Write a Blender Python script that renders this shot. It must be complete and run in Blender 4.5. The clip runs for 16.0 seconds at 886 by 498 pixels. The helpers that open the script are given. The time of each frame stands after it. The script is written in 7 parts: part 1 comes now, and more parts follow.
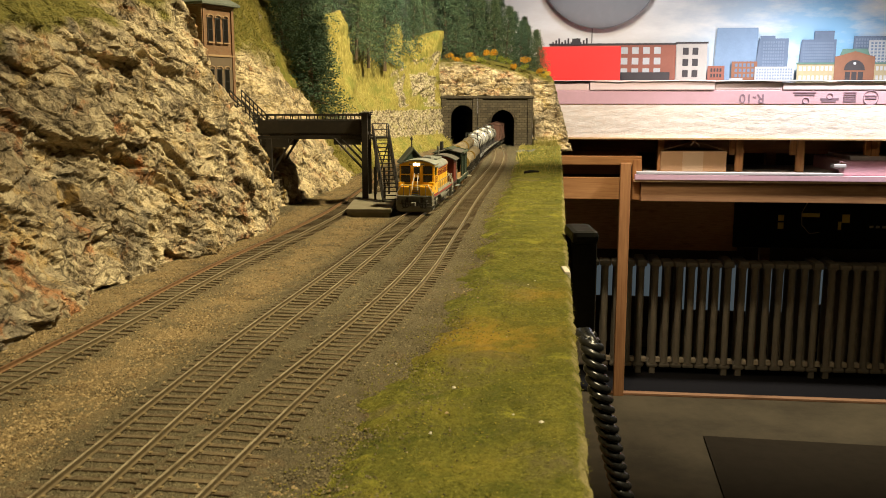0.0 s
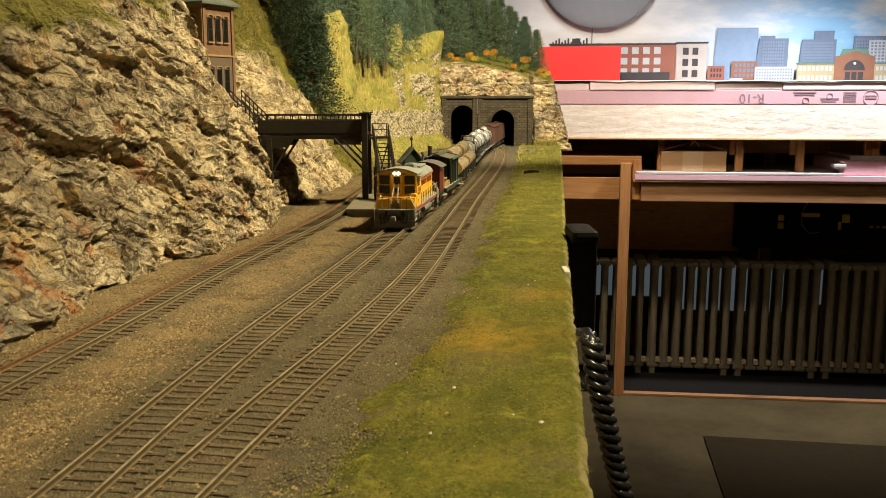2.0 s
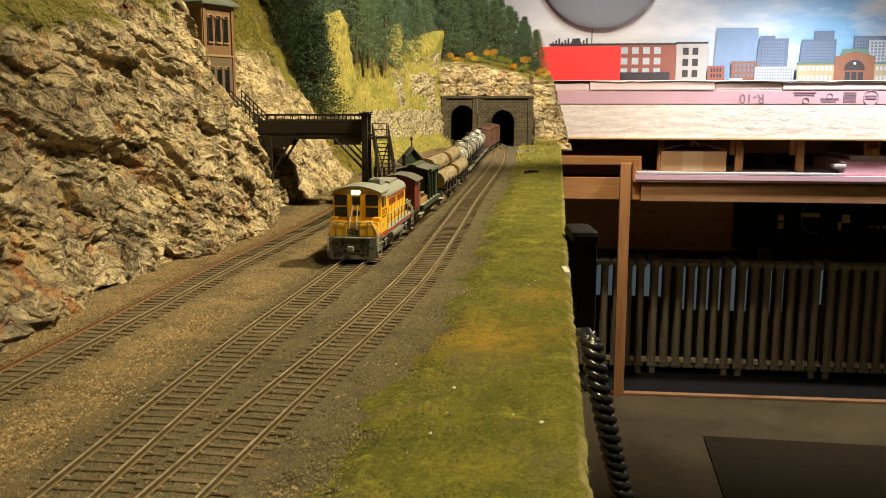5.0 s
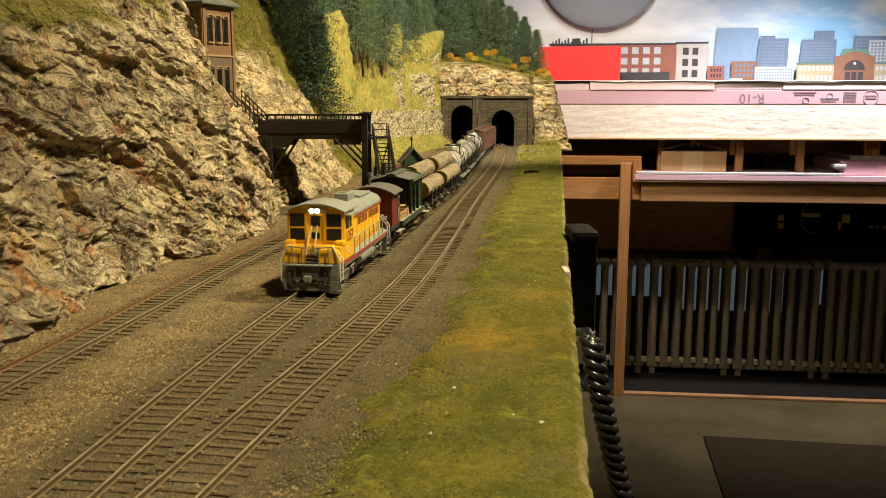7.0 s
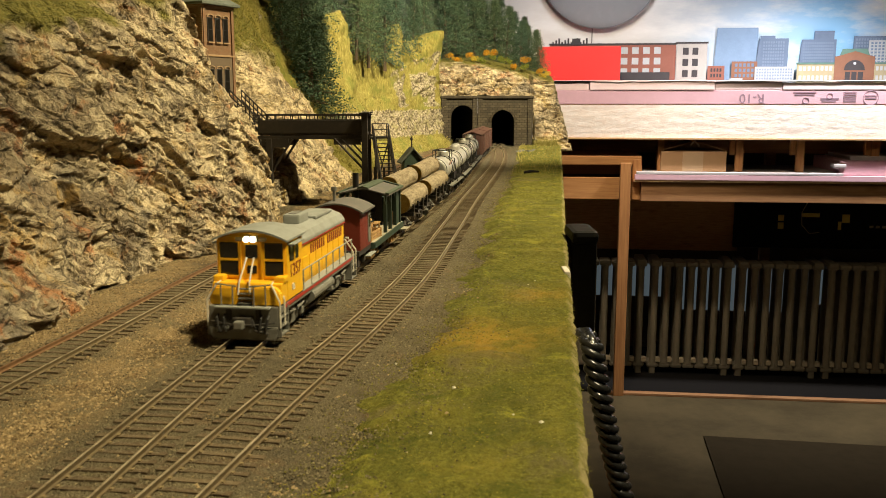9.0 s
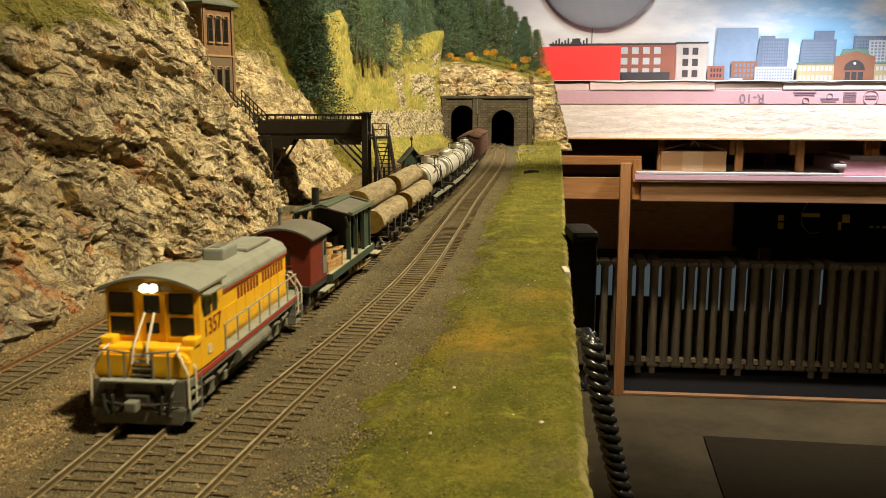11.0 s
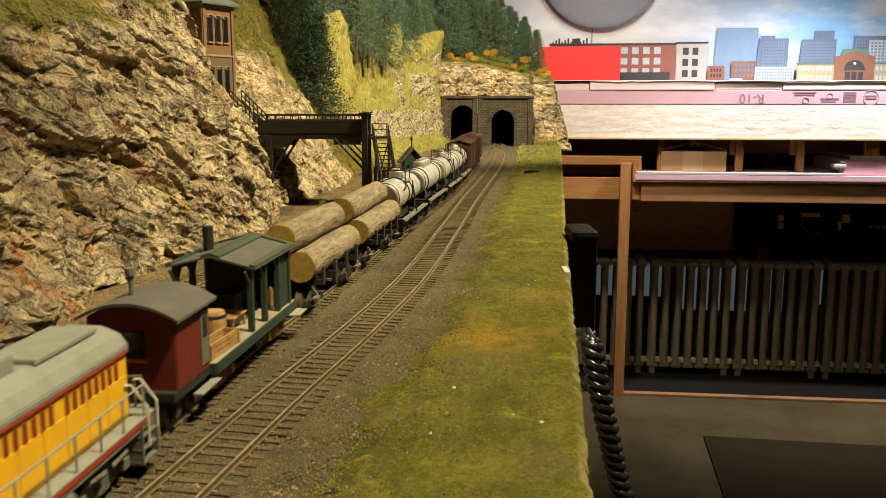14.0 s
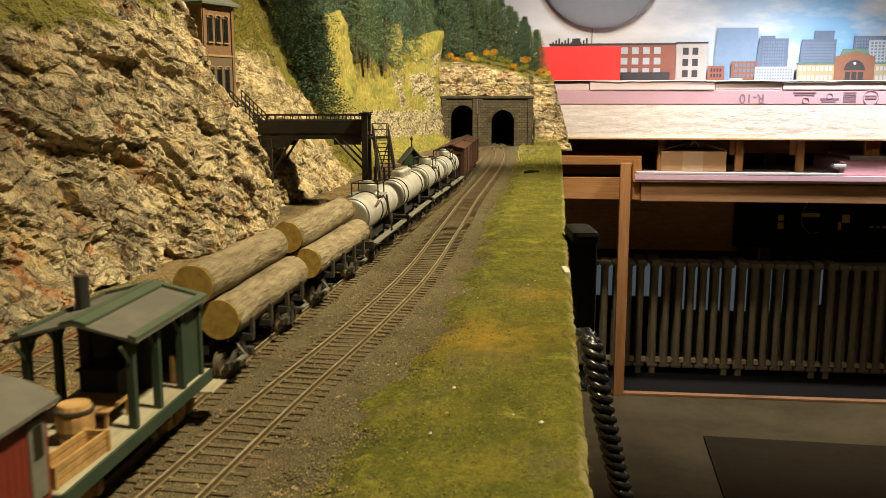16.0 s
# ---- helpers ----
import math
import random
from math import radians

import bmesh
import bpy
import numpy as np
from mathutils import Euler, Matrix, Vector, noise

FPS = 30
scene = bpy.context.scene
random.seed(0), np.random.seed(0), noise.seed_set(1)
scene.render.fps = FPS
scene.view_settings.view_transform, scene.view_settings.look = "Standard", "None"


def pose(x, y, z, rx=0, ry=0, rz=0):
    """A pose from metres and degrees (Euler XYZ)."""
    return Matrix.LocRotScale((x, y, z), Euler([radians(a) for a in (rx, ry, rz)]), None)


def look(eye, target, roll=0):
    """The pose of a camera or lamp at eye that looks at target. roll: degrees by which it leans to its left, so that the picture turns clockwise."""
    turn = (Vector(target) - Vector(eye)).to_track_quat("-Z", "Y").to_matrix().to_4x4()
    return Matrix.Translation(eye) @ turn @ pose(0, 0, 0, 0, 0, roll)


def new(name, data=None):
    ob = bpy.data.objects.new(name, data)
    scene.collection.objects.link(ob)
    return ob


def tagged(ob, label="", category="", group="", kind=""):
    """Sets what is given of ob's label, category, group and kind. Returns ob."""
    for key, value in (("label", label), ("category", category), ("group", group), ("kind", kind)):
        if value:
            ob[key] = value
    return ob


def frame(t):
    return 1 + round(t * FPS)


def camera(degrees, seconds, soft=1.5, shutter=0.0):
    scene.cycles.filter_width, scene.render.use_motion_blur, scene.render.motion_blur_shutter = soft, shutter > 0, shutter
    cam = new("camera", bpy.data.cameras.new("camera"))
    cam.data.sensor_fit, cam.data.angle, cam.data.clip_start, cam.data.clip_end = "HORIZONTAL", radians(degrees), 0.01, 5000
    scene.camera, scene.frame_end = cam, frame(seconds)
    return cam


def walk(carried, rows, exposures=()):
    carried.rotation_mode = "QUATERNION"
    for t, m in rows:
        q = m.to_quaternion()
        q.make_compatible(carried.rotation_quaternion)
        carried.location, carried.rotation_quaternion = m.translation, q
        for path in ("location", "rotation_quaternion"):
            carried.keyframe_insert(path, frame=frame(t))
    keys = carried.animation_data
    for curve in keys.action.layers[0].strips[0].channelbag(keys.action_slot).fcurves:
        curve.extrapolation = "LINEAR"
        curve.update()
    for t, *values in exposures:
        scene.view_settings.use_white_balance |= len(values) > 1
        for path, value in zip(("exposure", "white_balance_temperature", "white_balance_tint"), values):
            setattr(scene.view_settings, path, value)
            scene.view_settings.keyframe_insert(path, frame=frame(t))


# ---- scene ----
# ---------------------------------------------------------------- camera
EYE = (0.0, 0.0, 0.111)
cam = camera(52.21, 16.0, soft=0.85, shutter=0.9)
# the lens is set for the middle distance: what is close is a little soft
cam.data.dof.use_dof, cam.data.dof.focus_distance, cam.data.dof.aperture_fstop = True, 1.05, 52.0
CAM_POSE = pose(*EYE, 90 - 9.683, 0, 0)
walk(cam, [(0.0, CAM_POSE), (16.0, CAM_POSE)], exposures=[(0.0, 0.0), (16.0, 0.0)])

# ---------------------------------------------------------------- light
world = bpy.data.worlds.new("room_world")
scene.world = world
world.use_nodes = True
world.node_tree.nodes["Background"].inputs[0].default_value = (1.0, 0.85, 0.62, 1)
world.node_tree.nodes["Background"].inputs[1].default_value = 0.028


def spot_lamp(name, eye, target, degrees, blend, size, watts, colour):
    data = bpy.data.lights.new(name, "SPOT")
    data.spot_size, data.spot_blend, data.shadow_soft_size, data.energy, data.color = radians(degrees), blend, size, watts, colour
    lamp = new(name, data)
    lamp.matrix_world = look(eye, target)
    return lamp


WARM = (1.0, 0.84, 0.50)
spot_lamp("layout_spot", (0.62, 0.84, 1.02), (-0.13, 0.95, 0.06), 58, 0.9, 0.040, 150.0, WARM)
spot_lamp("aisle_spot", (0.40, 0.10, 1.05), (0.0, 0.22, 0.0), 46, 0.9, 0.05, 105.0, WARM)
spot_lamp("hill_spot", (0.46, 1.0, 0.92), (0.02, 1.90, 0.16), 50, 0.8, 0.05, 215.0, (1.0, 0.86, 0.58))
spot_lamp("bench_spot", (1.52, 3.00, 0.98), (1.42, 3.36, 0.04), 88, 0.9, 0.06, 200.0, (1.0, 0.96, 0.96))
spot_lamp("bench_left_spot", (0.42, 2.72, 0.92), (0.56, 3.52, 0.12), 70, 0.9, 0.06, 70.0, (1.0, 0.86, 0.68))
spot_lamp("backdrop_spot", (0.62, 3.15, 1.05), (0.72, 3.95, 0.45), 110, 0.9, 0.06, 21.0, (0.97, 0.97, 1.0))

# Added fill to brighten floor and radiators; no ceiling fixture stands behind it.
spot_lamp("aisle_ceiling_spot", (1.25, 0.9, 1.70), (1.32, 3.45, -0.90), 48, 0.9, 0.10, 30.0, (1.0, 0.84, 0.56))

# ---------------------------------------------------------------- materials


class Nodes:
    """A node material in few words."""

    def __init__(self, name, rough=0.8, metal=0.0, spec=0.3):
        self.mat = bpy.data.materials.new(name)
        self.mat.use_nodes = True
        self.t = self.mat.node_tree
        self.bsdf = self.t.nodes["Principled BSDF"]
        self.bsdf.inputs["Roughness"].default_value = rough
        self.bsdf.inputs["Metallic"].default_value = metal
        self.bsdf.inputs["Specular IOR Level"].default_value = spec
        self.coords = self.t.nodes.new("ShaderNodeTexCoord").outputs["Object"]

    def link(self, a, b):
        self.t.links.new(a, b)

    def noise(self, scale, detail=6, rough=0.6, stretch=None, distort=0.0):
        n = self.t.nodes.new("ShaderNodeTexNoise")
        n.inputs["Scale"].default_value = scale
        n.inputs["Detail"].default_value = detail
        n.inputs["Roughness"].default_value = rough
        n.inputs["Distortion"].default_value = distort
        src = self.coords
        if stretch:
            m = self.t.nodes.new("ShaderNodeMapping")
            m.inputs["Scale"].default_value = stretch
            self.link(src, m.inputs["Vector"])
            src = m.outputs[0]
        self.link(src, n.inputs["Vector"])
        return n.outputs["Fac"]

    def voronoi(self, scale, feature="F1", colour=False):
        n = self.t.nodes.new("ShaderNodeTexVoronoi")
        n.feature = feature
        n.inputs["Scale"].default_value = scale
        self.link(self.coords, n.inputs["Vector"])
        return n.outputs["Color"] if colour else n.outputs["Distance"]

    def ramp(self, fac, stops):
        r = self.t.nodes.new("ShaderNodeValToRGB")
        els = r.color_ramp.elements
        while len(els) < len(stops):
            els.new(0.5)
        for e, (p, c) in zip(els, stops):
            e.position = p
            e.color = (*c, 1) if len(c) == 3 else c
        self.link(fac, r.inputs[0])
        return r.outputs[0]

    def grey(self, fac, lo, hi):
        return self.ramp(fac, [(lo, (0, 0, 0)), (hi, (1, 1, 1))])

    def mix(self, a, b, fac, mode="MIX"):
        m = self.t.nodes.new("ShaderNodeMix")
        m.data_type, m.blend_type = "RGBA", mode
        for sock, v in ((m.inputs[6], a), (m.inputs[7], b)):
            if isinstance(v, tuple):
                sock.default_value = (*v, 1)
            else:
                self.link(v, sock)
        if isinstance(fac, (int, float)):
            m.inputs[0].default_value = fac
        else:
            self.link(fac, m.inputs[0])
        return m.outputs[2]

    def attr(self, name):
        a = self.t.nodes.new("ShaderNodeAttribute")
        a.attribute_name = name
        return a.outputs["Fac"]

    def island(self):
        return self.t.nodes.new("ShaderNodeNewGeometry").outputs["Random Per Island"]

    def per_object(self):
        return self.t.nodes.new("ShaderNodeObjectInfo").outputs["Random"]

    def base(self, c):
        if isinstance(c, tuple):
            self.bsdf.inputs["Base Color"].default_value = (*c, 1)
        else:
            self.link(c, self.bsdf.inputs["Base Color"])
        return self

    def roughness(self, fac, lo, hi):
        m = self.t.nodes.new("ShaderNodeMapRange")
        m.inputs[3].default_value, m.inputs[4].default_value = lo, hi
        self.link(fac, m.inputs[0])
        self.link(m.outputs[0], self.bsdf.inputs["Roughness"])
        return self

    def bump(self, fac, height, strength=1.0):
        b = self.t.nodes.new("ShaderNodeBump")
        b.inputs["Strength"].default_value = strength
        b.inputs["Distance"].default_value = height
        self.link(fac, b.inputs["Height"])
        old = self.bsdf.inputs["Normal"].links
        if old:
            self.link(old[0].from_socket, b.inputs["Normal"])
        self.link(b.outputs[0], self.bsdf.inputs["Normal"])
        return self

    def glow(self, colour, strength):
        self.bsdf.inputs["Emission Color"].default_value = (*colour, 1)
        self.bsdf.inputs["Emission Strength"].default_value = strength
        return self


def painted(name, colour, rough=0.5, dirt=(0.12, 0.10, 0.07), amount=0.35, scale=120, metal=0.0, spec=0.35):
    """Paint with dust and fine grain."""
    n = Nodes(name, rough, metal, spec)
    a = n.noise(scale, 6)
    b = n.noise(scale * 5, 4)
    c = n.mix(colour, dirt, n.ramp(a, [(0.45, (0, 0, 0)), (0.8, (amount,) * 3)]))
    c = n.mix(c, tuple(min(1, v * 1.18) for v in colour), n.ramp(b, [(0.5, (0, 0, 0)), (0.75, (0.35,) * 3)]))
    n.base(c).roughness(a, max(0.05, rough - 0.12), min(1, rough + 0.18)).bump(b, 0.00012, 0.3)
    return n.mat


def timber(name, light, dark, scale=10, axis=(1, 12, 12), rough=0.6):
    n = Nodes(name, rough)
    g = n.noise(scale, 8, 0.6, axis, 0.6)
    k = n.noise(scale * 0.35, 3, 0.5, (1, 2.5, 2.5))
    c = n.mix(light, dark, n.grey(g, 0.35, 0.75))
    c = n.mix(c, tuple(v * 0.45 for v in dark), n.ramp(k, [(0.66, (0, 0, 0)), (0.74, (0.6,) * 3)]))
    n.base(c).bump(g, 0.0006, 0.35)
    return n.mat


def make_rock(name, pale, mid, dark, ochre, rust, moss=True):
    n = Nodes(name, 0.8, spec=0.25)
    # beds dip along the face, and the coordinates are broken up so that seams wander
    wn = n.t.nodes.new("ShaderNodeTexNoise")
    wn.inputs["Scale"].default_value, wn.inputs["Detail"].default_value = 40, 5
    n.link(n.coords, wn.inputs["Vector"])
    sc = n.t.nodes.new("ShaderNodeVectorMath")
    sc.operation = "MULTIPLY_ADD"
    sc.inputs[1].default_value = (0.024, 0.024, 0.024)
    n.link(wn.outputs["Color"], sc.inputs[0])
    n.link(n.coords, sc.inputs[2])
    mp = n.t.nodes.new("ShaderNodeMapping")
    mp.inputs["Rotation"].default_value = (radians(25), 0, 0)
    mp.inputs["Scale"].default_value = (1, 0.55, 1.3)
    n.link(sc.outputs[0], mp.inputs["Vector"])
    plain, n.coords = n.coords, mp.outputs[0]
    cracks = n.voronoi(30, "DISTANCE_TO_EDGE")
    seams = n.voronoi(88, "DISTANCE_TO_EDGE")
    tone = n.voronoi(30, colour=True)
    tone2 = n.voronoi(88, colour=True)
    bands = n.noise(60, 9, 0.70, (1, 0.35, 1.6), 0.8)
    n.coords = plain
    big = n.noise(11, 8, 0.62)
    med = n.noise(70, 10, 0.74, None, 0.6)
    fine = n.noise(330, 8, 0.74)
    light = tuple(min(1, v * 1.32) for v in pale)
    c = n.ramp(bands, [(0.33, dark), (0.44, mid), (0.56, pale), (0.68, light)])
    c = n.mix(c, mid, n.ramp(tone, [(0.15, (0.85,) * 3), (0.55, (0, 0, 0))]))
    c = n.mix(c, tuple(v * 0.62 for v in mid), n.ramp(n.noise(8.5, 6, 0.6, None, 0.5), [(0.48, (0, 0, 0)), (0.58, (0.5,) * 3)]))
    c = n.mix(c, light, n.ramp(tone2, [(0.58, (0, 0, 0)), (0.85, (0.65,) * 3)]))
    c = n.mix(c, tuple(v * 0.8 for v in (mid[0] * 0.85, mid[1] * 0.95, mid[2] * 1.15)), n.ramp(n.noise(21, 6, 0.6), [(0.52, (0, 0, 0)), (0.62, (0.75,) * 3)]))
    c = n.mix(c, ochre, n.ramp(n.noise(24, 8, 0.7, None, 0.8), [(0.53, (0, 0, 0)), (0.64, (0.85,) * 3)]))
    c = n.mix(c, rust, n.ramp(n.noise(31, 7, 0.66, None, 0.6), [(0.56, (0, 0, 0)), (0.64, (0.9,) * 3)]))
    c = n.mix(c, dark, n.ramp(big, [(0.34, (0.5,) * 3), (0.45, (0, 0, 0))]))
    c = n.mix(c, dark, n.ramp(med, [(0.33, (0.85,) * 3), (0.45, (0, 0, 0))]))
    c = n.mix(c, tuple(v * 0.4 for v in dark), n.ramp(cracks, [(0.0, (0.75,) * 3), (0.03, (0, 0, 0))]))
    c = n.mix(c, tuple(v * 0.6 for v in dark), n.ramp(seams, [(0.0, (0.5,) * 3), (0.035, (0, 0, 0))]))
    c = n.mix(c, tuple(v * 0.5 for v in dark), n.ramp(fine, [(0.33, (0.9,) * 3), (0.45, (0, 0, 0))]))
    c = n.mix(c, light, n.ramp(fine, [(0.58, (0, 0, 0)), (0.70, (0.6,) * 3)]))
    # Cream pigment; on the bluff it also brightens the far end like stronger light.
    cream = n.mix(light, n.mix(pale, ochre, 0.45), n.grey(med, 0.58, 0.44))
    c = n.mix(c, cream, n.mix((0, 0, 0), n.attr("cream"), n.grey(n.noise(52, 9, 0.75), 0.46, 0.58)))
    if moss:
        g = n.mix((0.10, 0.095, 0.018), (0.21, 0.18, 0.035), n.grey(n.noise(260, 6), 0.3, 0.7))
        c = n.mix(c, g, n.attr("moss"))
    n.base(c).bump(n.grey(cracks, 0.0, 0.10), 0.0030, 0.8).bump(n.grey(seams, 0.0, 0.12), 0.0016, 0.8).bump(bands, 0.0045, 0.7).bump(fine, 0.0018, 0.8)
    return n.mat


M = {}
M["rock"] = make_rock("weathered_rock", (0.47, 0.39, 0.25), (0.235, 0.18, 0.11), (0.065, 0.047, 0.030), (0.42, 0.275, 0.09), (0.34, 0.145, 0.055))
M["hill"] = make_rock("hillside_rock", (0.56, 0.46, 0.29), (0.32, 0.25, 0.15), (0.10, 0.075, 0.045), (0.42, 0.30, 0.10), (0.40, 0.21, 0.10))

n = Nodes("ballast", 0.9, spec=0.15)
v = n.voronoi(900, colour=True)
c = n.ramp(n.noise(1500, 3, 0.65), [(0.25, (0.045, 0.036, 0.018)), (0.5, (0.116, 0.096, 0.056)), (0.75, (0.235, 0.196, 0.120))])
o = n.ramp(n.noise(1300, 3, 0.65), [(0.25, (0.09, 0.06, 0.028)), (0.5, (0.22, 0.155, 0.075)), (0.75, (0.38, 0.285, 0.15))])
zone = n.mix((0, 0, 0), n.attr("dirt"), n.grey(n.noise(60, 6, 0.7), 0.32, 0.55))
c = n.mix(c, o, zone)
c = n.mix(c, (0.055, 0.045, 0.030), n.ramp(n.noise(22, 7, 0.7, None, 0.6), [(0.50, (0, 0, 0)), (0.66, (0.65,) * 3)]))
c = n.mix(c, (0.20, 0.115, 0.055), n.ramp(n.noise(42, 7, 0.7), [(0.57, (0, 0, 0)), (0.70, (0.45,) * 3)]))
n.base(c).bump(n.voronoi(1500), 0.0010, 0.9).bump(n.noise(600, 4), 0.001, 0.6)
M["ballast"] = n.mat

n = Nodes("ballast_stone", 0.9, spec=0.15)
c = n.ramp(n.island(), [(0.0, (0.05, 0.040, 0.021)), (0.5, (0.118, 0.098, 0.058)), (0.85, (0.20, 0.168, 0.10)), (1.0, (0.30, 0.25, 0.15))])
n.base(c).bump(n.noise(3000, 2), 0.0002, 0.5)
M["stone"] = n.mat
n = Nodes("ochre_stone", 0.9, spec=0.15)
n.base(n.ramp(n.island(), [(0.0, (0.11, 0.075, 0.038)), (0.5, (0.25, 0.18, 0.09)), (1.0, (0.38, 0.285, 0.155))])).bump(n.noise(3000, 2), 0.0002, 0.5)
M["ochre"] = n.mat

n = Nodes("turf", 0.95, spec=0.1)
f = n.noise(700, 6, 0.7)
c = n.ramp(f, [(0.28, (0.048, 0.048, 0.010)), (0.5, (0.122, 0.118, 0.021)), (0.72, (0.22, 0.20, 0.045))])
c = n.mix(c, (0.075, 0.085, 0.014), n.ramp(n.noise(48, 7, 0.7, None, 0.6), [(0.50, (0, 0, 0)), (0.62, (0.75,) * 3)]))
c = n.mix(c, n.mix((0.26, 0.21, 0.038), (0.175, 0.16, 0.026), f), n.ramp(n.noise(30, 7, 0.68), [(0.50, (0, 0, 0)), (0.68, (0.8,) * 3)]))
c = n.mix(c, n.mix((0.33, 0.20, 0.032), (0.21, 0.145, 0.024), f), n.attr("dry"))
c = n.mix(c, n.mix((0.07, 0.06, 0.028), (0.18, 0.15, 0.075), f), n.ramp(n.noise(22, 7, 0.68, None, 0.8), [(0.53, (0, 0, 0)), (0.68, (0.85,) * 3)]))
c = n.mix(c, n.mix((0.058, 0.066, 0.013), (0.10, 0.105, 0.02), f), n.ramp(n.noise(15, 7, 0.7, None, 1.0), [(0.50, (0, 0, 0)), (0.60, (0.7,) * 3)]))
c = n.mix(c, n.mix((0.27, 0.25, 0.035), (0.19, 0.185, 0.03), f), n.ramp(n.noise(38, 7, 0.75, None, 1.0), [(0.56, (0, 0, 0)), (0.64, (0.8,) * 3)]))
c = n.mix(c, n.mix((0.36, 0.30, 0.15), (0.22, 0.19, 0.08), f), n.mix((0, 0, 0), n.attr("rim"), n.grey(n.noise(55, 6, 0.7), 0.44, 0.60)))
n.base(c).bump(f, 0.0016, 0.9).bump(n.noise(120, 6, 0.7), 0.004, 0.6)
M["turf"] = n.mat
n = Nodes("turf_flock", 0.95, spec=0.1)
n.base(n.ramp(n.island(), [(0.0, (0.085, 0.08, 0.014)), (0.5, (0.15, 0.14, 0.022)), (0.9, (0.23, 0.205, 0.04)), (1.0, (0.30, 0.23, 0.04))]))
M["flock"] = n.mat

n = Nodes("slope_grass", 0.95, spec=0.1)
f = n.noise(300, 6, 0.7, (1, 1, 0.25))
c = n.ramp(f, [(0.28, (0.10, 0.085, 0.018)), (0.5, (0.235, 0.20, 0.05)), (0.74, (0.40, 0.34, 0.11))])
c = n.mix(c, (0.13, 0.15, 0.03), n.ramp(n.noise(28, 5), [(0.48, (0, 0, 0)), (0.66, (0.6,) * 3)]))
st = n.ramp(n.voronoi(210), [(0.05, (0.46, 0.40, 0.28)), (0.45, (0.30, 0.25, 0.16)), (0.75, (0.10, 0.08, 0.045))])
st = n.mix(st, (0.30, 0.27, 0.12), n.ramp(n.noise(70, 6), [(0.5, (0, 0, 0)), (0.66, (0.7,) * 3)]))
c = n.mix(c, st, n.grey(n.attr("stone"), 0.40, 0.56))
n.base(c).bump(f, 0.002, 0.8).bump(n.noise(90, 6, 0.7), 0.005, 0.7)
M["slope"] = n.mat

M["rail_side"] = painted("rail_steel", (0.125, 0.095, 0.053), 0.45, (0.06, 0.035, 0.015), 0.5, 400)
M["rail_rust"] = painted("rusty_rail", (0.15, 0.080, 0.036), 0.8, (0.10, 0.055, 0.025), 0.6, 300)
n = Nodes("rail_head_steel", 0.35, 0.35, 0.5)
n.base(n.mix((0.42, 0.355, 0.24), (0.17, 0.13, 0.075), n.grey(n.noise(60, 6, 0.7), 0.44, 0.66)))
M["rail_head"] = n.mat
n = Nodes("sleeper_wood", 0.85, spec=0.15)
g = n.noise(500, 6, 0.6, (0.15, 1, 1))
c = n.mix((0.105, 0.074, 0.041), (0.055, 0.038, 0.021), n.grey(g, 0.35, 0.7))
c = n.mix(c, (0.15, 0.125, 0.08), n.grey(n.noise(900, 3), 0.5, 0.62))
c = n.mix(c, (0.17, 0.13, 0.075), n.ramp(n.per_object(), [(0.4, (0, 0, 0)), (1.0, (0.5,) * 3)]))
n.base(c).bump(g, 0.0002, 0.5)
M["sleeper"] = n.mat


def part(name, bm, material, parent=None, label="", smooth=False):
    """Links a bmesh as one mesh object under its thing."""
    me = bpy.data.meshes.new(name)
    bm.normal_update()
    bm.to_mesh(me)
    bm.free()
    me.materials.append(material)
    if smooth:
        for p in me.polygons:
            p.use_smooth = True
    ob = new(name, me)
    ob.parent = parent
    if label:
        ob["label"] = label
    return ob


def thing(name, label, category, at=None, group="", kind=""):
    ob = new(name)
    ob.empty_display_size = 0.02
    if at is not None:
        ob.matrix_world = at
    return tagged(ob, label, category, group, kind)


def add_box(bm, x0, x1, y0, y1, z0, z1, bevel=0.0, m=None):
    """A box into bm, with bevelled edges where bevel is given."""
    vs = [bm.verts.new((x, y, z)) for x in (x0, x1) for y in (y0, y1) for z in (z0, z1)]
    fs = [bm.faces.new([vs[i] for i in q]) for q in ((0, 1, 3, 2), (4, 6, 7, 5), (0, 4, 5, 1), (2, 3, 7, 6), (0, 2, 6, 4), (1, 5, 7, 3))]
    if bevel:
        edges = list({e for f in fs for e in f.edges})
        r = bmesh.ops.bevel(bm, geom=edges, offset=bevel, segments=2, affect="EDGES", profile=0.6)
        vs = list({v for f in r["faces"] for v in f.verts} | {v for v in vs if v.is_valid})
    if m is not None:
        bmesh.ops.transform(bm, matrix=m, verts=[v for v in vs if v.is_valid])
    return vs


def box(x0, x1, y0, y1, z0, z1, bevel=0.0, m=None):
    bm = bmesh.new()
    add_box(bm, x0, x1, y0, y1, z0, z1, bevel, m)
    return bm


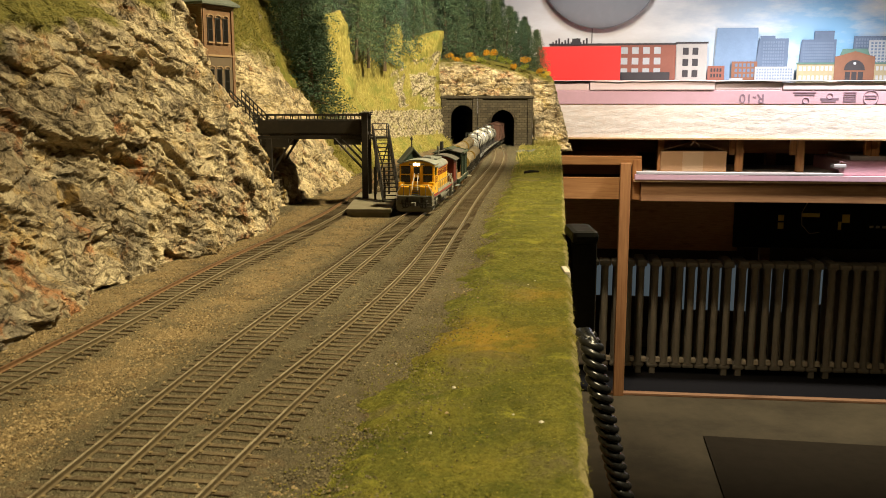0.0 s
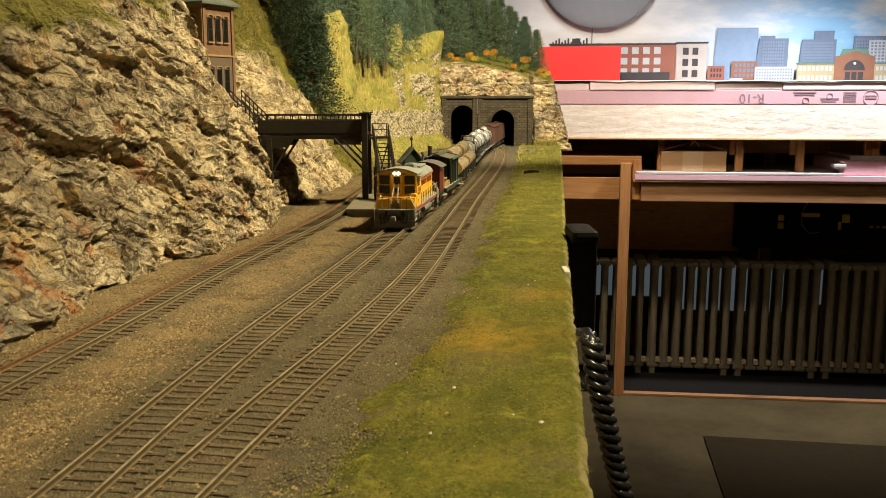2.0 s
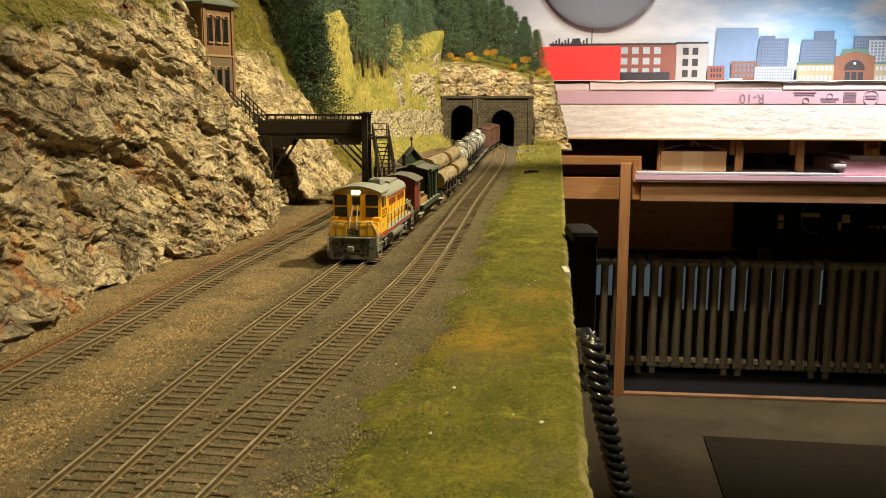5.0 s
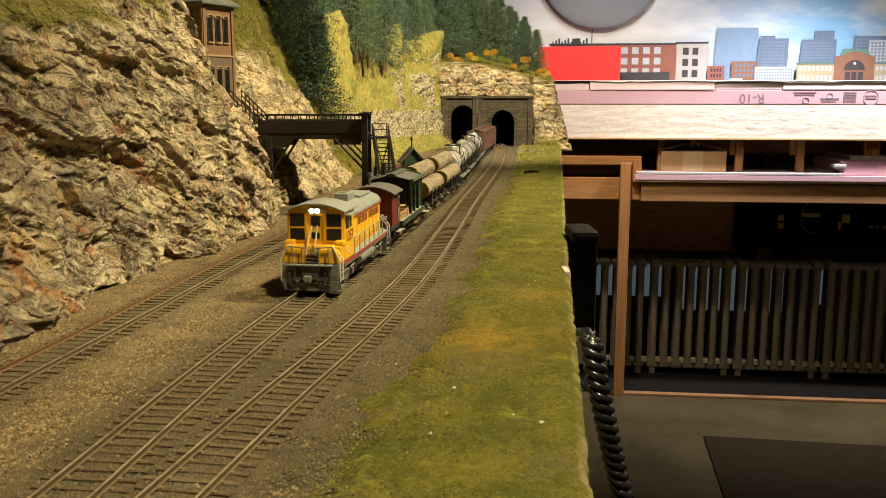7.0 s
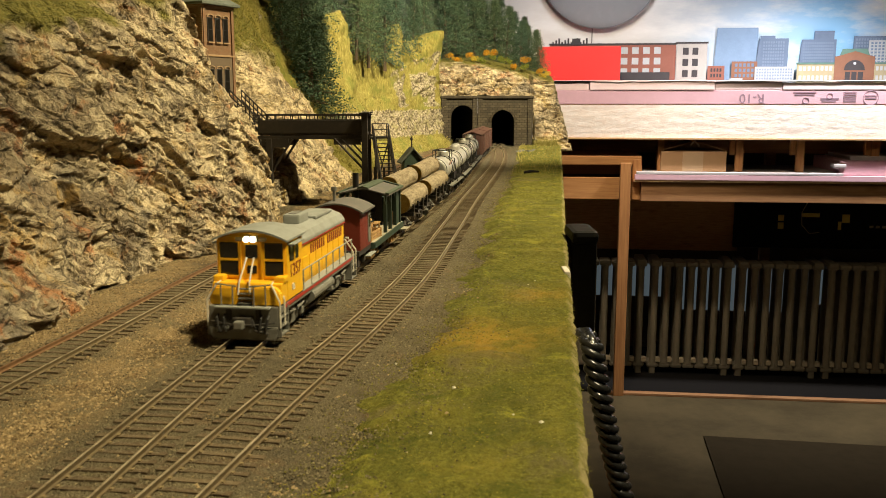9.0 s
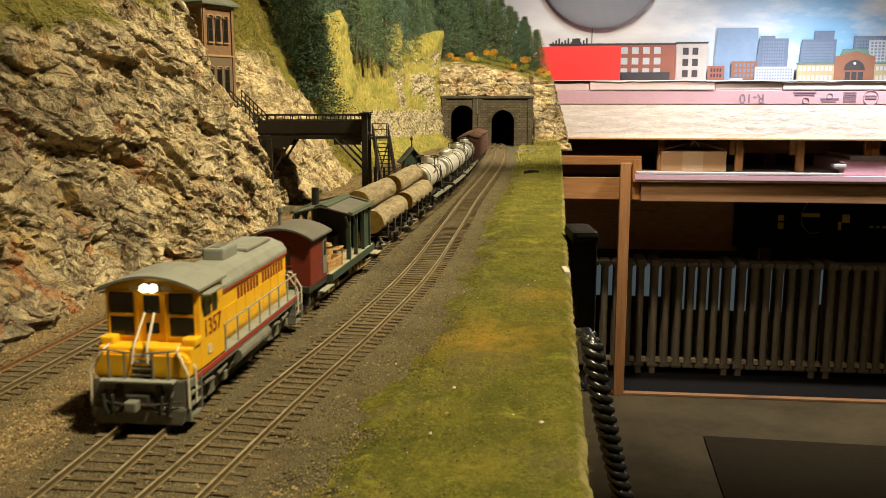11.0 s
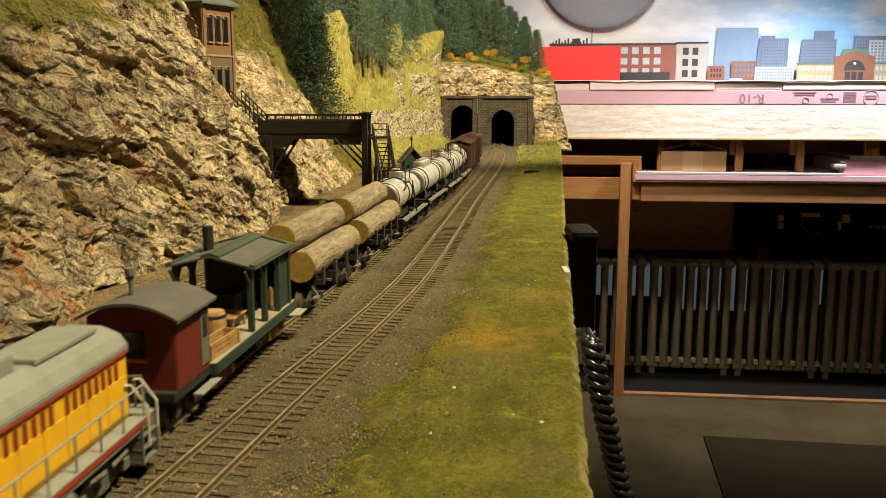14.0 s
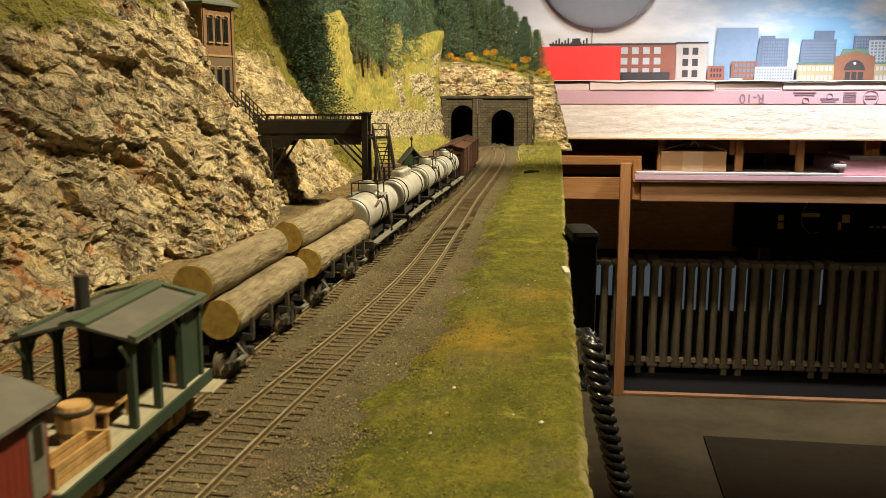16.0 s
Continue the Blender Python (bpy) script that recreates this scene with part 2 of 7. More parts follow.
def add_tube(bm, pts, radius, sides=8, closed=True):
    """A tube along points; radius is one number or one per point."""
    rings = []
    pts = [Vector(p) for p in pts]
    for i, p in enumerate(pts):
        d = (pts[min(i + 1, len(pts) - 1)] - pts[max(i - 1, 0)]).normalized()
        a = d.orthogonal().normalized() if i == 0 else (a - d * a.dot(d)).normalized()
        b = d.cross(a)
        r = radius[i] if isinstance(radius, (list, tuple)) else radius
        rings.append([bm.verts.new(p + r * (math.cos(k) * a + math.sin(k) * b)) for k in (2 * math.pi * j / sides for j in range(sides))])
    for r0, r1 in zip(rings, rings[1:]):
        for j in range(sides):
            bm.faces.new((r0[j], r0[(j + 1) % sides], r1[(j + 1) % sides], r1[j]))
    if closed:
        bm.faces.new(rings[0][::-1])
        bm.faces.new(rings[-1])
    return [v for r in rings for v in r]


def tube(pts, radius, sides=8):
    bm = bmesh.new()
    add_tube(bm, pts, radius, sides)
    return bm


def prism(outline, axis, a, b, bevel=0.0):
    """An outline of (p, q) pairs drawn out from a to b along axis 0, 1 or 2."""
    bm = bmesh.new()

    def at(p, q, s):
        return {0: (s, p, q), 1: (p, s, q), 2: (p, q, s)}[axis]

    lo = [bm.verts.new(at(p, q, a)) for p, q in outline]
    hi = [bm.verts.new(at(p, q, b)) for p, q in outline]
    n = len(outline)
    bm.faces.new(lo[::-1])
    bm.faces.new(hi)
    for i in range(n):
        bm.faces.new((lo[i], lo[(i + 1) % n], hi[(i + 1) % n], hi[i]))
    bmesh.ops.recalc_face_normals(bm, faces=bm.faces[:])
    if bevel:
        bmesh.ops.bevel(bm, geom=[e for e in bm.edges if e.calc_face_angle(0) > 0.6], offset=bevel, segments=2, affect="EDGES")
    return bm


def grid_mesh(name, pts, material, parent=None, attrs=None, smooth=True):
    """A mesh from a grid of points (rows x columns x 3), with float attributes per point."""
    nr, nc = pts.shape[:2]
    idx = np.arange(nr * nc).reshape(nr, nc)
    quads = np.stack([idx[:-1, :-1], idx[:-1, 1:], idx[1:, 1:], idx[1:, :-1]], -1).reshape(-1, 4)
    me = bpy.data.meshes.new(name)
    me.from_pydata(pts.reshape(-1, 3).tolist(), [], quads.tolist())
    for key, val in (attrs or {}).items():
        me.attributes.new(key, "FLOAT", "POINT").data.foreach_set("value", np.asarray(val, dtype=np.float32).reshape(-1))
    me.materials.append(material)
    if smooth:
        me.polygons.foreach_set("use_smooth", [True] * len(me.polygons))
    ob = new(name, me)
    ob.parent = parent
    return ob


def scatter(name, places, size, material, squash=0.7, seed=3):
    """Many tiny stones or tufts as one mesh: flattened octahedra."""
    rng = np.random.default_rng(seed)
    n = len(places)
    octa = np.array([(1, 0, 0), (0, 1, 0), (-1, 0, 0), (0, -1, 0), (0, 0, 1), (0, 0, -1)], float)
    tri = np.array([(0, 1, 4), (1, 2, 4), (2, 3, 4), (3, 0, 4), (1, 0, 5), (2, 1, 5), (3, 2, 5), (0, 3, 5)])
    ang = rng.uniform(0, 6.28, n)
    s = rng.uniform(0.45, 1.25, (n, 1)) * size
    jit = rng.uniform(0.55, 1.3, (n, 6, 1))
    p = octa[None] * jit
    ca, sa = np.cos(ang)[:, None], np.sin(ang)[:, None]
    q = np.stack([p[..., 0] * ca - p[..., 1] * sa, p[..., 0] * sa + p[..., 1] * ca, p[..., 2] * squash], -1)
    verts = (q * s[:, None] + np.asarray(places)[:, None]).reshape(-1, 3)
    faces = (tri[None] + 6 * np.arange(n)[:, None, None]).reshape(-1, 3)
    me = bpy.data.meshes.new(name)
    me.from_pydata(verts.tolist(), [], faces.tolist())
    me.materials.append(material)
    return new(name, me)


def curve_of(points):
    """A smooth function through (y, x) points."""
    ys = np.array([p[0] for p in points])
    xs = np.array([p[1] for p in points])
    m = np.gradient(xs, ys)

    def f(y):
        y = np.asarray(y, float)
        i = np.clip(np.searchsorted(ys, y) - 1, 0, len(ys) - 2)
        h = ys[i + 1] - ys[i]
        t = (y - ys[i]) / h
        inner = (2 * t**3 - 3 * t**2 + 1) * xs[i] + (t**3 - 2 * t**2 + t) * h * m[i] + (3 * t**2 - 2 * t**3) * xs[i + 1] + (t**3 - t**2) * h * m[i + 1]
        low, high = xs[0] + (y - ys[0]) * m[0], xs[-1] + (y - ys[-1]) * m[-1]
        return np.where(y < ys[0], low, np.where(y > ys[-1], high, inner))

    return f


# ---------------------------------------------------------------- lines of the plan
main_line = curve_of([(-0.3, -0.153), (0.0, -0.1275), (0.24, -0.1071), (0.404, -0.0895), (0.52, -0.0725), (0.7, -0.0475), (0.877, -0.0235), (1.044, 0.001), (1.366, 0.0355), (1.613, 0.0595), (2.03, 0.115), (2.5, 0.19)])
passing_line = curve_of([(-0.2, -0.158), (0.0, -0.120), (0.237, -0.0775), (0.325, -0.0614), (0.404, -0.0448), (0.53, -0.022), (0.75, 0.0045), (0.97, 0.0280), (1.268, 0.064), (1.48, 0.088), (1.65, 0.1025), (1.8, 0.1115), (1.93, 0.1165), (2.3, 0.14)])
siding_line = curve_of([(0.1, -0.2065), (0.36, -0.1742), (0.458, -0.1615), (0.53, -0.1532), (0.866, -0.105), (1.1, -0.088), (1.35, -0.072), (1.7, -0.02), (2.1, 0.047)])
layout_edge = curve_of([(-0.3, 0.02), (0.241, 0.0427), (0.331, 0.0531), (0.414, 0.063), (0.706, 0.0979), (1.11, 0.1487), (2.21, 0.2856)])
turf_edge = curve_of([(-0.1, -0.062), (0.245, -0.0397), (0.36, -0.0196), (0.404, -0.0102), (0.5, 0.0051), (0.653, 0.0253), (0.886, 0.0479), (1.27, 0.096), (1.77, 0.1446), (2.2, 0.19)])
rock_foot = curve_of([(0.0, -0.225), (0.36, -0.209), (0.447, -0.2022), (0.508, -0.212), (0.6, -0.203), (0.655, -0.172), (0.77, -0.158), (0.877, -0.157), (1.0, -0.160), (1.145, -0.133), (1.3, -0.122), (1.5, -0.105), (1.75, -0.07), (2.0, -0.012), (2.2, 0.02)])


def fbm(x, y, z, scale, octaves=4):
    return noise.fractal(Vector((x * scale, y * scale, z * scale)), 0.9, 2.1, octaves)


# ---------------------------------------------------------------- layout ground
def layout_ground():
    ys = np.concatenate([np.arange(-0.06, 0.7, 0.003), np.arange(0.7, 2.4, 0.006)])
    cols = 150
    pts, dirt = np.zeros((len(ys), cols, 3)), np.zeros((len(ys), cols))
    for i, y in enumerate(ys):
        x0, x1 = float(rock_foot(y)) - 0.05, float(layout_edge(y)) - 0.004
        a, b, c = float(siding_line(y)), float(main_line(y)), float(passing_line(y))
        for j in range(cols):
            x = x0 + (x1 - x0) * j / (cols - 1)
            near = min(abs(x - a), abs(x - b), abs(x - c))
            bed = max(0.0, min(1.0, (0.024 - near) / 0.012))
            z = -0.0042 + 0.0016 * bed * bed * (3 - 2 * bed) + 0.0005 * fbm(x, y, 0, 60) + 0.00035 * fbm(x, y, 0, 400, 2)
            pts[i, j] = (x, y, z)
            mid = (a + b) / 2 - 0.004
            d = max(1 - abs(x - mid) / 0.028, 1.15 - abs(x - a + 0.034) / 0.022 if x < a else 0)
            dirt[i, j] = max(0, min(1, d * 1.5))
    ob = grid_mesh("ground", pts, M["ballast"], attrs={"dirt": dirt})
    return tagged(ob, "grey and ochre gravel bed of the model railway", "ground", kind="structure")


layout_ground()


def turf():
    ys = np.concatenate([np.arange(-0.06, 0.75, 0.0025), np.arange(0.75, 2.35, 0.006)])
    cols = 90
    pts, dry, rim = np.zeros((len(ys), cols, 3)), np.zeros((len(ys), cols)), np.zeros((len(ys), cols))
    for i, y in enumerate(ys):
        wob = 0.010 * fbm(3.1, y, 0, 22, 4) + 0.005 * fbm(7.7, y, 0, 90, 4)
        x0, x1 = float(turf_edge(y)) + wob, float(layout_edge(y)) + 0.0012 * fbm(1.3, y, 0, 90, 3)
        for j in range(cols):
            t = j / (cols - 1)
            x = x0 + (x1 - x0) * t
            rise = min(1, t * 6) * 0.0042
            z = -0.0049 + rise + 0.0016 * fbm(x, y, 2, 35) + 0.0007 * fbm(x, y, 5, 260, 3)
            rim[i, j] = max(0.0, min(1.0, (x - x1 + 0.0034) / 0.0016 + 1.2 * fbm(x, y, 3, 120, 3)))
            if t > 0.965:
                z -= (t - 0.965) / 0.035 * 0.003
            pts[i, j] = (x, y, z)
            q = math.exp(-(((x - 0.02) / 0.032) ** 2 + ((y - 0.41) / 0.03) ** 2))
            q = max(q, 0.6 * math.exp(-(((x - 0.055) / 0.02) ** 2 + ((y - 0.5) / 0.02) ** 2)))
            dry[i, j] = max(0, min(1, q * (1.05 + 0.9 * fbm(x, y, 9, 80, 4))))
    ob = grid_mesh("grass_verge", pts, M["turf"], attrs={"dry": dry, "rim": rim})
    tagged(ob, "mossy green foam turf verge with a dry yellow patch", "grass", kind="structure")
    return pts


turf_points = turf()


def loose_cover():
    rng = np.random.default_rng(5)
    grey, ochre, flock = [], [], []
    for k in range(95000):
        y = 0.2 + 1.15 * rng.random() ** 1.8
        x0, x1 = float(rock_foot(y)) - 0.004, float(turf_edge(y)) + min(0.05, rng.exponential(0.012))
        x = x0 + (x1 - x0) * rng.random()
        a, b, c = float(siding_line(y)), float(main_line(y)), float(passing_line(y))
        near = min(abs(x - a), abs(x - b), abs(x - c))
        bed = max(0.0, min(1.0, (0.024 - near) / 0.012))
        z = -0.0041 + 0.0015 * bed * bed * (3 - 2 * bed)
        if near < 0.0150 and rng.random() < 0.45:
            continue
        if abs(near - 0.00825) < 0.002:
            continue
        mid = (a + b) / 2 - 0.004
        d = max(1 - abs(x - mid) / 0.026, 1.1 - abs(x - a + 0.034) / 0.022 if x < a else 0)
        if x > float(turf_edge(y)) - 0.004:
            t = (x - float(turf_edge(y))) / (float(layout_edge(y)) - float(turf_edge(y)))
            z = max(z, -0.0046 + 0.0042 * max(0.0, min(1.0, t * 6)))
        (ochre if rng.random() < d * 0.9 + 0.3 * fbm(x, y, 0, 50, 3) else grey).append((x, y, z))
    tagged(scatter("ballast_stones", grey, 0.00046, M["stone"]), "loose grey ballast stones", "gravel", kind="stuff")
    tagged(scatter("ochre_gravel", ochre, 0.00070, M["ochre"], seed=8), "loose ochre gravel along the cliff foot", "gravel", kind="stuff")
    nr, nc = turf_points.shape[:2]
    for k in range(26000):
        i, j = int(nr * rng.random() ** 1.25), int(rng.random() * nc)
        p = turf_points[min(i, nr - 1), j]
        flock.append((p[0] + rng.normal(0, 0.001), p[1] + rng.normal(0, 0.001), p[2] + 0.0002))
    for k in range(9000):
        y = 0.2 + 1.3 * rng.random() ** 1.5
        x = float(turf_edge(y)) + 0.006 - rng.exponential(0.009)
        if fbm(x, y, 4, 60, 3) > -0.1:
            flock.append((x, y, -0.0040 + 0.0008 * rng.random()))
    tagged(scatter("turf_flock", flock, 0.00040, M["flock"], 0.5, 9), "crumbly green turf flock", "grass", kind="stuff")


loose_cover()


def verge_side():
    """The cut side of the layout below the turf, wavy at the top."""
    ys = np.arange(-0.06, 2.33, 0.006)
    zs = [-0.0035, -0.012, -0.03, -0.07, -0.10]
    pts = np.zeros((len(ys), len(zs), 3))
    for i, y in enumerate(ys):
        x = float(layout_edge(y))
        for j, z in enumerate(zs):
            pts[i, j] = (x - 0.0012 - 0.0004 * j + 0.0012 * fbm(0, y, z, 60, 3), y, z)
    ob = grid_mesh("layout_side", pts, M["turf_side"])
    tagged(ob, "rough plaster-coated side of the layout", "layout side", kind="structure")


n = Nodes("layout_side_plaster", 0.9)
c = n.mix((0.50, 0.43, 0.28), (0.22, 0.19, 0.08), n.grey(n.noise(60, 7, 0.7), 0.40, 0.6))
n.base(c).bump(n.noise(200, 6), 0.002, 0.7)
M["turf_side"] = n.mat
verge_side()


# ---------------------------------------------------------------- track
def track(name, line, y0, y1, label, rusty=False):
    owner = thing(name, label, "railway track", kind="structure")
    ys = np.arange(y0, y1, 0.012)
    px = line(ys)
    dx = np.gradient(px, ys)
    nrm = 1 / np.sqrt(1 + dx * dx)
    for side in (-1, 1):
        prof = [(-0.0009, -0.0021), (-0.0009, -0.0018), (-0.0003, -0.0015), (-0.0003, -0.0006), (-0.00048, -0.0004), (-0.00048, 0.0), (0.00048, 0.0), (0.00048, -0.0004), (0.0003, -0.0006), (0.0003, -0.0015), (0.0009, -0.0018), (0.0009, -0.0021)]
        pts = np.zeros((len(ys), len(prof), 3))
        for j, (p, q) in enumerate(prof):
            off = side * 0.00825 + p
            pts[:, j, 0] = px + off * nrm
            pts[:, j, 1] = ys - off * nrm * dx
            pts[:, j, 2] = q
        rail = grid_mesh("rail", pts, M["rail_rust"] if rusty and side < 0 else M["rail_side"], owner, smooth=False)
        rail["label"] = "rusty steel rail" if rusty and side < 0 else "dull steel rail"
        head = np.zeros((len(ys), 2, 3))
        for j, p in enumerate((-0.0004, 0.0004)):
            off = side * 0.00825 + p
            head[:, j, 0] = px + off * nrm
            head[:, j, 1] = ys - off * nrm * dx
            head[:, j, 2] = 0.0001
        grid_mesh("rail_head", head, M["rail_rust"] if rusty and side < 0 else M["rail_head"], rail)
    return owner


tracks = [
    (track("track_1", main_line, -0.2, 2.35, "weathered model railway track on brown sleepers"), main_line),
    (track("track_2", passing_line, 0.09, 1.99, "passing track with dull steel rails"), passing_line),
    (track("track_3", siding_line, 0.1, 2.3, "siding track with one rusty rail", True), siding_line),
]


# ---------------------------------------------------------------- rock and hills
def facets(p, scale, crease=0.6):
    """Chunky planar facets: each cell of stone has its own tilt."""
    q = p * scale
    d, cells = noise.voronoi(q, distance_metric="DISTANCE", exponent=2.5)
    v = []
    for c in cells[:2]:
        r = noise.cell_vector(c * 7.3 + Vector((0.37, 0.11, 0.73)))
        v.append((r.x - 0.5) * 0.9 + ((r - Vector((0.5, 0.5, 0.5))) * 1.5).dot(q - c))
    gap = d[1] - d[0]
    w = min(1.0, 0.5 + gap / 0.09)
    return v[0] * w + v[1] * (1 - w) - max(0.0, 0.10 - gap) * crease


def craggy(p, dip=0.46):
    """Broken slabs along dipping beds, with undercut ledges and smaller chips."""
    q = p + 0.010 * noise.noise_vector(p * 17) + 0.0035 * noise.noise_vector(p * 61)
    across, along = q.z + dip * q.y, q.y - dip * q.z
    s = Vector((q.x, along * 0.50, across * 1.20))
    some = max(0.0, min(1.0, 0.5 + 1.4 * noise.noise(p * 13 + Vector((3, 1, 7)))))
    bed = (across * 44 + 1.1 * noise.noise(p * 15)) % 1.0
    chip = (across * 125 + along * 18 + 1.3 * noise.noise(p * 37)) % 1.0
    d = 0.0085 * facets(s, 12, 0.2) + 0.0075 * facets(s, 27, 0.4) + 0.0032 * facets(s, 66, 0.7) + 0.0014 * facets(q, 160, 1.0)
    d += 0.0048 * some * (0.5 - bed) + 0.0026 * (1.0 - 0.5 * some) * (0.5 - chip)
    return d - 0.003 + 0.006 * noise.fractal(q * 9, 1.0, 2.0, 3)


def slab(rows, ys, cols):
    """Interpolates cross-sections (y, [(x, z), ...]) over ys and evenly along each section."""
    keys = [r[0] for r in rows]
    secs = np.array([r[1] for r in rows], float)
    out = np.zeros((len(ys), cols, 3))
    for i, y in enumerate(ys):
        k = min(max(int(np.searchsorted(keys, y)) - 1, 0), len(keys) - 2)
        t = min(max((y - keys[k]) / (keys[k + 1] - keys[k]), 0), 1)
        t = t * t * (3 - 2 * t)
        sec = secs[k] * (1 - t) + secs[k + 1] * t
        length = np.concatenate([[0], np.cumsum(np.hypot(*np.diff(sec, axis=0).T))])
        s = np.linspace(0, length[-1], cols)
        out[i, :, 0], out[i, :, 1], out[i, :, 2] = np.interp(s, length, sec[:, 0]), y, np.interp(s, length, sec[:, 1])
    return out


def normals_of(g):
    a, b = np.gradient(g, axis=0), np.gradient(g, axis=1)
    n = np.cross(b, a)
    n /= np.linalg.norm(n, axis=2, keepdims=True) + 1e-9
    return n


def bluff():
    rows = [
        (0.10, [(-0.226, -0.012), (-0.240, 0.05), (-0.262, 0.10), (-0.290, 0.125), (-0.36, 0.165), (-0.50, 0.20)]),
        (0.40, [(-0.198, -0.012), (-0.218, 0.04), (-0.240, 0.085), (-0.268, 0.122), (-0.34, 0.165), (-0.50, 0.20)]),
        (0.51, [(-0.204, -0.012), (-0.222, 0.04), (-0.243, 0.09), (-0.272, 0.140), (-0.34, 0.18), (-0.50, 0.22)]),
        (0.61, [(-0.194, -0.012), (-0.205, 0.04), (-0.224, 0.095), (-0.252, 0.160), (-0.33, 0.20), (-0.50, 0.23)]),
        (0.67, [(-0.163, -0.012), (-0.180, 0.04), (-0.205, 0.095), (-0.236, 0.160), (-0.31, 0.20), (-0.50, 0.23)]),
        (0.76, [(-0.154, -0.012), (-0.164, 0.045), (-0.184, 0.090), (-0.204, 0.135), (-0.218, 0.185), (-0.50, 0.25)]),
        (0.83, [(-0.158, -0.012), (-0.168, 0.045), (-0.186, 0.080), (-0.211, 0.106), (-0.236, 0.155), (-0.42, 0.20)]),
        (0.885, [(-0.168, -0.012), (-0.182, 0.045), (-0.198, 0.070), (-0.232, 0.086), (-0.27, 0.098), (-0.42, 0.11)]),
        (0.92, [(-0.198, -0.012), (-0.210, 0.04), (-0.228, 0.065), (-0.26, 0.08), (-0.30, 0.09), (-0.42, 0.10)]),
        (0.95, [(-0.235, -0.012), (-0.24, 0.02), (-0.25, 0.03), (-0.27, 0.04), (-0.30, 0.04), (-0.42, 0.04)]),
    ]
    ys = np.concatenate([np.arange(0.16, 0.38, 0.0026), np.arange(0.38, 0.95, 0.0015)])
    g = slab(rows, ys, 300)
    nr = normals_of(g)
    moss, cream = np.zeros(g.shape[:2]), np.zeros(g.shape[:2])
    for i in range(g.shape[0]):
        for j in range(g.shape[1]):
            p = Vector(g[i, j])
            s = j / 299
            # More cream with y, so brightness meant as light sits in the colour.
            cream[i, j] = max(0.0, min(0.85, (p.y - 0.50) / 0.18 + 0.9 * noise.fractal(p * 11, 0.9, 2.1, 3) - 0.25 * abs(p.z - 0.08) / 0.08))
            d = craggy(p)
            line = float(np.interp(p.y, (0.2, 0.40, 0.50, 0.60, 0.70, 0.82, 0.9), (0.105, 0.108, 0.118, 0.140, 0.165, 0.20, 0.22)))
            m = (p.z - line) / 0.02 + 1.0 * noise.fractal(p * 26, 0.8, 2.1, 4)
            m = max(0.0, min(1.0, m))
            moss[i, j] = max(0.0, min(1.0, (m - 0.25) * 2.2))
            d = d * (1 - 0.65 * m) + m * 0.006 * noise.fractal(p * 45, 0.8, 2.1, 4)
            g[i, j] += nr[i, j] * d + np.array((0, 0, 0.35 * d))
    owner = thing("rock_bluff", "tan and grey craggy plaster rock face with mossy top", "rock face")
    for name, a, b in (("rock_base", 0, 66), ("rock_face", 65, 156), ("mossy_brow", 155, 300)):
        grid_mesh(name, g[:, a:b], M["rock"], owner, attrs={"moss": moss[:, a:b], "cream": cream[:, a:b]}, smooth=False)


bluff()


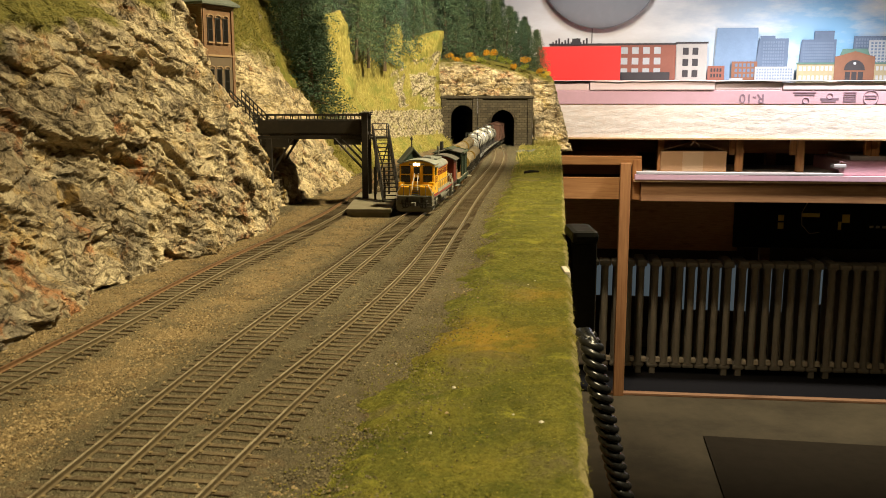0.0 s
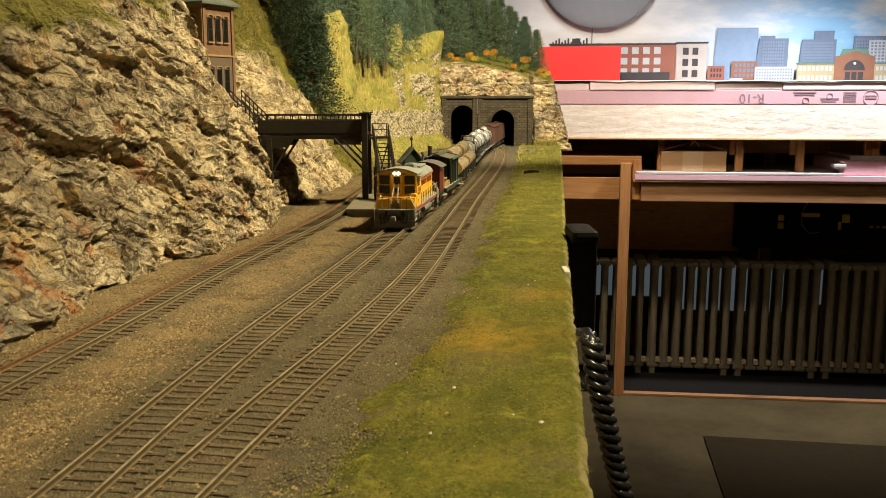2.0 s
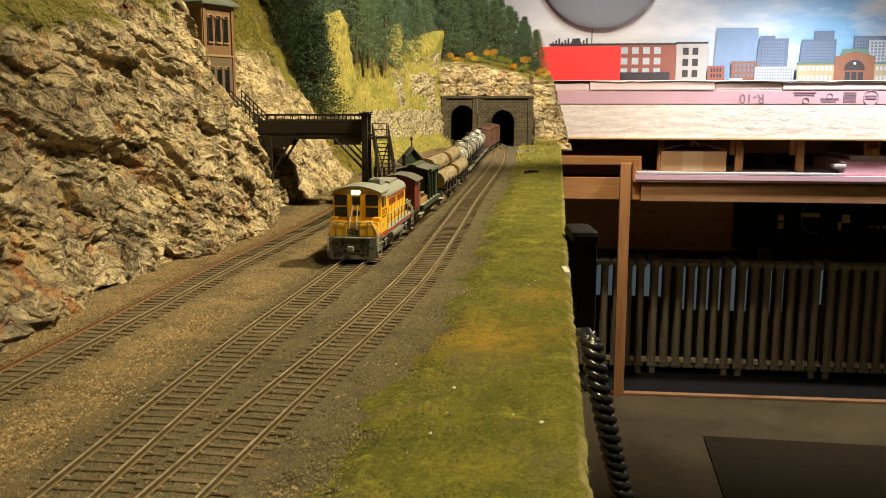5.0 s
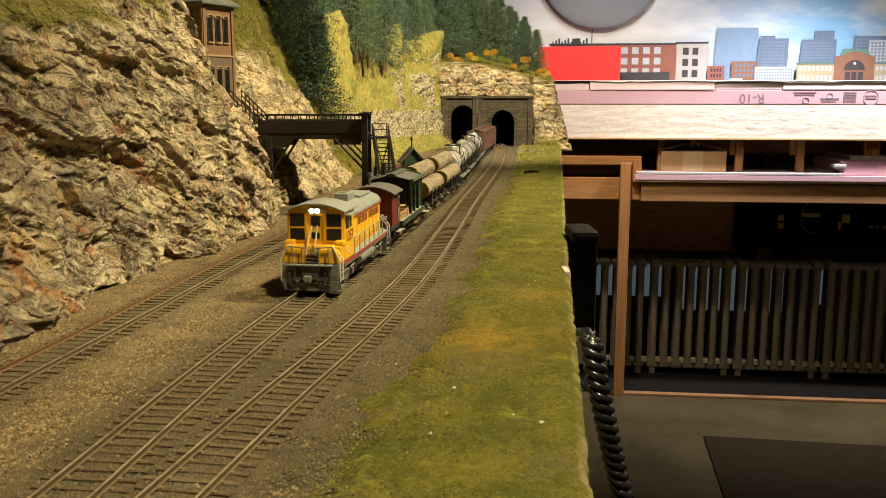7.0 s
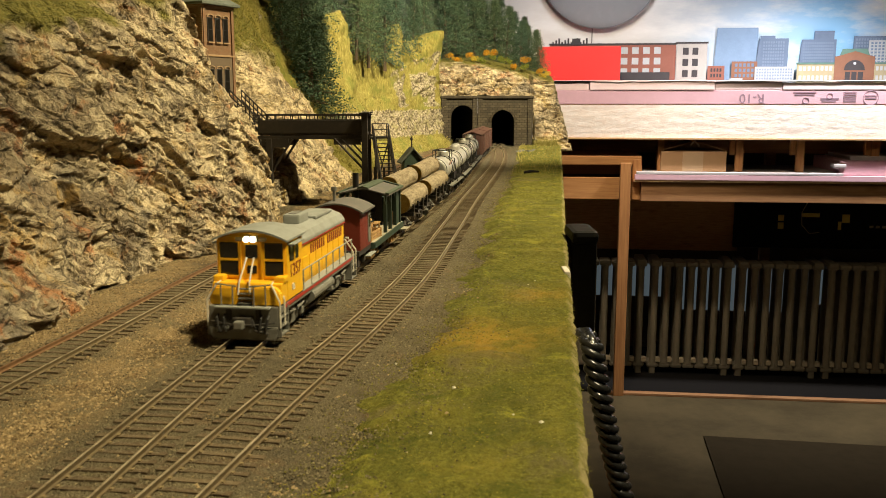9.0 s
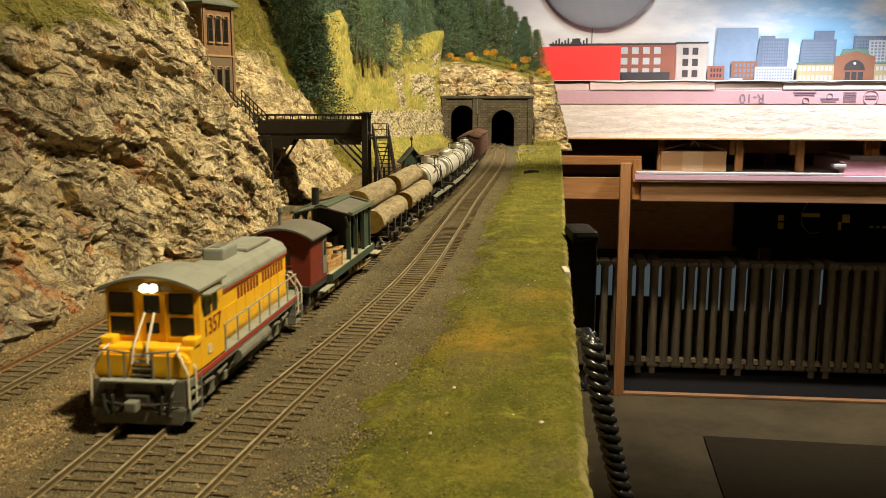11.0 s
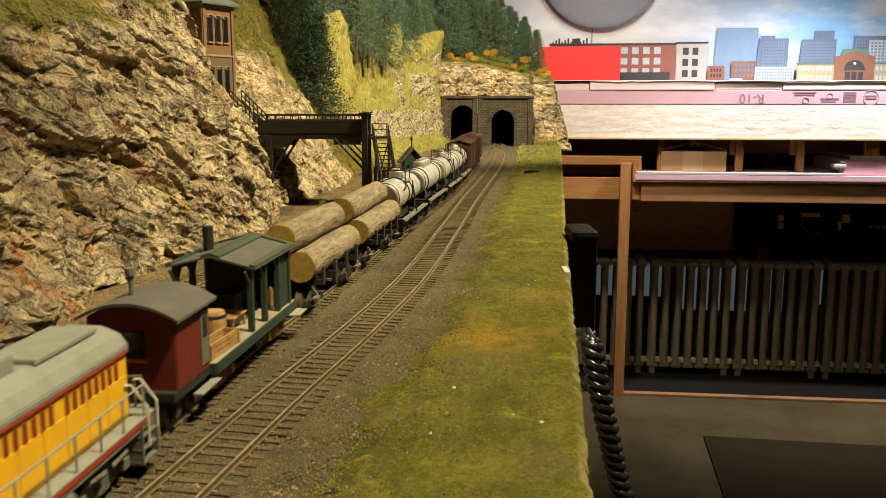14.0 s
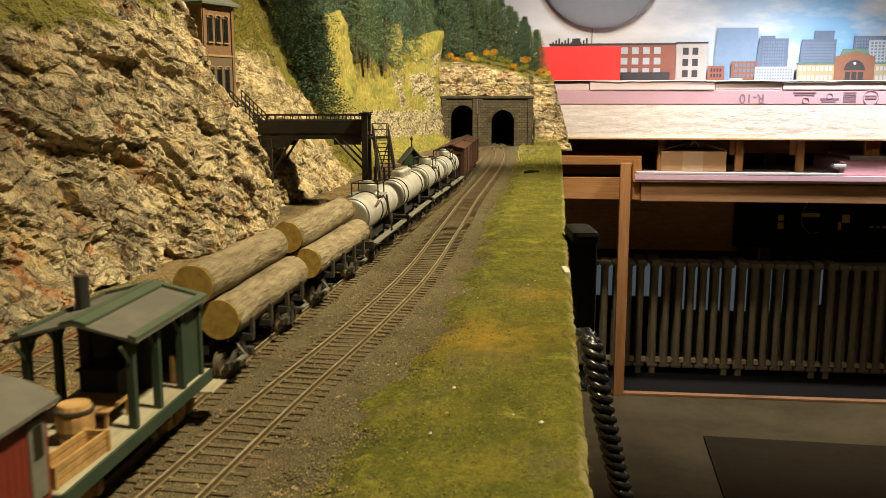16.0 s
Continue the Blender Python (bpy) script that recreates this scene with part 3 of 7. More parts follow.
def hillside():
    rows = [
        (0.90, [(-0.185, -0.01), (-0.20, 0.05), (-0.22, 0.085), (-0.26, 0.10), (-0.33, 0.21), (-0.46, 0.30)]),
        (1.02, [(-0.160, -0.01), (-0.178, 0.045), (-0.225, 0.092), (-0.285, 0.098), (-0.34, 0.23), (-0.46, 0.32)]),
        (1.12, [(-0.140, -0.01), (-0.170, 0.045), (-0.205, 0.095), (-0.275, 0.105), (-0.33, 0.24), (-0.46, 0.33)]),
        (1.20, [(-0.126, -0.01), (-0.160, 0.030), (-0.190, 0.088), (-0.250, 0.170), (-0.32, 0.26), (-0.46, 0.36)]),
        (1.32, [(-0.115, -0.01), (-0.155, 0.018), (-0.185, 0.080), (-0.235, 0.155), (-0.30, 0.26), (-0.46, 0.36)]),
        (1.50, [(-0.098, -0.01), (-0.155, 0.020), (-0.180, 0.075), (-0.215, 0.130), (-0.27, 0.25), (-0.46, 0.36)]),
        (1.75, [(-0.060, -0.01), (-0.132, 0.022), (-0.146, 0.078), (-0.168, 0.135), (-0.20, 0.225), (-0.44, 0.33)]),
        (1.92, [(-0.020, -0.01), (-0.062, 0.020), (-0.074, 0.080), (-0.092, 0.140), (-0.115, 0.225), (-0.42, 0.31)]),
        (2.03, [(0.022, -0.01), (0.004, 0.018), (-0.006, 0.080), (-0.018, 0.140), (-0.034, 0.215), (-0.40, 0.30)]),
        (2.30, [(0.022, -0.01), (0.004, 0.018), (-0.006, 0.080), (-0.016, 0.140), (-0.03, 0.205), (-0.40, 0.28)]),
    ]
    ys = np.concatenate([np.arange(0.90, 1.36, 0.0028), np.arange(1.36, 2.30, 0.005)])
    g = slab(rows, ys, 190)
    nr = normals_of(g)
    stone = np.zeros(g.shape[:2])
    split = int(np.searchsorted(ys, 1.30))
    for i in range(g.shape[0]):
        y = ys[i]
        for j in range(g.shape[1]):
            p = Vector(g[i, j])
            z = p.z
            if i <= split:
                top = 0.172 if y > 1.13 else 0.16
                rocky = max(0.0, min(1.0, (top - z) / 0.02 + noise.fractal(p * 30, 0.8, 2.1, 3)))
                stone[i, j] = 1 - rocky
                d = craggy(p * 1.0) * rocky + (1 - rocky) * 0.006 * noise.fractal(p * 40, 0.8, 2.1, 4)
            else:
                wall = 1.0 if 0.026 < z < 0.080 and y > 1.40 else 0.0
                seam = 0.012 * noise.noise(Vector((z * 30, 2.0, 0)))
                up = max(1.5 - abs(y + seam - 1.900) / 0.034, 1.5 - abs(y + seam - 1.990) / 0.026) if 0.085 <= z < 0.185 else 0.0
                rough = noise.fractal(p * 34, 0.8, 2.1, 4)
                s = max(wall - 0.7 * max(0.0, rough), min(1.0, up) - 0.55 - 0.9 * rough + 0.35)
                stone[i, j] = max(0.0, min(1.0, s))
                d = 0.007 * noise.fractal(p * 28, 0.8, 2.1, 4) + (0.012 if z > 0.08 else 0.004) * stone[i, j] * facets(p, 80 if z > 0.08 else 110)
                # grassy spurs that stand out between the trees
                spur = math.exp(-(((y - 1.68) / 0.040) ** 2)) + math.exp(-(((y - 1.90) / 0.032) ** 2)) + 1.2 * math.exp(-(((y - 2.02) / 0.026) ** 2))
                knee = float(np.interp(y, (1.50, 1.75, 1.92, 2.03), (-0.27, -0.20, -0.115, -0.034)))
                lift = max(0.0, min(1.0, (z - 0.10) / 0.11)) * math.exp(-max(0.0, knee - p.x) / 0.035) * spur
                g[i, j] += np.array((0.030 * lift, 0, 0.026 * lift))
            g[i, j] += nr[i, j] * d
    a = g[: split + 1]
    owner = thing("hillside", "steep ochre rock and yellow-green grass hillside with stone wall", "hillside")
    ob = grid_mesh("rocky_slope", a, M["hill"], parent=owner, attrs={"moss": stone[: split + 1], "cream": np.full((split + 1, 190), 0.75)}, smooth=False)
    ob["label"] = "ochre rocky slope"
    b = g[split:]
    for name, a, c in (("grass_bank", 0, 56), ("stone_wall", 55, 87), ("grass_slope", 86, 190)):
        grid_mesh(name, b[:, a:c], M["slope"], owner, attrs={"stone": stone[split:, a:c]})


hillside()


def tunnel_hill():
    """The rocky ridge over the portals, down to the turf beside them."""
    xs = np.arange(-0.06, 0.292, 0.0019)
    cols = 130
    g = np.zeros((len(xs), cols, 3))
    moss = np.zeros((len(xs), cols))
    for i, x in enumerate(xs):
        right = max(0.0, min(1.0, (x - 0.196) / 0.012))
        z0 = 0.104 * (1 - right) - 0.01 * right
        top = 0.186 - 0.035 * max(0.0, (x - 0.07) / 0.17)
        if x > 0.255:
            top -= (x - 0.255) / 0.035 * 0.12
        sec = [(2.058 - 0.03 * right, z0), (2.075, 0.5 * (z0 + top)), (2.10, top - 0.008), (2.16, top + 0.006), (2.50, top + 0.055)]
        sec = np.array(sec)
        ln = np.concatenate([[0], np.cumsum(np.hypot(*np.diff(sec, axis=0).T))])
        ln2 = np.linspace(0, 1, cols) ** 1.5 * ln[-1]
        for j in range(cols):
            y, z = np.interp(ln2[j], ln, sec[:, 0]), np.interp(ln2[j], ln, sec[:, 1])
            p = Vector((x, y, z))
            m = max(0.0, min(1.0, (z - top + 0.012) / 0.01 + noise.fractal(p * 30, 0.8, 2.1, 3)))
            d = (0.9 * craggy(Vector((p.x * 0.6, p.y, p.z * 1.7))) + 0.003 * facets(Vector((p.x * 0.5, p.y, p.z * 2)), 90)) * (1 - 0.6 * m)
            layer = (z * 95 + 0.9 * noise.fractal(Vector((x * 9, y * 9, z * 9)), 0.9, 2.1, 3)) % 1.0
            d += 0.0075 * (layer - 0.5) * (1 - m)
            g[i, j] = (x + 0.2 * d, y - d, z + 0.4 * d)
            moss[i, j] = m
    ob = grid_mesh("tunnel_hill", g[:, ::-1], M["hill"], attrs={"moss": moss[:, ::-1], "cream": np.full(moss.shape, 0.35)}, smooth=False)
    tagged(ob, "layered brown rock ridge over the tunnel portals", "rock face")


tunnel_hill()


def grass_blades():
    """Straw-coloured blades on the banks and along the turf."""
    rng = np.random.default_rng(21)
    verts, faces = [], []
    dg = bpy.context.evaluated_depsgraph_get()

    def blade(p, lean, length):
        w = rng.normal(0, 1, 3)
        w *= 0.00045 / (np.linalg.norm(w) + 1e-9)
        k = len(verts)
        tip = p + lean * length
        verts.extend([tuple(p - w), tuple(p + w), tuple(tip)])
        faces.append((k, k + 1, k + 2))

    for name, chance in (("grass_slope", 1.0), ("grass_bank", 0.7), ("rocky_slope", 0.35)):
        ob = bpy.data.objects[name]
        co = np.array([v.co for v in ob.data.vertices])
        key = "stone" if name != "rocky_slope" else "moss"
        val = np.array([d.value for d in ob.data.attributes[key].data])
        ok = np.where((val < 0.3) if key == "stone" else (val > 0.6))[0]
        ok = ok[(co[ok, 0] > -0.34)]
        for i in rng.choice(ok, int(11000 * chance)):
            lean = np.array((0.5, -0.25, 0.55)) + rng.normal(0, 0.35, 3)
            blade(co[i] + rng.normal(0, 0.0012, 3), lean, rng.uniform(0.003, 0.008))
    for k in range(2600):
        y = 1.30 + 0.75 * rng.random()
        x = float(turf_edge(y)) + (float(layout_edge(y)) - float(turf_edge(y))) * rng.random()
        blade(np.array((x, y, -0.002)), np.array((0, 0, 1.0)) + rng.normal(0, 0.4, 3), rng.uniform(0.002, 0.006))
    for k in range(1400):
        x = 0.205 + 0.05 * rng.random()
        blade(np.array((x, 2.02 + 0.02 * rng.random(), -0.004)), np.array((0, -0.2, 1.0)) + rng.normal(0, 0.3, 3), rng.uniform(0.006, 0.022))
    me = bpy.data.meshes.new("grass_blades")
    me.from_pydata(verts, [], faces)
    n = Nodes("straw_grass", 0.9, spec=0.1)
    n.base(n.ramp(n.island(), [(0.0, (0.12, 0.12, 0.02)), (0.5, (0.28, 0.245, 0.065)), (1.0, (0.46, 0.38, 0.14))]))
    me.materials.append(n.mat)
    tagged(new("grass_blades", me), "straw-coloured static grass blades on the banks", "grass", kind="stuff")


grass_blades()


# ---------------------------------------------------------------- tunnel portals
n = Nodes("sooty_stone_blocks", 0.9, spec=0.15)
bt = n.t.nodes.new("ShaderNodeTexBrick")
mp = n.t.nodes.new("ShaderNodeMapping")
mp.inputs["Rotation"].default_value = (math.pi / 2, 0, 0)
n.link(n.coords, mp.inputs["Vector"])
n.link(mp.outputs[0], bt.inputs["Vector"])
for key, val in (("Scale", 1.0), ("Brick Width", 0.011), ("Row Height", 0.0055), ("Mortar Size", 0.0005)):
    bt.inputs[key].default_value = val
bt.inputs["Color1"].default_value = (0.046, 0.037, 0.023, 1)
bt.inputs["Color2"].default_value = (0.080, 0.065, 0.040, 1)
bt.inputs["Mortar"].default_value = (0.025, 0.020, 0.013, 1)
c = n.mix(bt.outputs["Color"], (0.03, 0.026, 0.02), n.ramp(n.noise(26, 6), [(0.45, (0, 0, 0)), (0.7, (0.7,) * 3)]))
n.base(c).bump(bt.outputs["Fac"], 0.0008, -0.8).bump(n.noise(400, 6), 0.0006, 0.6)
M["portal"] = n.mat
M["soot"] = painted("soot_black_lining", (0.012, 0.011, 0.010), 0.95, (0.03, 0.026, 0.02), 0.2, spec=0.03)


def portal(x0, x1, ax, half, crown, turn, y):
    """One portal wall with an arched mouth, pilasters, coping and arch stones; x runs from x0 to x1."""
    p = thing("tunnel_portal", "dark sooty stone block tunnel portal with arched mouth", "tunnel portal", pose(x0, y, 0, 0, 0, turn), "portals")
    w = x1 - x0
    a = ax - x0
    spring = crown - half
    bm = bmesh.new()
    arch = [(a + half * math.cos(t), spring + half * math.sin(t)) for t in (math.pi * k / 16 for k in range(17))]
    loop = [(0, -0.012), (a - half, -0.012)] + arch[::-1] + [(a + half, -0.012), (w, -0.012), (w, 0.104), (0, 0.104)]
    vs = [bm.verts.new((q[0], 0, q[1])) for q in loop]
    e = [bm.edges.new((vs[i], vs[(i + 1) % len(vs)])) for i in range(len(vs))]
    bmesh.ops.triangle_fill(bm, use_beauty=True, edges=e)
    r = bmesh.ops.extrude_face_region(bm, geom=bm.faces[:])
    bmesh.ops.translate(bm, verts=[v for v in r["geom"] if isinstance(v, bmesh.types.BMVert)], vec=(0, 0.012, 0))
    bmesh.ops.recalc_face_normals(bm, faces=bm.faces[:])
    part("wall", bm, M["portal"], p)
    for x in (0.0, w - 0.011):
        part("pilaster", box(x, x + 0.011, -0.004, 0.001, -0.012, 0.103, 0.0006), M["portal"], p)
    part("coping", box(-0.002, w + 0.002, -0.006, 0.014, 0.103, 0.109, 0.0008), M["portal"], p, "weathered stone coping")
    for k in range(13):
        t0, t1 = math.pi * k / 13 + 0.02, math.pi * (k + 1) / 13 - 0.02
        q = [(a + rr * math.cos(t), spring + rr * math.sin(t)) for rr, t in ((half, t0), (half + 0.007, t0), (half + 0.007, t1), (half, t1))]
        part("arch_stone", prism(q, 1, -0.0022, 0.002), M["portal"], p)
    pts = np.zeros((6, 17, 3))
    for i in range(6):
        for j in range(17):
            t = math.pi * j / 16
            pts[i, j] = (a + (half + 0.001) * math.cos(t), 0.011 + 0.05 * i, spring + (half + 0.001) * math.sin(t))
    grid_mesh("lining", pts, M["soot"], p)
    for s in (-1, 1):
        xx = a + s * (half + 0.0005)
        part("lining_wall", box(xx - 0.001, xx + 0.001, 0.011, 0.26, -0.012, spring + 0.002), M["soot"], p)
    part("tunnel_end", box(a - half - 0.004, a + half + 0.004, 0.262, 0.266, -0.012, crown + 0.004), M["soot"], p)


portal(0.078, 0.201, 0.1345, 0.0255, 0.077, 0, 2.05)
portal(-0.004, 0.0775, 0.0455, 0.0270, 0.088, 9, 2.036)

# ---------------------------------------------------------------- gantry over the siding
M["iron"] = painted("black_painted_iron", (0.020, 0.017, 0.014), 0.55, (0.07, 0.05, 0.035), 0.45, 150)
M["concrete"] = painted("weathered_concrete", (0.16, 0.14, 0.095), 0.9, (0.09, 0.075, 0.05), 0.5, 80)


def rock_ledge():
    """A lump of rock at the cliff foot that carries the gantry's far legs."""
    bm = bmesh.new()
    bmesh.ops.create_icosphere(bm, subdivisions=5, radius=1.0)
    for v in bm.verts:
        p = v.co.copy()
        k = 1 + 0.22 * facets(p, 1.6) + 0.10 * facets(p, 4.0) + 0.05 * facets(p, 9.0)
        flat = min(p.z, 0.72)
        v.co = Vector((-0.190 + p.x * k * 0.028, 0.972 + p.y * k * 0.044, flat * k * 0.036))
    ob = part("rock_ledge", bm, M["hill"], None)
    tagged(ob, "tan craggy rock ledge under the iron gantry legs", "rock")


def gantry():
    g = thing("signal_gantry", "black iron footbridge gantry spanning the siding track", "gantry")
    for y in (0.945, 0.985):
        part("girder", box(-0.192, -0.078, y - 0.0012, y + 0.0012, 0.0715, 0.0850, 0.0003), M["iron"], g)
        part("bottom_chord", box(-0.192, -0.076, y - 0.0018, y + 0.0018, 0.0655, 0.0690, 0.0003), M["iron"], g)
        rail = part("top_rail", box(-0.192, -0.076, y - 0.0008, y + 0.0008, 0.0895, 0.0908), M["iron"], g)
        for k in range(14):
            x = -0.190 + k * 0.0086
            part("rail_post", box(x - 0.0005, x + 0.0005, y - 0.0005, y + 0.0005, 0.0850, 0.0898), M["iron"], rail)
        for k in range(12):
            x = -0.188 + k * 0.0098
            part("web_post", box(x - 0.0007, x + 0.0007, y - 0.0010, y + 0.0010, 0.0688, 0.0717), M["iron"], g)
    part("deck", box(-0.192, -0.078, 0.945, 0.985, 0.0700, 0.0716), M["iron"], g)
    for y in (0.942, 0.988):
        leg = part("leg", box(-0.0842, -0.0780, y - 0.0024, y + 0.0024, 0.0040, 0.0920, 0.0005), M["iron"], g)
        part("leg_cap", box(-0.0865, -0.0757, y - 0.004, y + 0.004, 0.0915, 0.0930, 0.0003), M["iron"], leg)
        bm = bmesh.new()
        add_tube(bm, [(-0.1120, y, 0.0660), (-0.0840, y, 0.0360)], 0.0013, 6)
        add_tube(bm, [(-0.1050, y, 0.0660), (-0.0840, y, 0.0440)], 0.0010, 6)
        add_box(bm, -0.1130, -0.0850, y - 0.0008, y + 0.0008, 0.0600, 0.0660)
        part("knee_brace", bm, M["iron"], g)
        part("left_leg", box(-0.1835, -0.1770, y - 0.0025, y + 0.0025, 0.0200, 0.0660, 0.0005), M["iron"], g)
        bm = bmesh.new()
        add_tube(bm, [(-0.1560, y, 0.0660), (-0.1790, y, 0.0300)], 0.0014, 6)
        add_tube(bm, [(-0.1900, y, 0.0660), (-0.1810, y, 0.0300)], 0.0012, 6)
        add_box(bm, -0.1880, -0.1600, y - 0.0008, y + 0.0008, 0.0570, 0.0660)
        part("knee_brace", bm, M["iron"], g)
    # landing and stairs down to the platform
    part("landing", box(-0.0772, -0.0580, 0.955, 0.990, 0.0655, 0.0670), M["iron"], g)
    bm = bmesh.new()
    for x, y in ((-0.0770, 0.956), (-0.0590, 0.956), (-0.0590, 0.990), (-0.0770, 0.990)):
        add_box(bm, x - 0.0006, x + 0.0006, y - 0.0006, y + 0.0006, 0.0665, 0.0800)
    for z in (0.0735, 0.0795):
        add_box(bm, -0.0770, -0.0590, 0.9895, 0.9905, z, z + 0.0009)
        add_box(bm, -0.0595, -0.0585, 0.956, 0.990, z, z + 0.0009)
    part("landing_rail", bm, M["iron"], g)
    top, low = Vector((-0.0655, 0.958, 0.0660)), Vector((-0.0520, 0.905, 0.0050))
    for s in (-1, 1):
        off = Vector((s * 0.0080, 0, 0))
        part("stringer", tube([top + off, low + off], 0.0013, 6), M["iron"], g)
        up = Vector((0, 0, 0.0125))
        bm = bmesh.new()
        add_tube(bm, [top + off + up, low + off + up], 0.0007, 6)
        add_tube(bm, [top + off + up * 0.5, low + off + up * 0.5], 0.0005, 6)
        for k in range(7):
            q = top.lerp(low, k / 6) + off
            add_tube(bm, [q, q + up], 0.0006, 6)
        part("stair_rail", bm, M["iron"], g)
    for k in range(16):
        q = top.lerp(low, (k + 0.5) / 16)
        part("tread", box(q.x - 0.0080, q.x + 0.0080, q.y - 0.0016, q.y + 0.0016, q.z - 0.0004, q.z + 0.0004), M["iron"], g)
    for x, y in ((-0.0730, 0.985), (-0.0590, 0.985), (-0.0700, 0.930), (-0.0600, 0.925)):
        part("prop", box(x - 0.0011, x + 0.0011, y - 0.0011, y + 0.0011, 0.0040, 0.0660 if y > 0.95 else 0.038), M["iron"], g)
    bm = bmesh.new()
    add_tube(bm, [(-0.0730, 0.985, 0.010), (-0.0590, 0.985, 0.062)], 0.0007, 5)
    add_tube(bm, [(-0.0590, 0.985, 0.010), (-0.0730, 0.985, 0.062)], 0.0007, 5)
    part("cross_brace", bm, M["iron"], g)
    plat = thing("platform", "weathered concrete platform under the gantry legs", "platform")
    part("slab", box(-0.0925, -0.0490, 0.852, 1.000, 0.0005, 0.0042, 0.0006), M["concrete"], plat)
    part("base", box(-0.0910, -0.0510, 0.854, 0.998, -0.0080, 0.0008, 0.0003), M["concrete"], plat)


rock_ledge()
gantry()

# ---------------------------------------------------------------- tower and hut
n = Nodes("fine_brick", 0.85, spec=0.15)
bt = n.t.nodes.new("ShaderNodeTexBrick")
mp = n.t.nodes.new("ShaderNodeMapping")
mp.inputs["Rotation"].default_value = (math.pi / 2, 0, 0)
n.link(n.coords, mp.inputs["Vector"])
n.link(mp.outputs[0], bt.inputs["Vector"])
for key, val in (("Scale", 1.0), ("Brick Width", 0.0026), ("Row Height", 0.0010), ("Mortar Size", 0.00012)):
    bt.inputs[key].default_value = val
bt.inputs["Color1"].default_value = (0.20, 0.108, 0.058, 1)
bt.inputs["Color2"].default_value = (0.155, 0.080, 0.043, 1)
bt.inputs["Mortar"].default_value = (0.19, 0.14, 0.09, 1)
c = n.mix(bt.outputs["Color"], (0.10, 0.07, 0.045), n.ramp(n.noise(40, 6), [(0.5, (0, 0, 0)), (0.75, (0.6,) * 3)]))
n.base(c)
M["brick"] = n.mat
M["stone_trim"] = painted("buff_stone_trim", (0.30, 0.20, 0.11), 0.85, amount=0.4)
M["tower_base"] = painted("grey_brown_base_storey", (0.12, 0.088, 0.058), 0.85, amount=0.4)
M["hut_roof"] = painted("grey_green_shingles", (0.11, 0.125, 0.105), 0.85, (0.05, 0.05, 0.04), 0.5, 200)


def tower():
    t = thing("signal_tower", "tall brick signal tower with hipped grey roof on the rocks", "tower", pose(-0.2858, 1.0895, 0, 0, 0, 65))
    h = 0.0275
    part("lower_storey", box(-h, h, -h, h, 0.085, 0.155, 0.0004), M["tower_base"], t)
    part("upper_storey", box(-h + 0.0006, h - 0.0006, -h + 0.0006, h - 0.0006, 0.155, 0.2125, 0.0004), M["brick"], t)
    part("string_course", box(-h - 0.0012, h + 0.0012, -h - 0.0012, h + 0.0012, 0.1545, 0.1568, 0.0004), M["stone_trim"], t)
    part("cornice", box(-h - 0.0010, h + 0.0010, -h - 0.0010, h + 0.0010, 0.2090, 0.2125, 0.0006), M["brick"], t)
    for face in range(2):
        turn = pose(0, 0, 0, 0, 0, -90 * face)
        for s in (-1, 1):
            part("corner_pier", box(s * (h - 0.0022) - 0.0022, s * (h - 0.0022) + 0.0022, -h - 0.0012, -h + 0.001, 0.086, 0.2085, 0.0003, turn), M["brick"], t)
        for k in (-1, 0, 1):
            x = k * 0.0138 - 0.001
            for z0, z1 in ((0.1715, 0.1985), (0.1130, 0.1405)):
                w = part("window", box(x - 0.0045, x + 0.0045, -h - 0.0004, -h + 0.001, z0, z1, 0.0002, turn), M["black"], t)
                for a, b in ((z0 + 0.0008, (z0 + z1) / 2 - 0.0003), ((z0 + z1) / 2 + 0.0003, z1 - 0.0008)):
                    part("pane", box(x - 0.0034, x + 0.0034, -h - 0.0007, -h - 0.0003, a, b, 0.0, turn), M["dark_glass"], w)
                part("window_sill", box(x - 0.0054, x + 0.0054, -h - 0.0020, -h + 0.001, z0 - 0.0020, z0 - 0.0004, 0.0002, turn), M["stone_trim"], w, "pale stone sill")
                ring = [(x + r * math.cos(q), z1 + 0.62 * r * math.sin(q)) for r, qs in ((0.0062, range(9)), (0.0046, range(8, -1, -1))) for q in (math.pi * i / 8 for i in qs)]
                bm = prism(ring, 1, -h - 0.0014, -h + 0.001)
                bmesh.ops.transform(bm, matrix=turn, verts=bm.verts[:])
                part("window_head", bm, M["stone_trim"], w, "arched stone window head")
    part("door", box(0.0170, 0.0240, -h - 0.0009, -h + 0.001, 0.0960, 0.1110, 0.0003), M["boxcar"], t)
    e = h + 0.0065
    part("eaves", box(-e, e, -e, e, 0.2125, 0.2150, 0.0004), M["hut_roof"], t)
    bm = bmesh.new()
    vs = [bm.verts.new(p) for p in ((-e, -e, 0.215), (e, -e, 0.215), (e, e, 0.215), (-e, e, 0.215), (0, 0, 0.240))]
    for i in range(4):
        bm.faces.new((vs[i], vs[(i + 1) % 4], vs[4]))
    bm.faces.new(vs[:4][::-1])
    part("roof", bm, M["hut_roof"], t, "hipped grey-green roof")


M["dark_glass"] = None


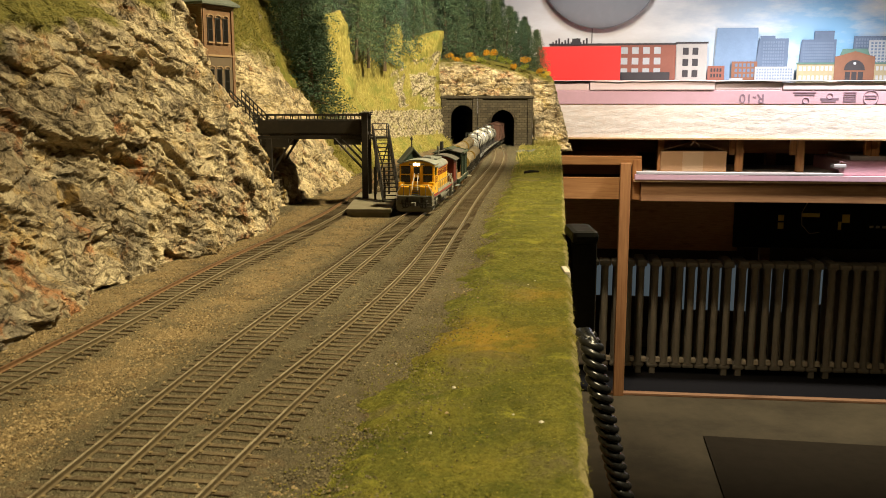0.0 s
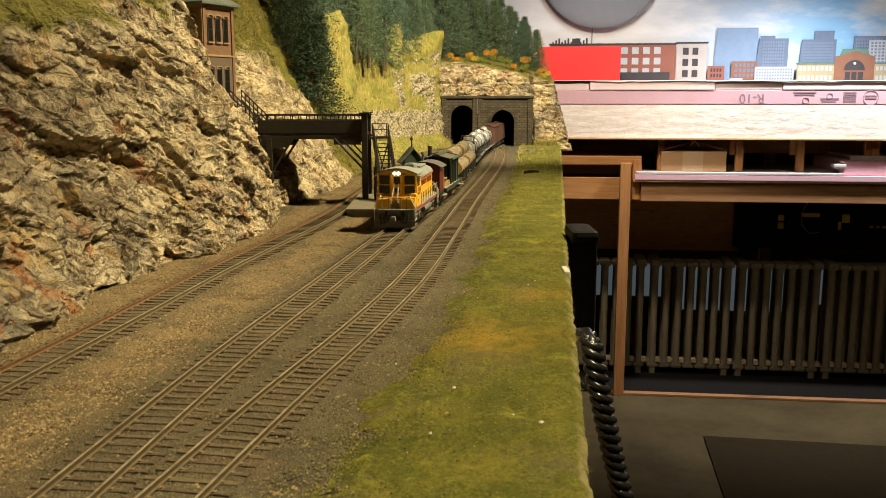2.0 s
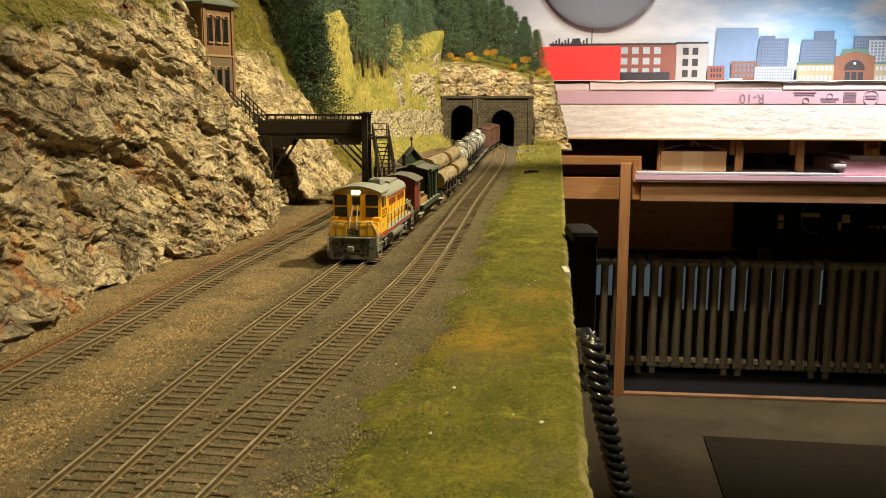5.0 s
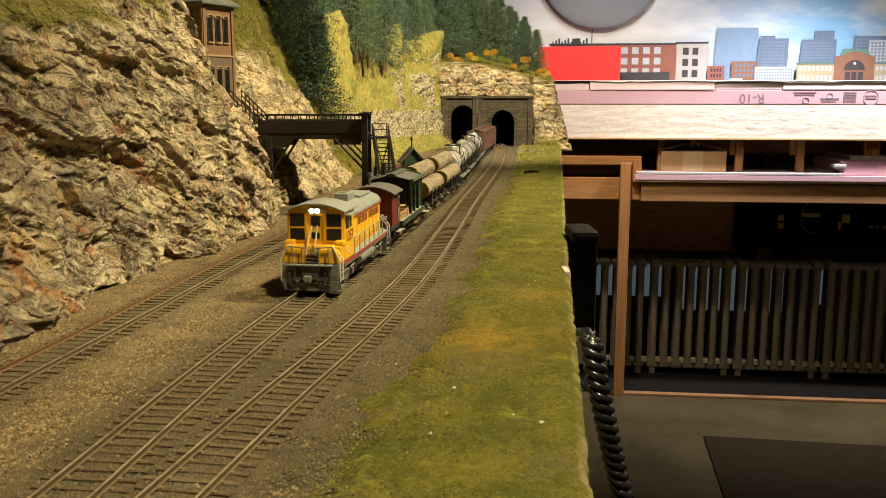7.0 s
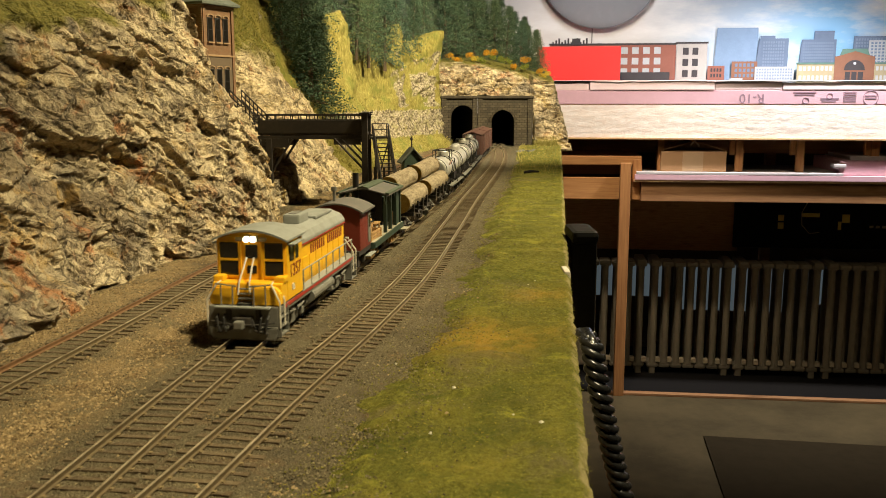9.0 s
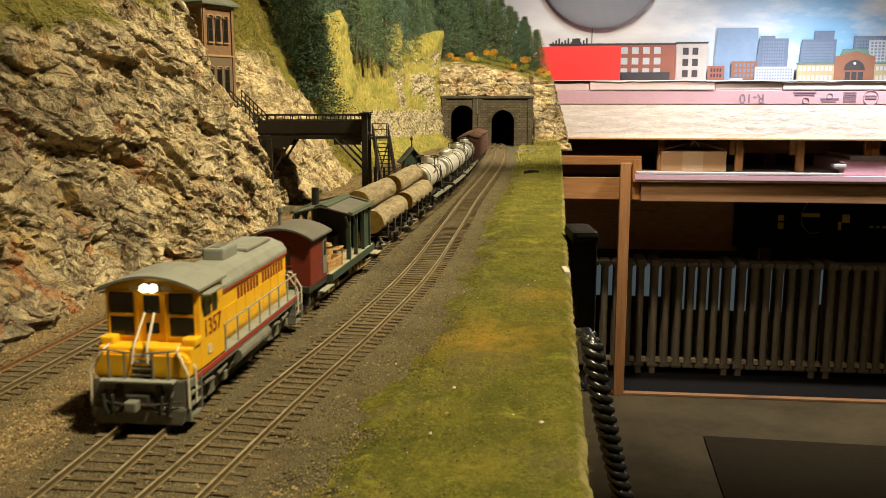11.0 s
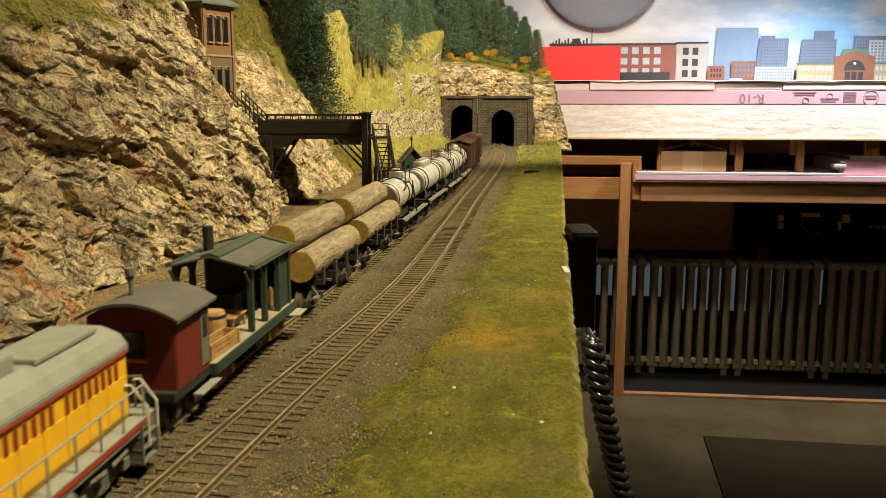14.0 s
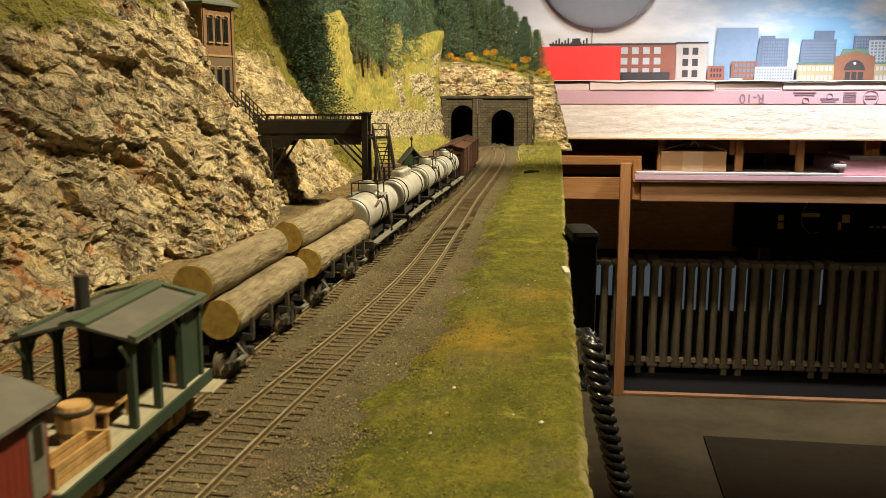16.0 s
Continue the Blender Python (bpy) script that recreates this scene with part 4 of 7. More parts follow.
def hut():
    h = thing("trackside_hut", "small dark green wooden hut with steep gable roof", "hut", pose(-0.0435, 1.26, -0.006, 0, 0, 12))
    part("walls", prism([(-0.0125, 0), (0.0125, 0), (0.0125, 0.0270), (0.0, 0.0420), (-0.0125, 0.0270)], 1, -0.013, 0.013), M["green"], h)
    for s in (-1, 1):
        part("roof", prism([(0.0, 0.0435), (s * 0.0180, 0.0235), (s * 0.0180, 0.0250), (0.0, 0.0455)], 1, -0.0165, 0.0165), M["hut_roof"], h, "grey-green shingled roof")
        for k in range(2):
            x = s * 0.0072
            part("window", box(x - 0.0020, x + 0.0020, -0.0134, -0.0128, 0.012, 0.022), M["dark_glass"], h)
    bm = bmesh.new()
    for k in range(9):
        x = -0.0120 + k * 0.0030
        add_box(bm, x - 0.0003, x + 0.0003, -0.0134, -0.0128, 0.0, 0.026)
    part("battens", bm, M["green"], h)
    part("finial", tube([(0, 0, 0.043), (0, 0, 0.054), (0, 0, 0.057), (0, 0, 0.060)], [0.0014, 0.0009, 0.0022, 0.0004], 8), M["iron"], h)
    part("door", box(-0.0028, 0.0028, -0.0136, -0.0126, 0.001, 0.020, 0.0002), M["black"], h)


def rock_stairs():
    st = thing("hillside_stairs", "black iron stairway from tower door down to the footbridge", "stairs")
    top, low = Vector((-0.238, 1.052, 0.1045)), Vector((-0.190, 0.972, 0.0740))
    side = Vector((0.75, 0.5, 0)).normalized() * 0.007
    for s in (-1, 1):
        part("stringer", tube([top + side * s, low + side * s], 0.0014, 6), M["iron"], st)
        up = Vector((0, 0, 0.012))
        bm = bmesh.new()
        for f in (1.0, 0.5):
            add_tube(bm, [top + side * s + up * f, low + side * s + up * f], 0.0007, 6)
        for k in range(8):
            q = top.lerp(low, k / 7) + side * s
            add_tube(bm, [q, q + up], 0.0007, 6)
        part("hand_rail", bm, M["iron"], st)
    for k in range(16):
        q = top.lerp(low, (k + 0.5) / 16)
        part("tread", box(-0.007, 0.007, -0.0022, 0.0022, -0.0004, 0.0004, 0, pose(q.x, q.y, q.z, 0, 0, 31)), M["iron"], st)


# ---------------------------------------------------------------- trees and bushes
n = Nodes("conifer_needles", 0.85, spec=0.15)
c = n.ramp(n.island(), [(0.0, (0.034, 0.058, 0.030)), (0.5, (0.072, 0.112, 0.058)), (0.85, (0.115, 0.160, 0.078)), (1.0, (0.17, 0.20, 0.085))])
n.base(n.mix(c, (0.045, 0.095, 0.080), n.ramp(n.per_object(), [(0.0, (0, 0, 0)), (1.0, (0.5,) * 3)])))
M["needles"] = n.mat
M["trunk"] = painted("brown_bark", (0.07, 0.045, 0.025), 0.9, amount=0.4, scale=300)
for key, cols in (("orange_flock", ((0.35, 0.15, 0.01), (0.62, 0.33, 0.03))), ("yellow_flock", ((0.40, 0.28, 0.02), (0.66, 0.50, 0.08))), ("green_flock", ((0.10, 0.13, 0.015), (0.28, 0.30, 0.05)))):
    n = Nodes(key, 0.9, spec=0.1)
    n.base(n.ramp(n.island(), [(0.0, cols[0]), (1.0, cols[1])]))
    M[key] = n.mat


def leaf_mesh(name, centres, size, material, seed):
    """Many small three-sided leaf tufts as one mesh."""
    rng = np.random.default_rng(seed)
    k = len(centres)
    d = rng.normal(0, 1, (k, 3, 3))
    d /= np.linalg.norm(d, axis=2, keepdims=True)
    s = size * rng.uniform(0.5, 1.3, (k, 1, 1))
    v = (np.asarray(centres)[:, None] + d * s).reshape(-1, 3)
    f = np.arange(3 * k).reshape(-1, 3)
    me = bpy.data.meshes.new(name)
    me.from_pydata(v.tolist(), [], f.tolist())
    me.materials.append(material)
    return me


def conifer_meshes(seed):
    """A unit-high fir: tiers of drooping boughs covered with tufts."""
    rng = np.random.default_rng(seed)
    pts = []
    bm = bmesh.new()
    add_tube(bm, [(0, 0, -0.05), (0, 0, 0.35), (0.01, 0, 0.7), (0, 0, 0.97)], [0.022, 0.017, 0.010, 0.002], 7)
    for b in range(190):
        h = 0.06 + 0.92 * (b / 190) ** 0.9
        a = b * 2.4 + rng.uniform(-0.5, 0.5)
        length = (0.30 * (1 - h) ** 0.9 + 0.018) * rng.uniform(0.65, 1.2)
        droop = 0.10 + 0.25 * rng.random()
        tip = (math.cos(a) * length, math.sin(a) * length, h - droop * length)
        if b % 3 == 0:
            add_tube(bm, [(0, 0, h), tip], [0.005, 0.0012], 4)
        for q in range(64):
            u = 0.12 + 0.9 * rng.random() ** 0.8
            w = 0.035 * (1.1 - 0.6 * u)
            pts.append((tip[0] * u + rng.normal(0, w), tip[1] * u + rng.normal(0, w), h + (tip[2] - h) * u + rng.normal(0, 0.016)))
    tr = bpy.data.meshes.new("trunk")
    bm.to_mesh(tr)
    bm.free()
    tr.materials.append(M["trunk"])
    return tr, leaf_mesh("crown", pts, 0.0115, M["needles"], seed)


fir_kinds = [conifer_meshes(s) for s in (11, 12, 13, 14)]


def fir(x, y, z, height, wide, k):
    t = thing("fir_tree", "dark green model fir with ragged drooping boughs", "tree", group="firs on the ridge")
    t.matrix_world = Matrix.Translation((x, y, z)) @ pose(0, 0, 0, random.uniform(-4, 4), random.uniform(-4, 4), random.uniform(0, 360)) @ Matrix.Diagonal((height * wide, height * wide, height, 1))
    for name, me in zip(("trunk", "crown"), fir_kinds[k % 4]):
        new(name, me).parent = t


def bush(x, y, z, r, key, label, name="bush"):
    rng = np.random.default_rng(int(abs(x) * 10000 + y * 100))
    pts = []
    for b in range(5):
        c0 = rng.normal(0, r * 0.45, 3) * (1, 1, 0.5)
        for q in range(110):
            d = rng.normal(0, 1, 3)
            d *= r * 0.62 * rng.uniform(0.75, 1.08) / np.linalg.norm(d)
            pts.append(c0 + d * (1, 1, 0.8))
    ob = new(name, leaf_mesh(name, pts, r * 0.15, M[key], 5))
    ob.matrix_world = pose(x, y, z)
    tagged(ob, label, "bush", "ridge bushes")


def woods():
    def at(px, d):
        return (px - 784) / 1600 * d

    def height_of(py, d):
        return 0.111 + (168 - py) / 1600 * d

    # (across, foot, top, depth, width)
    rows = [
        (555, 206, 30, 1.36, 1.45), (522, 160, 10, 1.44, 1.2), (562, 182, 20, 1.42, 1.1), (548, 110, -60, 1.50, 1.0),
        (465, 52, -100, 1.50, 1.0), (495, 56, -90, 1.56, 1.0), (530, 50, -110, 1.62, 0.9), (565, 52, -100, 1.66, 0.95), (590, 50, -105, 1.72, 0.9),
        (634, 86, -62, 1.74, 0.85), (655, 100, -52, 1.78, 0.9), (683, 106, -44, 1.84, 0.9), (706, 92, -60, 1.92, 0.8), (640, 60, -110, 1.86, 0.9), (672, 60, -100, 1.96, 0.9), (700, 55, -100, 2.05, 0.8),
        (730, 102, -30, 2.00, 0.75), (750, 88, -50, 2.06, 0.7), (738, 60, -90, 2.12, 0.75),
        (790, 100, -46, 2.20, 1.0), (806, 106, -24, 2.22, 1.0), (820, 96, -58, 2.28, 1.0), (838, 100, -20, 2.26, 1.0), (856, 98, -12, 2.30, 1.0),
        (874, 104, 0, 2.26, 1.0), (892, 108, 12, 2.24, 1.0), (906, 106, 22, 2.32, 1.0), (918, 118, 36, 2.22, 1.05), (933, 118, 44, 2.26, 1.05), (951, 128, 52, 2.20, 1.05),
        (770, 74, -80, 2.30, 1.0), (800, 70, -70, 2.40, 1.0), (845, 80, -40, 2.40, 1.0), (880, 86, -10, 2.42, 1.0), (925, 100, 30, 2.40, 1.0), (508, 92, -50, 1.42, 1.0), (556, 100, -50, 1.56, 1.0),
    ]
    for k, (px, foot, top, d, wide) in enumerate(rows):
        z0, z1 = height_of(foot, d), height_of(top, d)
        fir(at(px, d), d, z0 - 0.016, z1 - z0 + 0.010, wide, k)
    spots = [(795, 103, "orange_flock"), (810, 108, "orange_flock"), (828, 100, "orange_flock"), (840, 106, "yellow_flock"), (858, 97, "orange_flock"), (868, 103, "green_flock"), (884, 106, "green_flock"), (873, 96, "orange_flock"), (897, 110, "green_flock"), (907, 120, "orange_flock"), (926, 108, "orange_flock"), (925, 120, "green_flock"), (955, 128, "orange_flock"), (962, 134, "yellow_flock"), (850, 108, "green_flock")]
    for px, py, key in spots:
        d = 2.135
        word = key.split("_")[0]
        bush(at(px, d), d, height_of(py, d), 0.0095, key, "small %s autumn foliage clump on the ridge" % word)


# ---------------------------------------------------------------- bench and room beyond the aisle
BENCH = pose(3.454 * math.sin(radians(6.3)), 3.454 * math.cos(radians(6.3)), 0, 0, 0, -6.3)
M["pine"] = timber("warm_pine", (0.50, 0.25, 0.085), (0.33, 0.14, 0.045), 9, (0.8, 14, 14))
M["pine_up"] = timber("warm_pine_upright", (0.46, 0.22, 0.075), (0.29, 0.12, 0.04), 9, (14, 14, 0.8))
M["ply"] = timber("plywood_edge", (0.62, 0.42, 0.22), (0.40, 0.24, 0.11), 20, (1, 10, 10))
# Pine's darker copy: the beam's shade is in this colour; table uses it too.
M["shade_wood"] = timber("shaded_brown_timber", (0.36, 0.19, 0.08), (0.22, 0.10, 0.04), 8, (0.8, 12, 12))
M["pink"] = painted("pink_foam", (0.60, 0.37, 0.42), 0.75, (0.48, 0.30, 0.30), 0.4, 12)
M["pale_foam"] = painted("pale_pink_foam_top", (0.76, 0.60, 0.58), 0.75, (0.5, 0.38, 0.32), 0.4, 9)
M["ink"] = painted("grey_print", (0.27, 0.18, 0.22), 0.7, amount=0.1)
M["white_board"] = painted("white_foam_board", (0.46, 0.43, 0.42), 0.7, (0.36, 0.33, 0.31), 0.35, 12)
M["card"] = painted("brown_cardboard", (0.40, 0.23, 0.11), 0.85, (0.28, 0.16, 0.08), 0.4, 20)
M["tape"] = painted("clear_parcel_tape", (0.46, 0.31, 0.18), 0.3, (0.38, 0.25, 0.14), 0.3, 30)
M["rad"] = painted("dark_bronze_radiator_paint", (0.20, 0.165, 0.105), 0.42, (0.09, 0.07, 0.05), 0.5, 25)
M["brass"] = painted("worn_bright_foot", (0.45, 0.36, 0.22), 0.4, (0.2, 0.15, 0.09), 0.5, 60)
M["tag"] = painted("yellow_paper", (0.80, 0.62, 0.16), 0.7, (0.5, 0.36, 0.1), 0.3, 60)
# grey of the round shadow on the backdrop, put into a colour
M["shadow_disc_grey"] = painted("backdrop_shadow_grey", (0.235, 0.25, 0.275), 0.9, (0.19, 0.20, 0.22), 0.3, 6)
M["red_block"] = painted("bright_red_card", (0.80, 0.028, 0.025), 0.6, (0.6, 0.03, 0.03), 0.2, 10)
n = Nodes("crinkled_fascia", 0.85)
f = n.noise(75, 7, 0.6, (0.5, 1, 1.5), 0.8)
n.base(n.mix((0.84, 0.76, 0.68), (0.78, 0.66, 0.56), n.grey(f, 0.4, 0.62))).bump(f, 0.005, 0.35)
M["fascia"] = n.mat
n = Nodes("worn_floor", 0.8, spec=0.12)
f = n.noise(5, 8, 0.65)
c = n.mix((0.088, 0.066, 0.030), (0.056, 0.042, 0.019), n.grey(f, 0.35, 0.65))
c = n.mix(c, (0.13, 0.10, 0.055), n.ramp(n.noise(60, 6, 0.7), [(0.6, (0, 0, 0)), (0.75, (0.4,) * 3)]))
n.base(c).bump(n.noise(30, 5), 0.001, 0.4).roughness(f, 0.65, 0.9)
M["floor"] = n.mat
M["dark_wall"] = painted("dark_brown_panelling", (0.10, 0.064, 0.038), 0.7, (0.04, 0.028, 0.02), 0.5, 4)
M["room_wall"] = painted("cream_wall", (0.55, 0.47, 0.35), 0.85, (0.45, 0.37, 0.27), 0.3, 3)
# dark tone of the shadow that is painted on the floor
M["floor_shadow"] = painted("floor_shadow_brown", (0.030, 0.022, 0.011), 0.95, (0.020, 0.015, 0.008), 0.5, 20, spec=0.05)
M["plastic"] = painted("black_plastic", (0.010, 0.010, 0.010), 0.55, (0.02, 0.018, 0.016), 0.3, 60, spec=0.12)
M["cord"] = painted("glossy_black_cord", (0.010, 0.010, 0.010), 0.25, (0.03, 0.03, 0.03), 0.2, 90, spec=0.6)
n = Nodes("printed_sky", 0.8)
sep = n.t.nodes.new("ShaderNodeSeparateXYZ")
n.link(n.coords, sep.inputs[0])
up = n.t.nodes.new("ShaderNodeMapRange")
up.inputs[1].default_value, up.inputs[2].default_value = 0.35, 1.2
n.link(sep.outputs["X"], up.inputs[0])
c = n.mix((0.74, 0.72, 0.70), (0.26, 0.52, 0.80), up.outputs[0])
cl = n.noise(3.2, 8, 0.6, (0.7, 1, 2.2))
c = n.mix(c, (0.86, 0.87, 0.87), n.ramp(cl, [(0.44, (0, 0, 0)), (0.62, (0.9,) * 3)]))
n.base(c)
M["sky"] = n.mat


def print_mat(key, colour):
    M[key] = painted("printed_" + key, colour, 0.8, tuple(v * 0.7 for v in colour), 0.4, 25)


for key, colour in (("mill_red", (0.29, 0.115, 0.085)), ("mill_grey", (0.46, 0.43, 0.41)), ("haze_blue", (0.22, 0.32, 0.47)), ("slate_blue", (0.14, 0.19, 0.28)), ("pane_white", (0.47, 0.50, 0.53)), ("pane_dim", (0.19, 0.25, 0.35)), ("station_buff", (0.40, 0.34, 0.21)), ("station_red", (0.25, 0.12, 0.075)), ("print_dark", (0.06, 0.055, 0.06)), ("green_roof", (0.12, 0.22, 0.18))):
    print_mat(key, colour)


def bench_thing(name, label, category, group="", kind=""):
    return thing(name, label, category, BENCH, group, kind)


def room():
    f = part("floor", box(-2.5, 4.0, -2.5, 5.5, -1.10, -1.05), M["floor"])
    tagged(f, "worn grey-brown painted floor", "floor", kind="structure")
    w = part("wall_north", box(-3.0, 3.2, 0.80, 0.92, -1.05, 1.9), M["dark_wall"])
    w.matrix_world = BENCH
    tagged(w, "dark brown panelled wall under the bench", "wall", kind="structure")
    for nm, b in (("wall_east", (3.2, 3.3, -2.5, 5.0, -1.05, 1.9)), ("wall_west", (-1.35, -1.25, -2.5, 5.0, -1.05, 1.9)), ("wall_south", (-2.5, 3.4, -2.6, -2.5, -1.05, 1.9))):
        tagged(part(nm, box(*b), M["room_wall"]), "plain cream room wall", "wall", kind="structure")
    tagged(part("ceiling", box(-2.5, 4.0, -2.6, 5.0, 1.85, 1.95), M["white_board"]), "plain white ceiling", "ceiling", kind="structure")
    s = part("backdrop", box(-1.4, 2.2, 0.60, 0.604, 0.02, 1.45), M["sky"])
    s.matrix_world = BENCH
    tagged(s, "printed backdrop board of pale cloudy sky", "backdrop", kind="structure")


def flat_building(u0, u1, z0, z1, w, body, label, windows=(), roof=None, lean=0.0, pane="pane_white"):
    """A printed card building standing before the sky board."""
    b = bench_thing("card_building", label, "backdrop cutout", "printed city")
    part("card", prism([(u0, z0), (u1, z0), (u1, z1), (u0 + lean, z1)], 1, w, w + 0.003), M[body], b)
    for a0, a1, c0, c1, nu, nz in windows:
        du, dz = (a1 - a0) / nu, (c1 - c0) / nz
        for i in range(nu):
            for j in range(nz):
                part("window", box(a0 + du * (i + 0.2), a0 + du * (i + 0.8), w - 0.001, w + 0.001, c0 + dz * (j + 0.22), c0 + dz * (j + 0.85)), M[pane], b)
    if roof:
        part("roof_line", box(u0 + lean - 0.004, u1 + 0.004, w - 0.002, w + 0.003, z1 - 0.001, z1 + 0.006), M[roof], b)
    return b


def city():
    flat_building(0.02, 0.554, 0.14, 0.322, 0.570, "mill_red", "printed red brick mill with rows of pale windows", [(0.315, 0.50, 0.185, 0.318, 4, 3), (0.06, 0.30, 0.185, 0.318, 6, 3)], "print_dark")
    flat_building(0.556, 0.684, 0.14, 0.326, 0.568, "mill_grey", "printed pale grey mill end wall", [(0.575, 0.655, 0.175, 0.315, 2, 3)], "print_dark", pane="print_dark")
    flat_building(0.31, 0.53, 0.14, 0.206, 0.560, "print_dark", "printed low dark shed")
    flat_building(0.69, 0.76, 0.14, 0.232, 0.575, "mill_red", "printed small red brick house", [(0.70, 0.75, 0.18, 0.225, 4, 2)], pane="print_dark")
    flat_building(0.714, 0.895, 0.14, 0.390, 0.590, "haze_blue", "printed hazy blue office slab", lean=0.012)
    flat_building(0.880, 1.020, 0.14, 0.345, 0.584, "slate_blue", "printed grey-blue stepped tower", [(0.915, 1.005, 0.20, 0.335, 9, 10)], lean=0.020, pane="pane_dim")
    flat_building(0.905, 0.965, 0.345, 0.356, 0.585, "slate_blue", "printed grey-blue tower crown card")
    flat_building(0.790, 0.895, 0.14, 0.250, 0.578, "station_red", "printed dim red warehouse", [(0.80, 0.885, 0.18, 0.245, 5, 3)], pane="slate_blue")
    flat_building(0.885, 1.045, 0.14, 0.228, 0.572, "pane_white", "printed white commercial block", [(0.89, 1.04, 0.16, 0.222, 14, 5)], pane="pane_dim")
    flat_building(0.780, 0.835, 0.14, 0.180, 0.566, "pane_white", "printed small white houses", [(0.785, 0.83, 0.15, 0.175, 4, 1)], pane="print_dark")
    flat_building(1.060, 1.215, 0.14, 0.340, 0.588, "slate_blue", "printed wide dark office tower", [(1.08, 1.205, 0.22, 0.33, 14, 9)], lean=0.015, pane="pane_dim")
    flat_building(1.125, 1.205, 0.33, 0.375, 0.589, "slate_blue", "printed upper setback of the office tower")
    flat_building(1.275, 1.52, 0.14, 0.352, 0.586, "slate_blue", "printed grey tower with white wing", [(1.29, 1.40, 0.22, 0.345, 10, 9)], lean=0.01, pane="pane_dim")
    flat_building(1.345, 1.52, 0.14, 0.335, 0.583, "pane_white", "printed white high-rise wing", [(1.35, 1.50, 0.2, 0.33, 10, 10)], pane="pane_dim")
    flat_building(1.055, 1.52, 0.14, 0.238, 0.564, "station_buff", "printed buff station wing with arched windows", [(1.06, 1.20, 0.165, 0.195, 8, 1), (1.06, 1.20, 0.205, 0.232, 8, 1), (1.37, 1.50, 0.165, 0.195, 8, 1), (1.37, 1.50, 0.205, 0.232, 8, 1)], "green_roof")
    hall = bench_thing("card_building", "printed red station hall with a great arched window", "backdrop cutout", "printed city")
    part("card", prism([(1.205, 0.14), (1.365, 0.14), (1.365, 0.268), (1.345, 0.272), (1.285, 0.290), (1.225, 0.272), (1.205, 0.268)], 1, 0.560, 0.5635), M["station_red"], hall)
    arch = [(1.285 + 0.042 * math.cos(q), 0.212 + 0.042 * math.sin(q)) for q in (math.pi * i / 12 for i in range(13))]
    part("arch_window", prism(arch, 1, 0.5585, 0.5605), M["print_dark"], hall)
    part("clock", tube([(1.285, 0.5580, 0.240), (1.285, 0.5590, 0.240)], 0.006, 14), M["pane_white"], hall)
    for k in (-1, 0, 1):
        part("doorway", box(1.285 + k * 0.026 - 0.010, 1.285 + k * 0.026 + 0.010, 0.5585, 0.5605, 0.155, 0.205), M["print_dark"], hall)
    part("hall_roof", prism([(1.225, 0.273), (1.345, 0.273), (1.335, 0.300), (1.235, 0.300)], 1, 0.5640, 0.5660), M["green_roof"], hall)
    block = bench_thing("red_block", "bright red card-covered box on the bench", "box")
    part("carton", box(-0.03, 0.301, 0.300, 0.380, 0.165, 0.302, 0.002), M["red_block"], block)
    mast = bench_thing("roof_mast", "thin dark roof mast and pipes above the mill", "mast")
    part("mast", box(0.197, 0.2005, 0.566, 0.569, 0.322, 0.44), M["print_dark"], mast)
    for k in range(12):
        u = 0.03 + 0.013 * k
        part("roof_pipe", box(u, u + 0.008, 0.566, 0.569, 0.320, 0.334 + 0.008 * ((k * 7) % 3)), M["print_dark"], mast)
    part("roof_cabin", box(0.115, 0.150, 0.564, 0.569, 0.322, 0.349), M["print_dark"], mast)


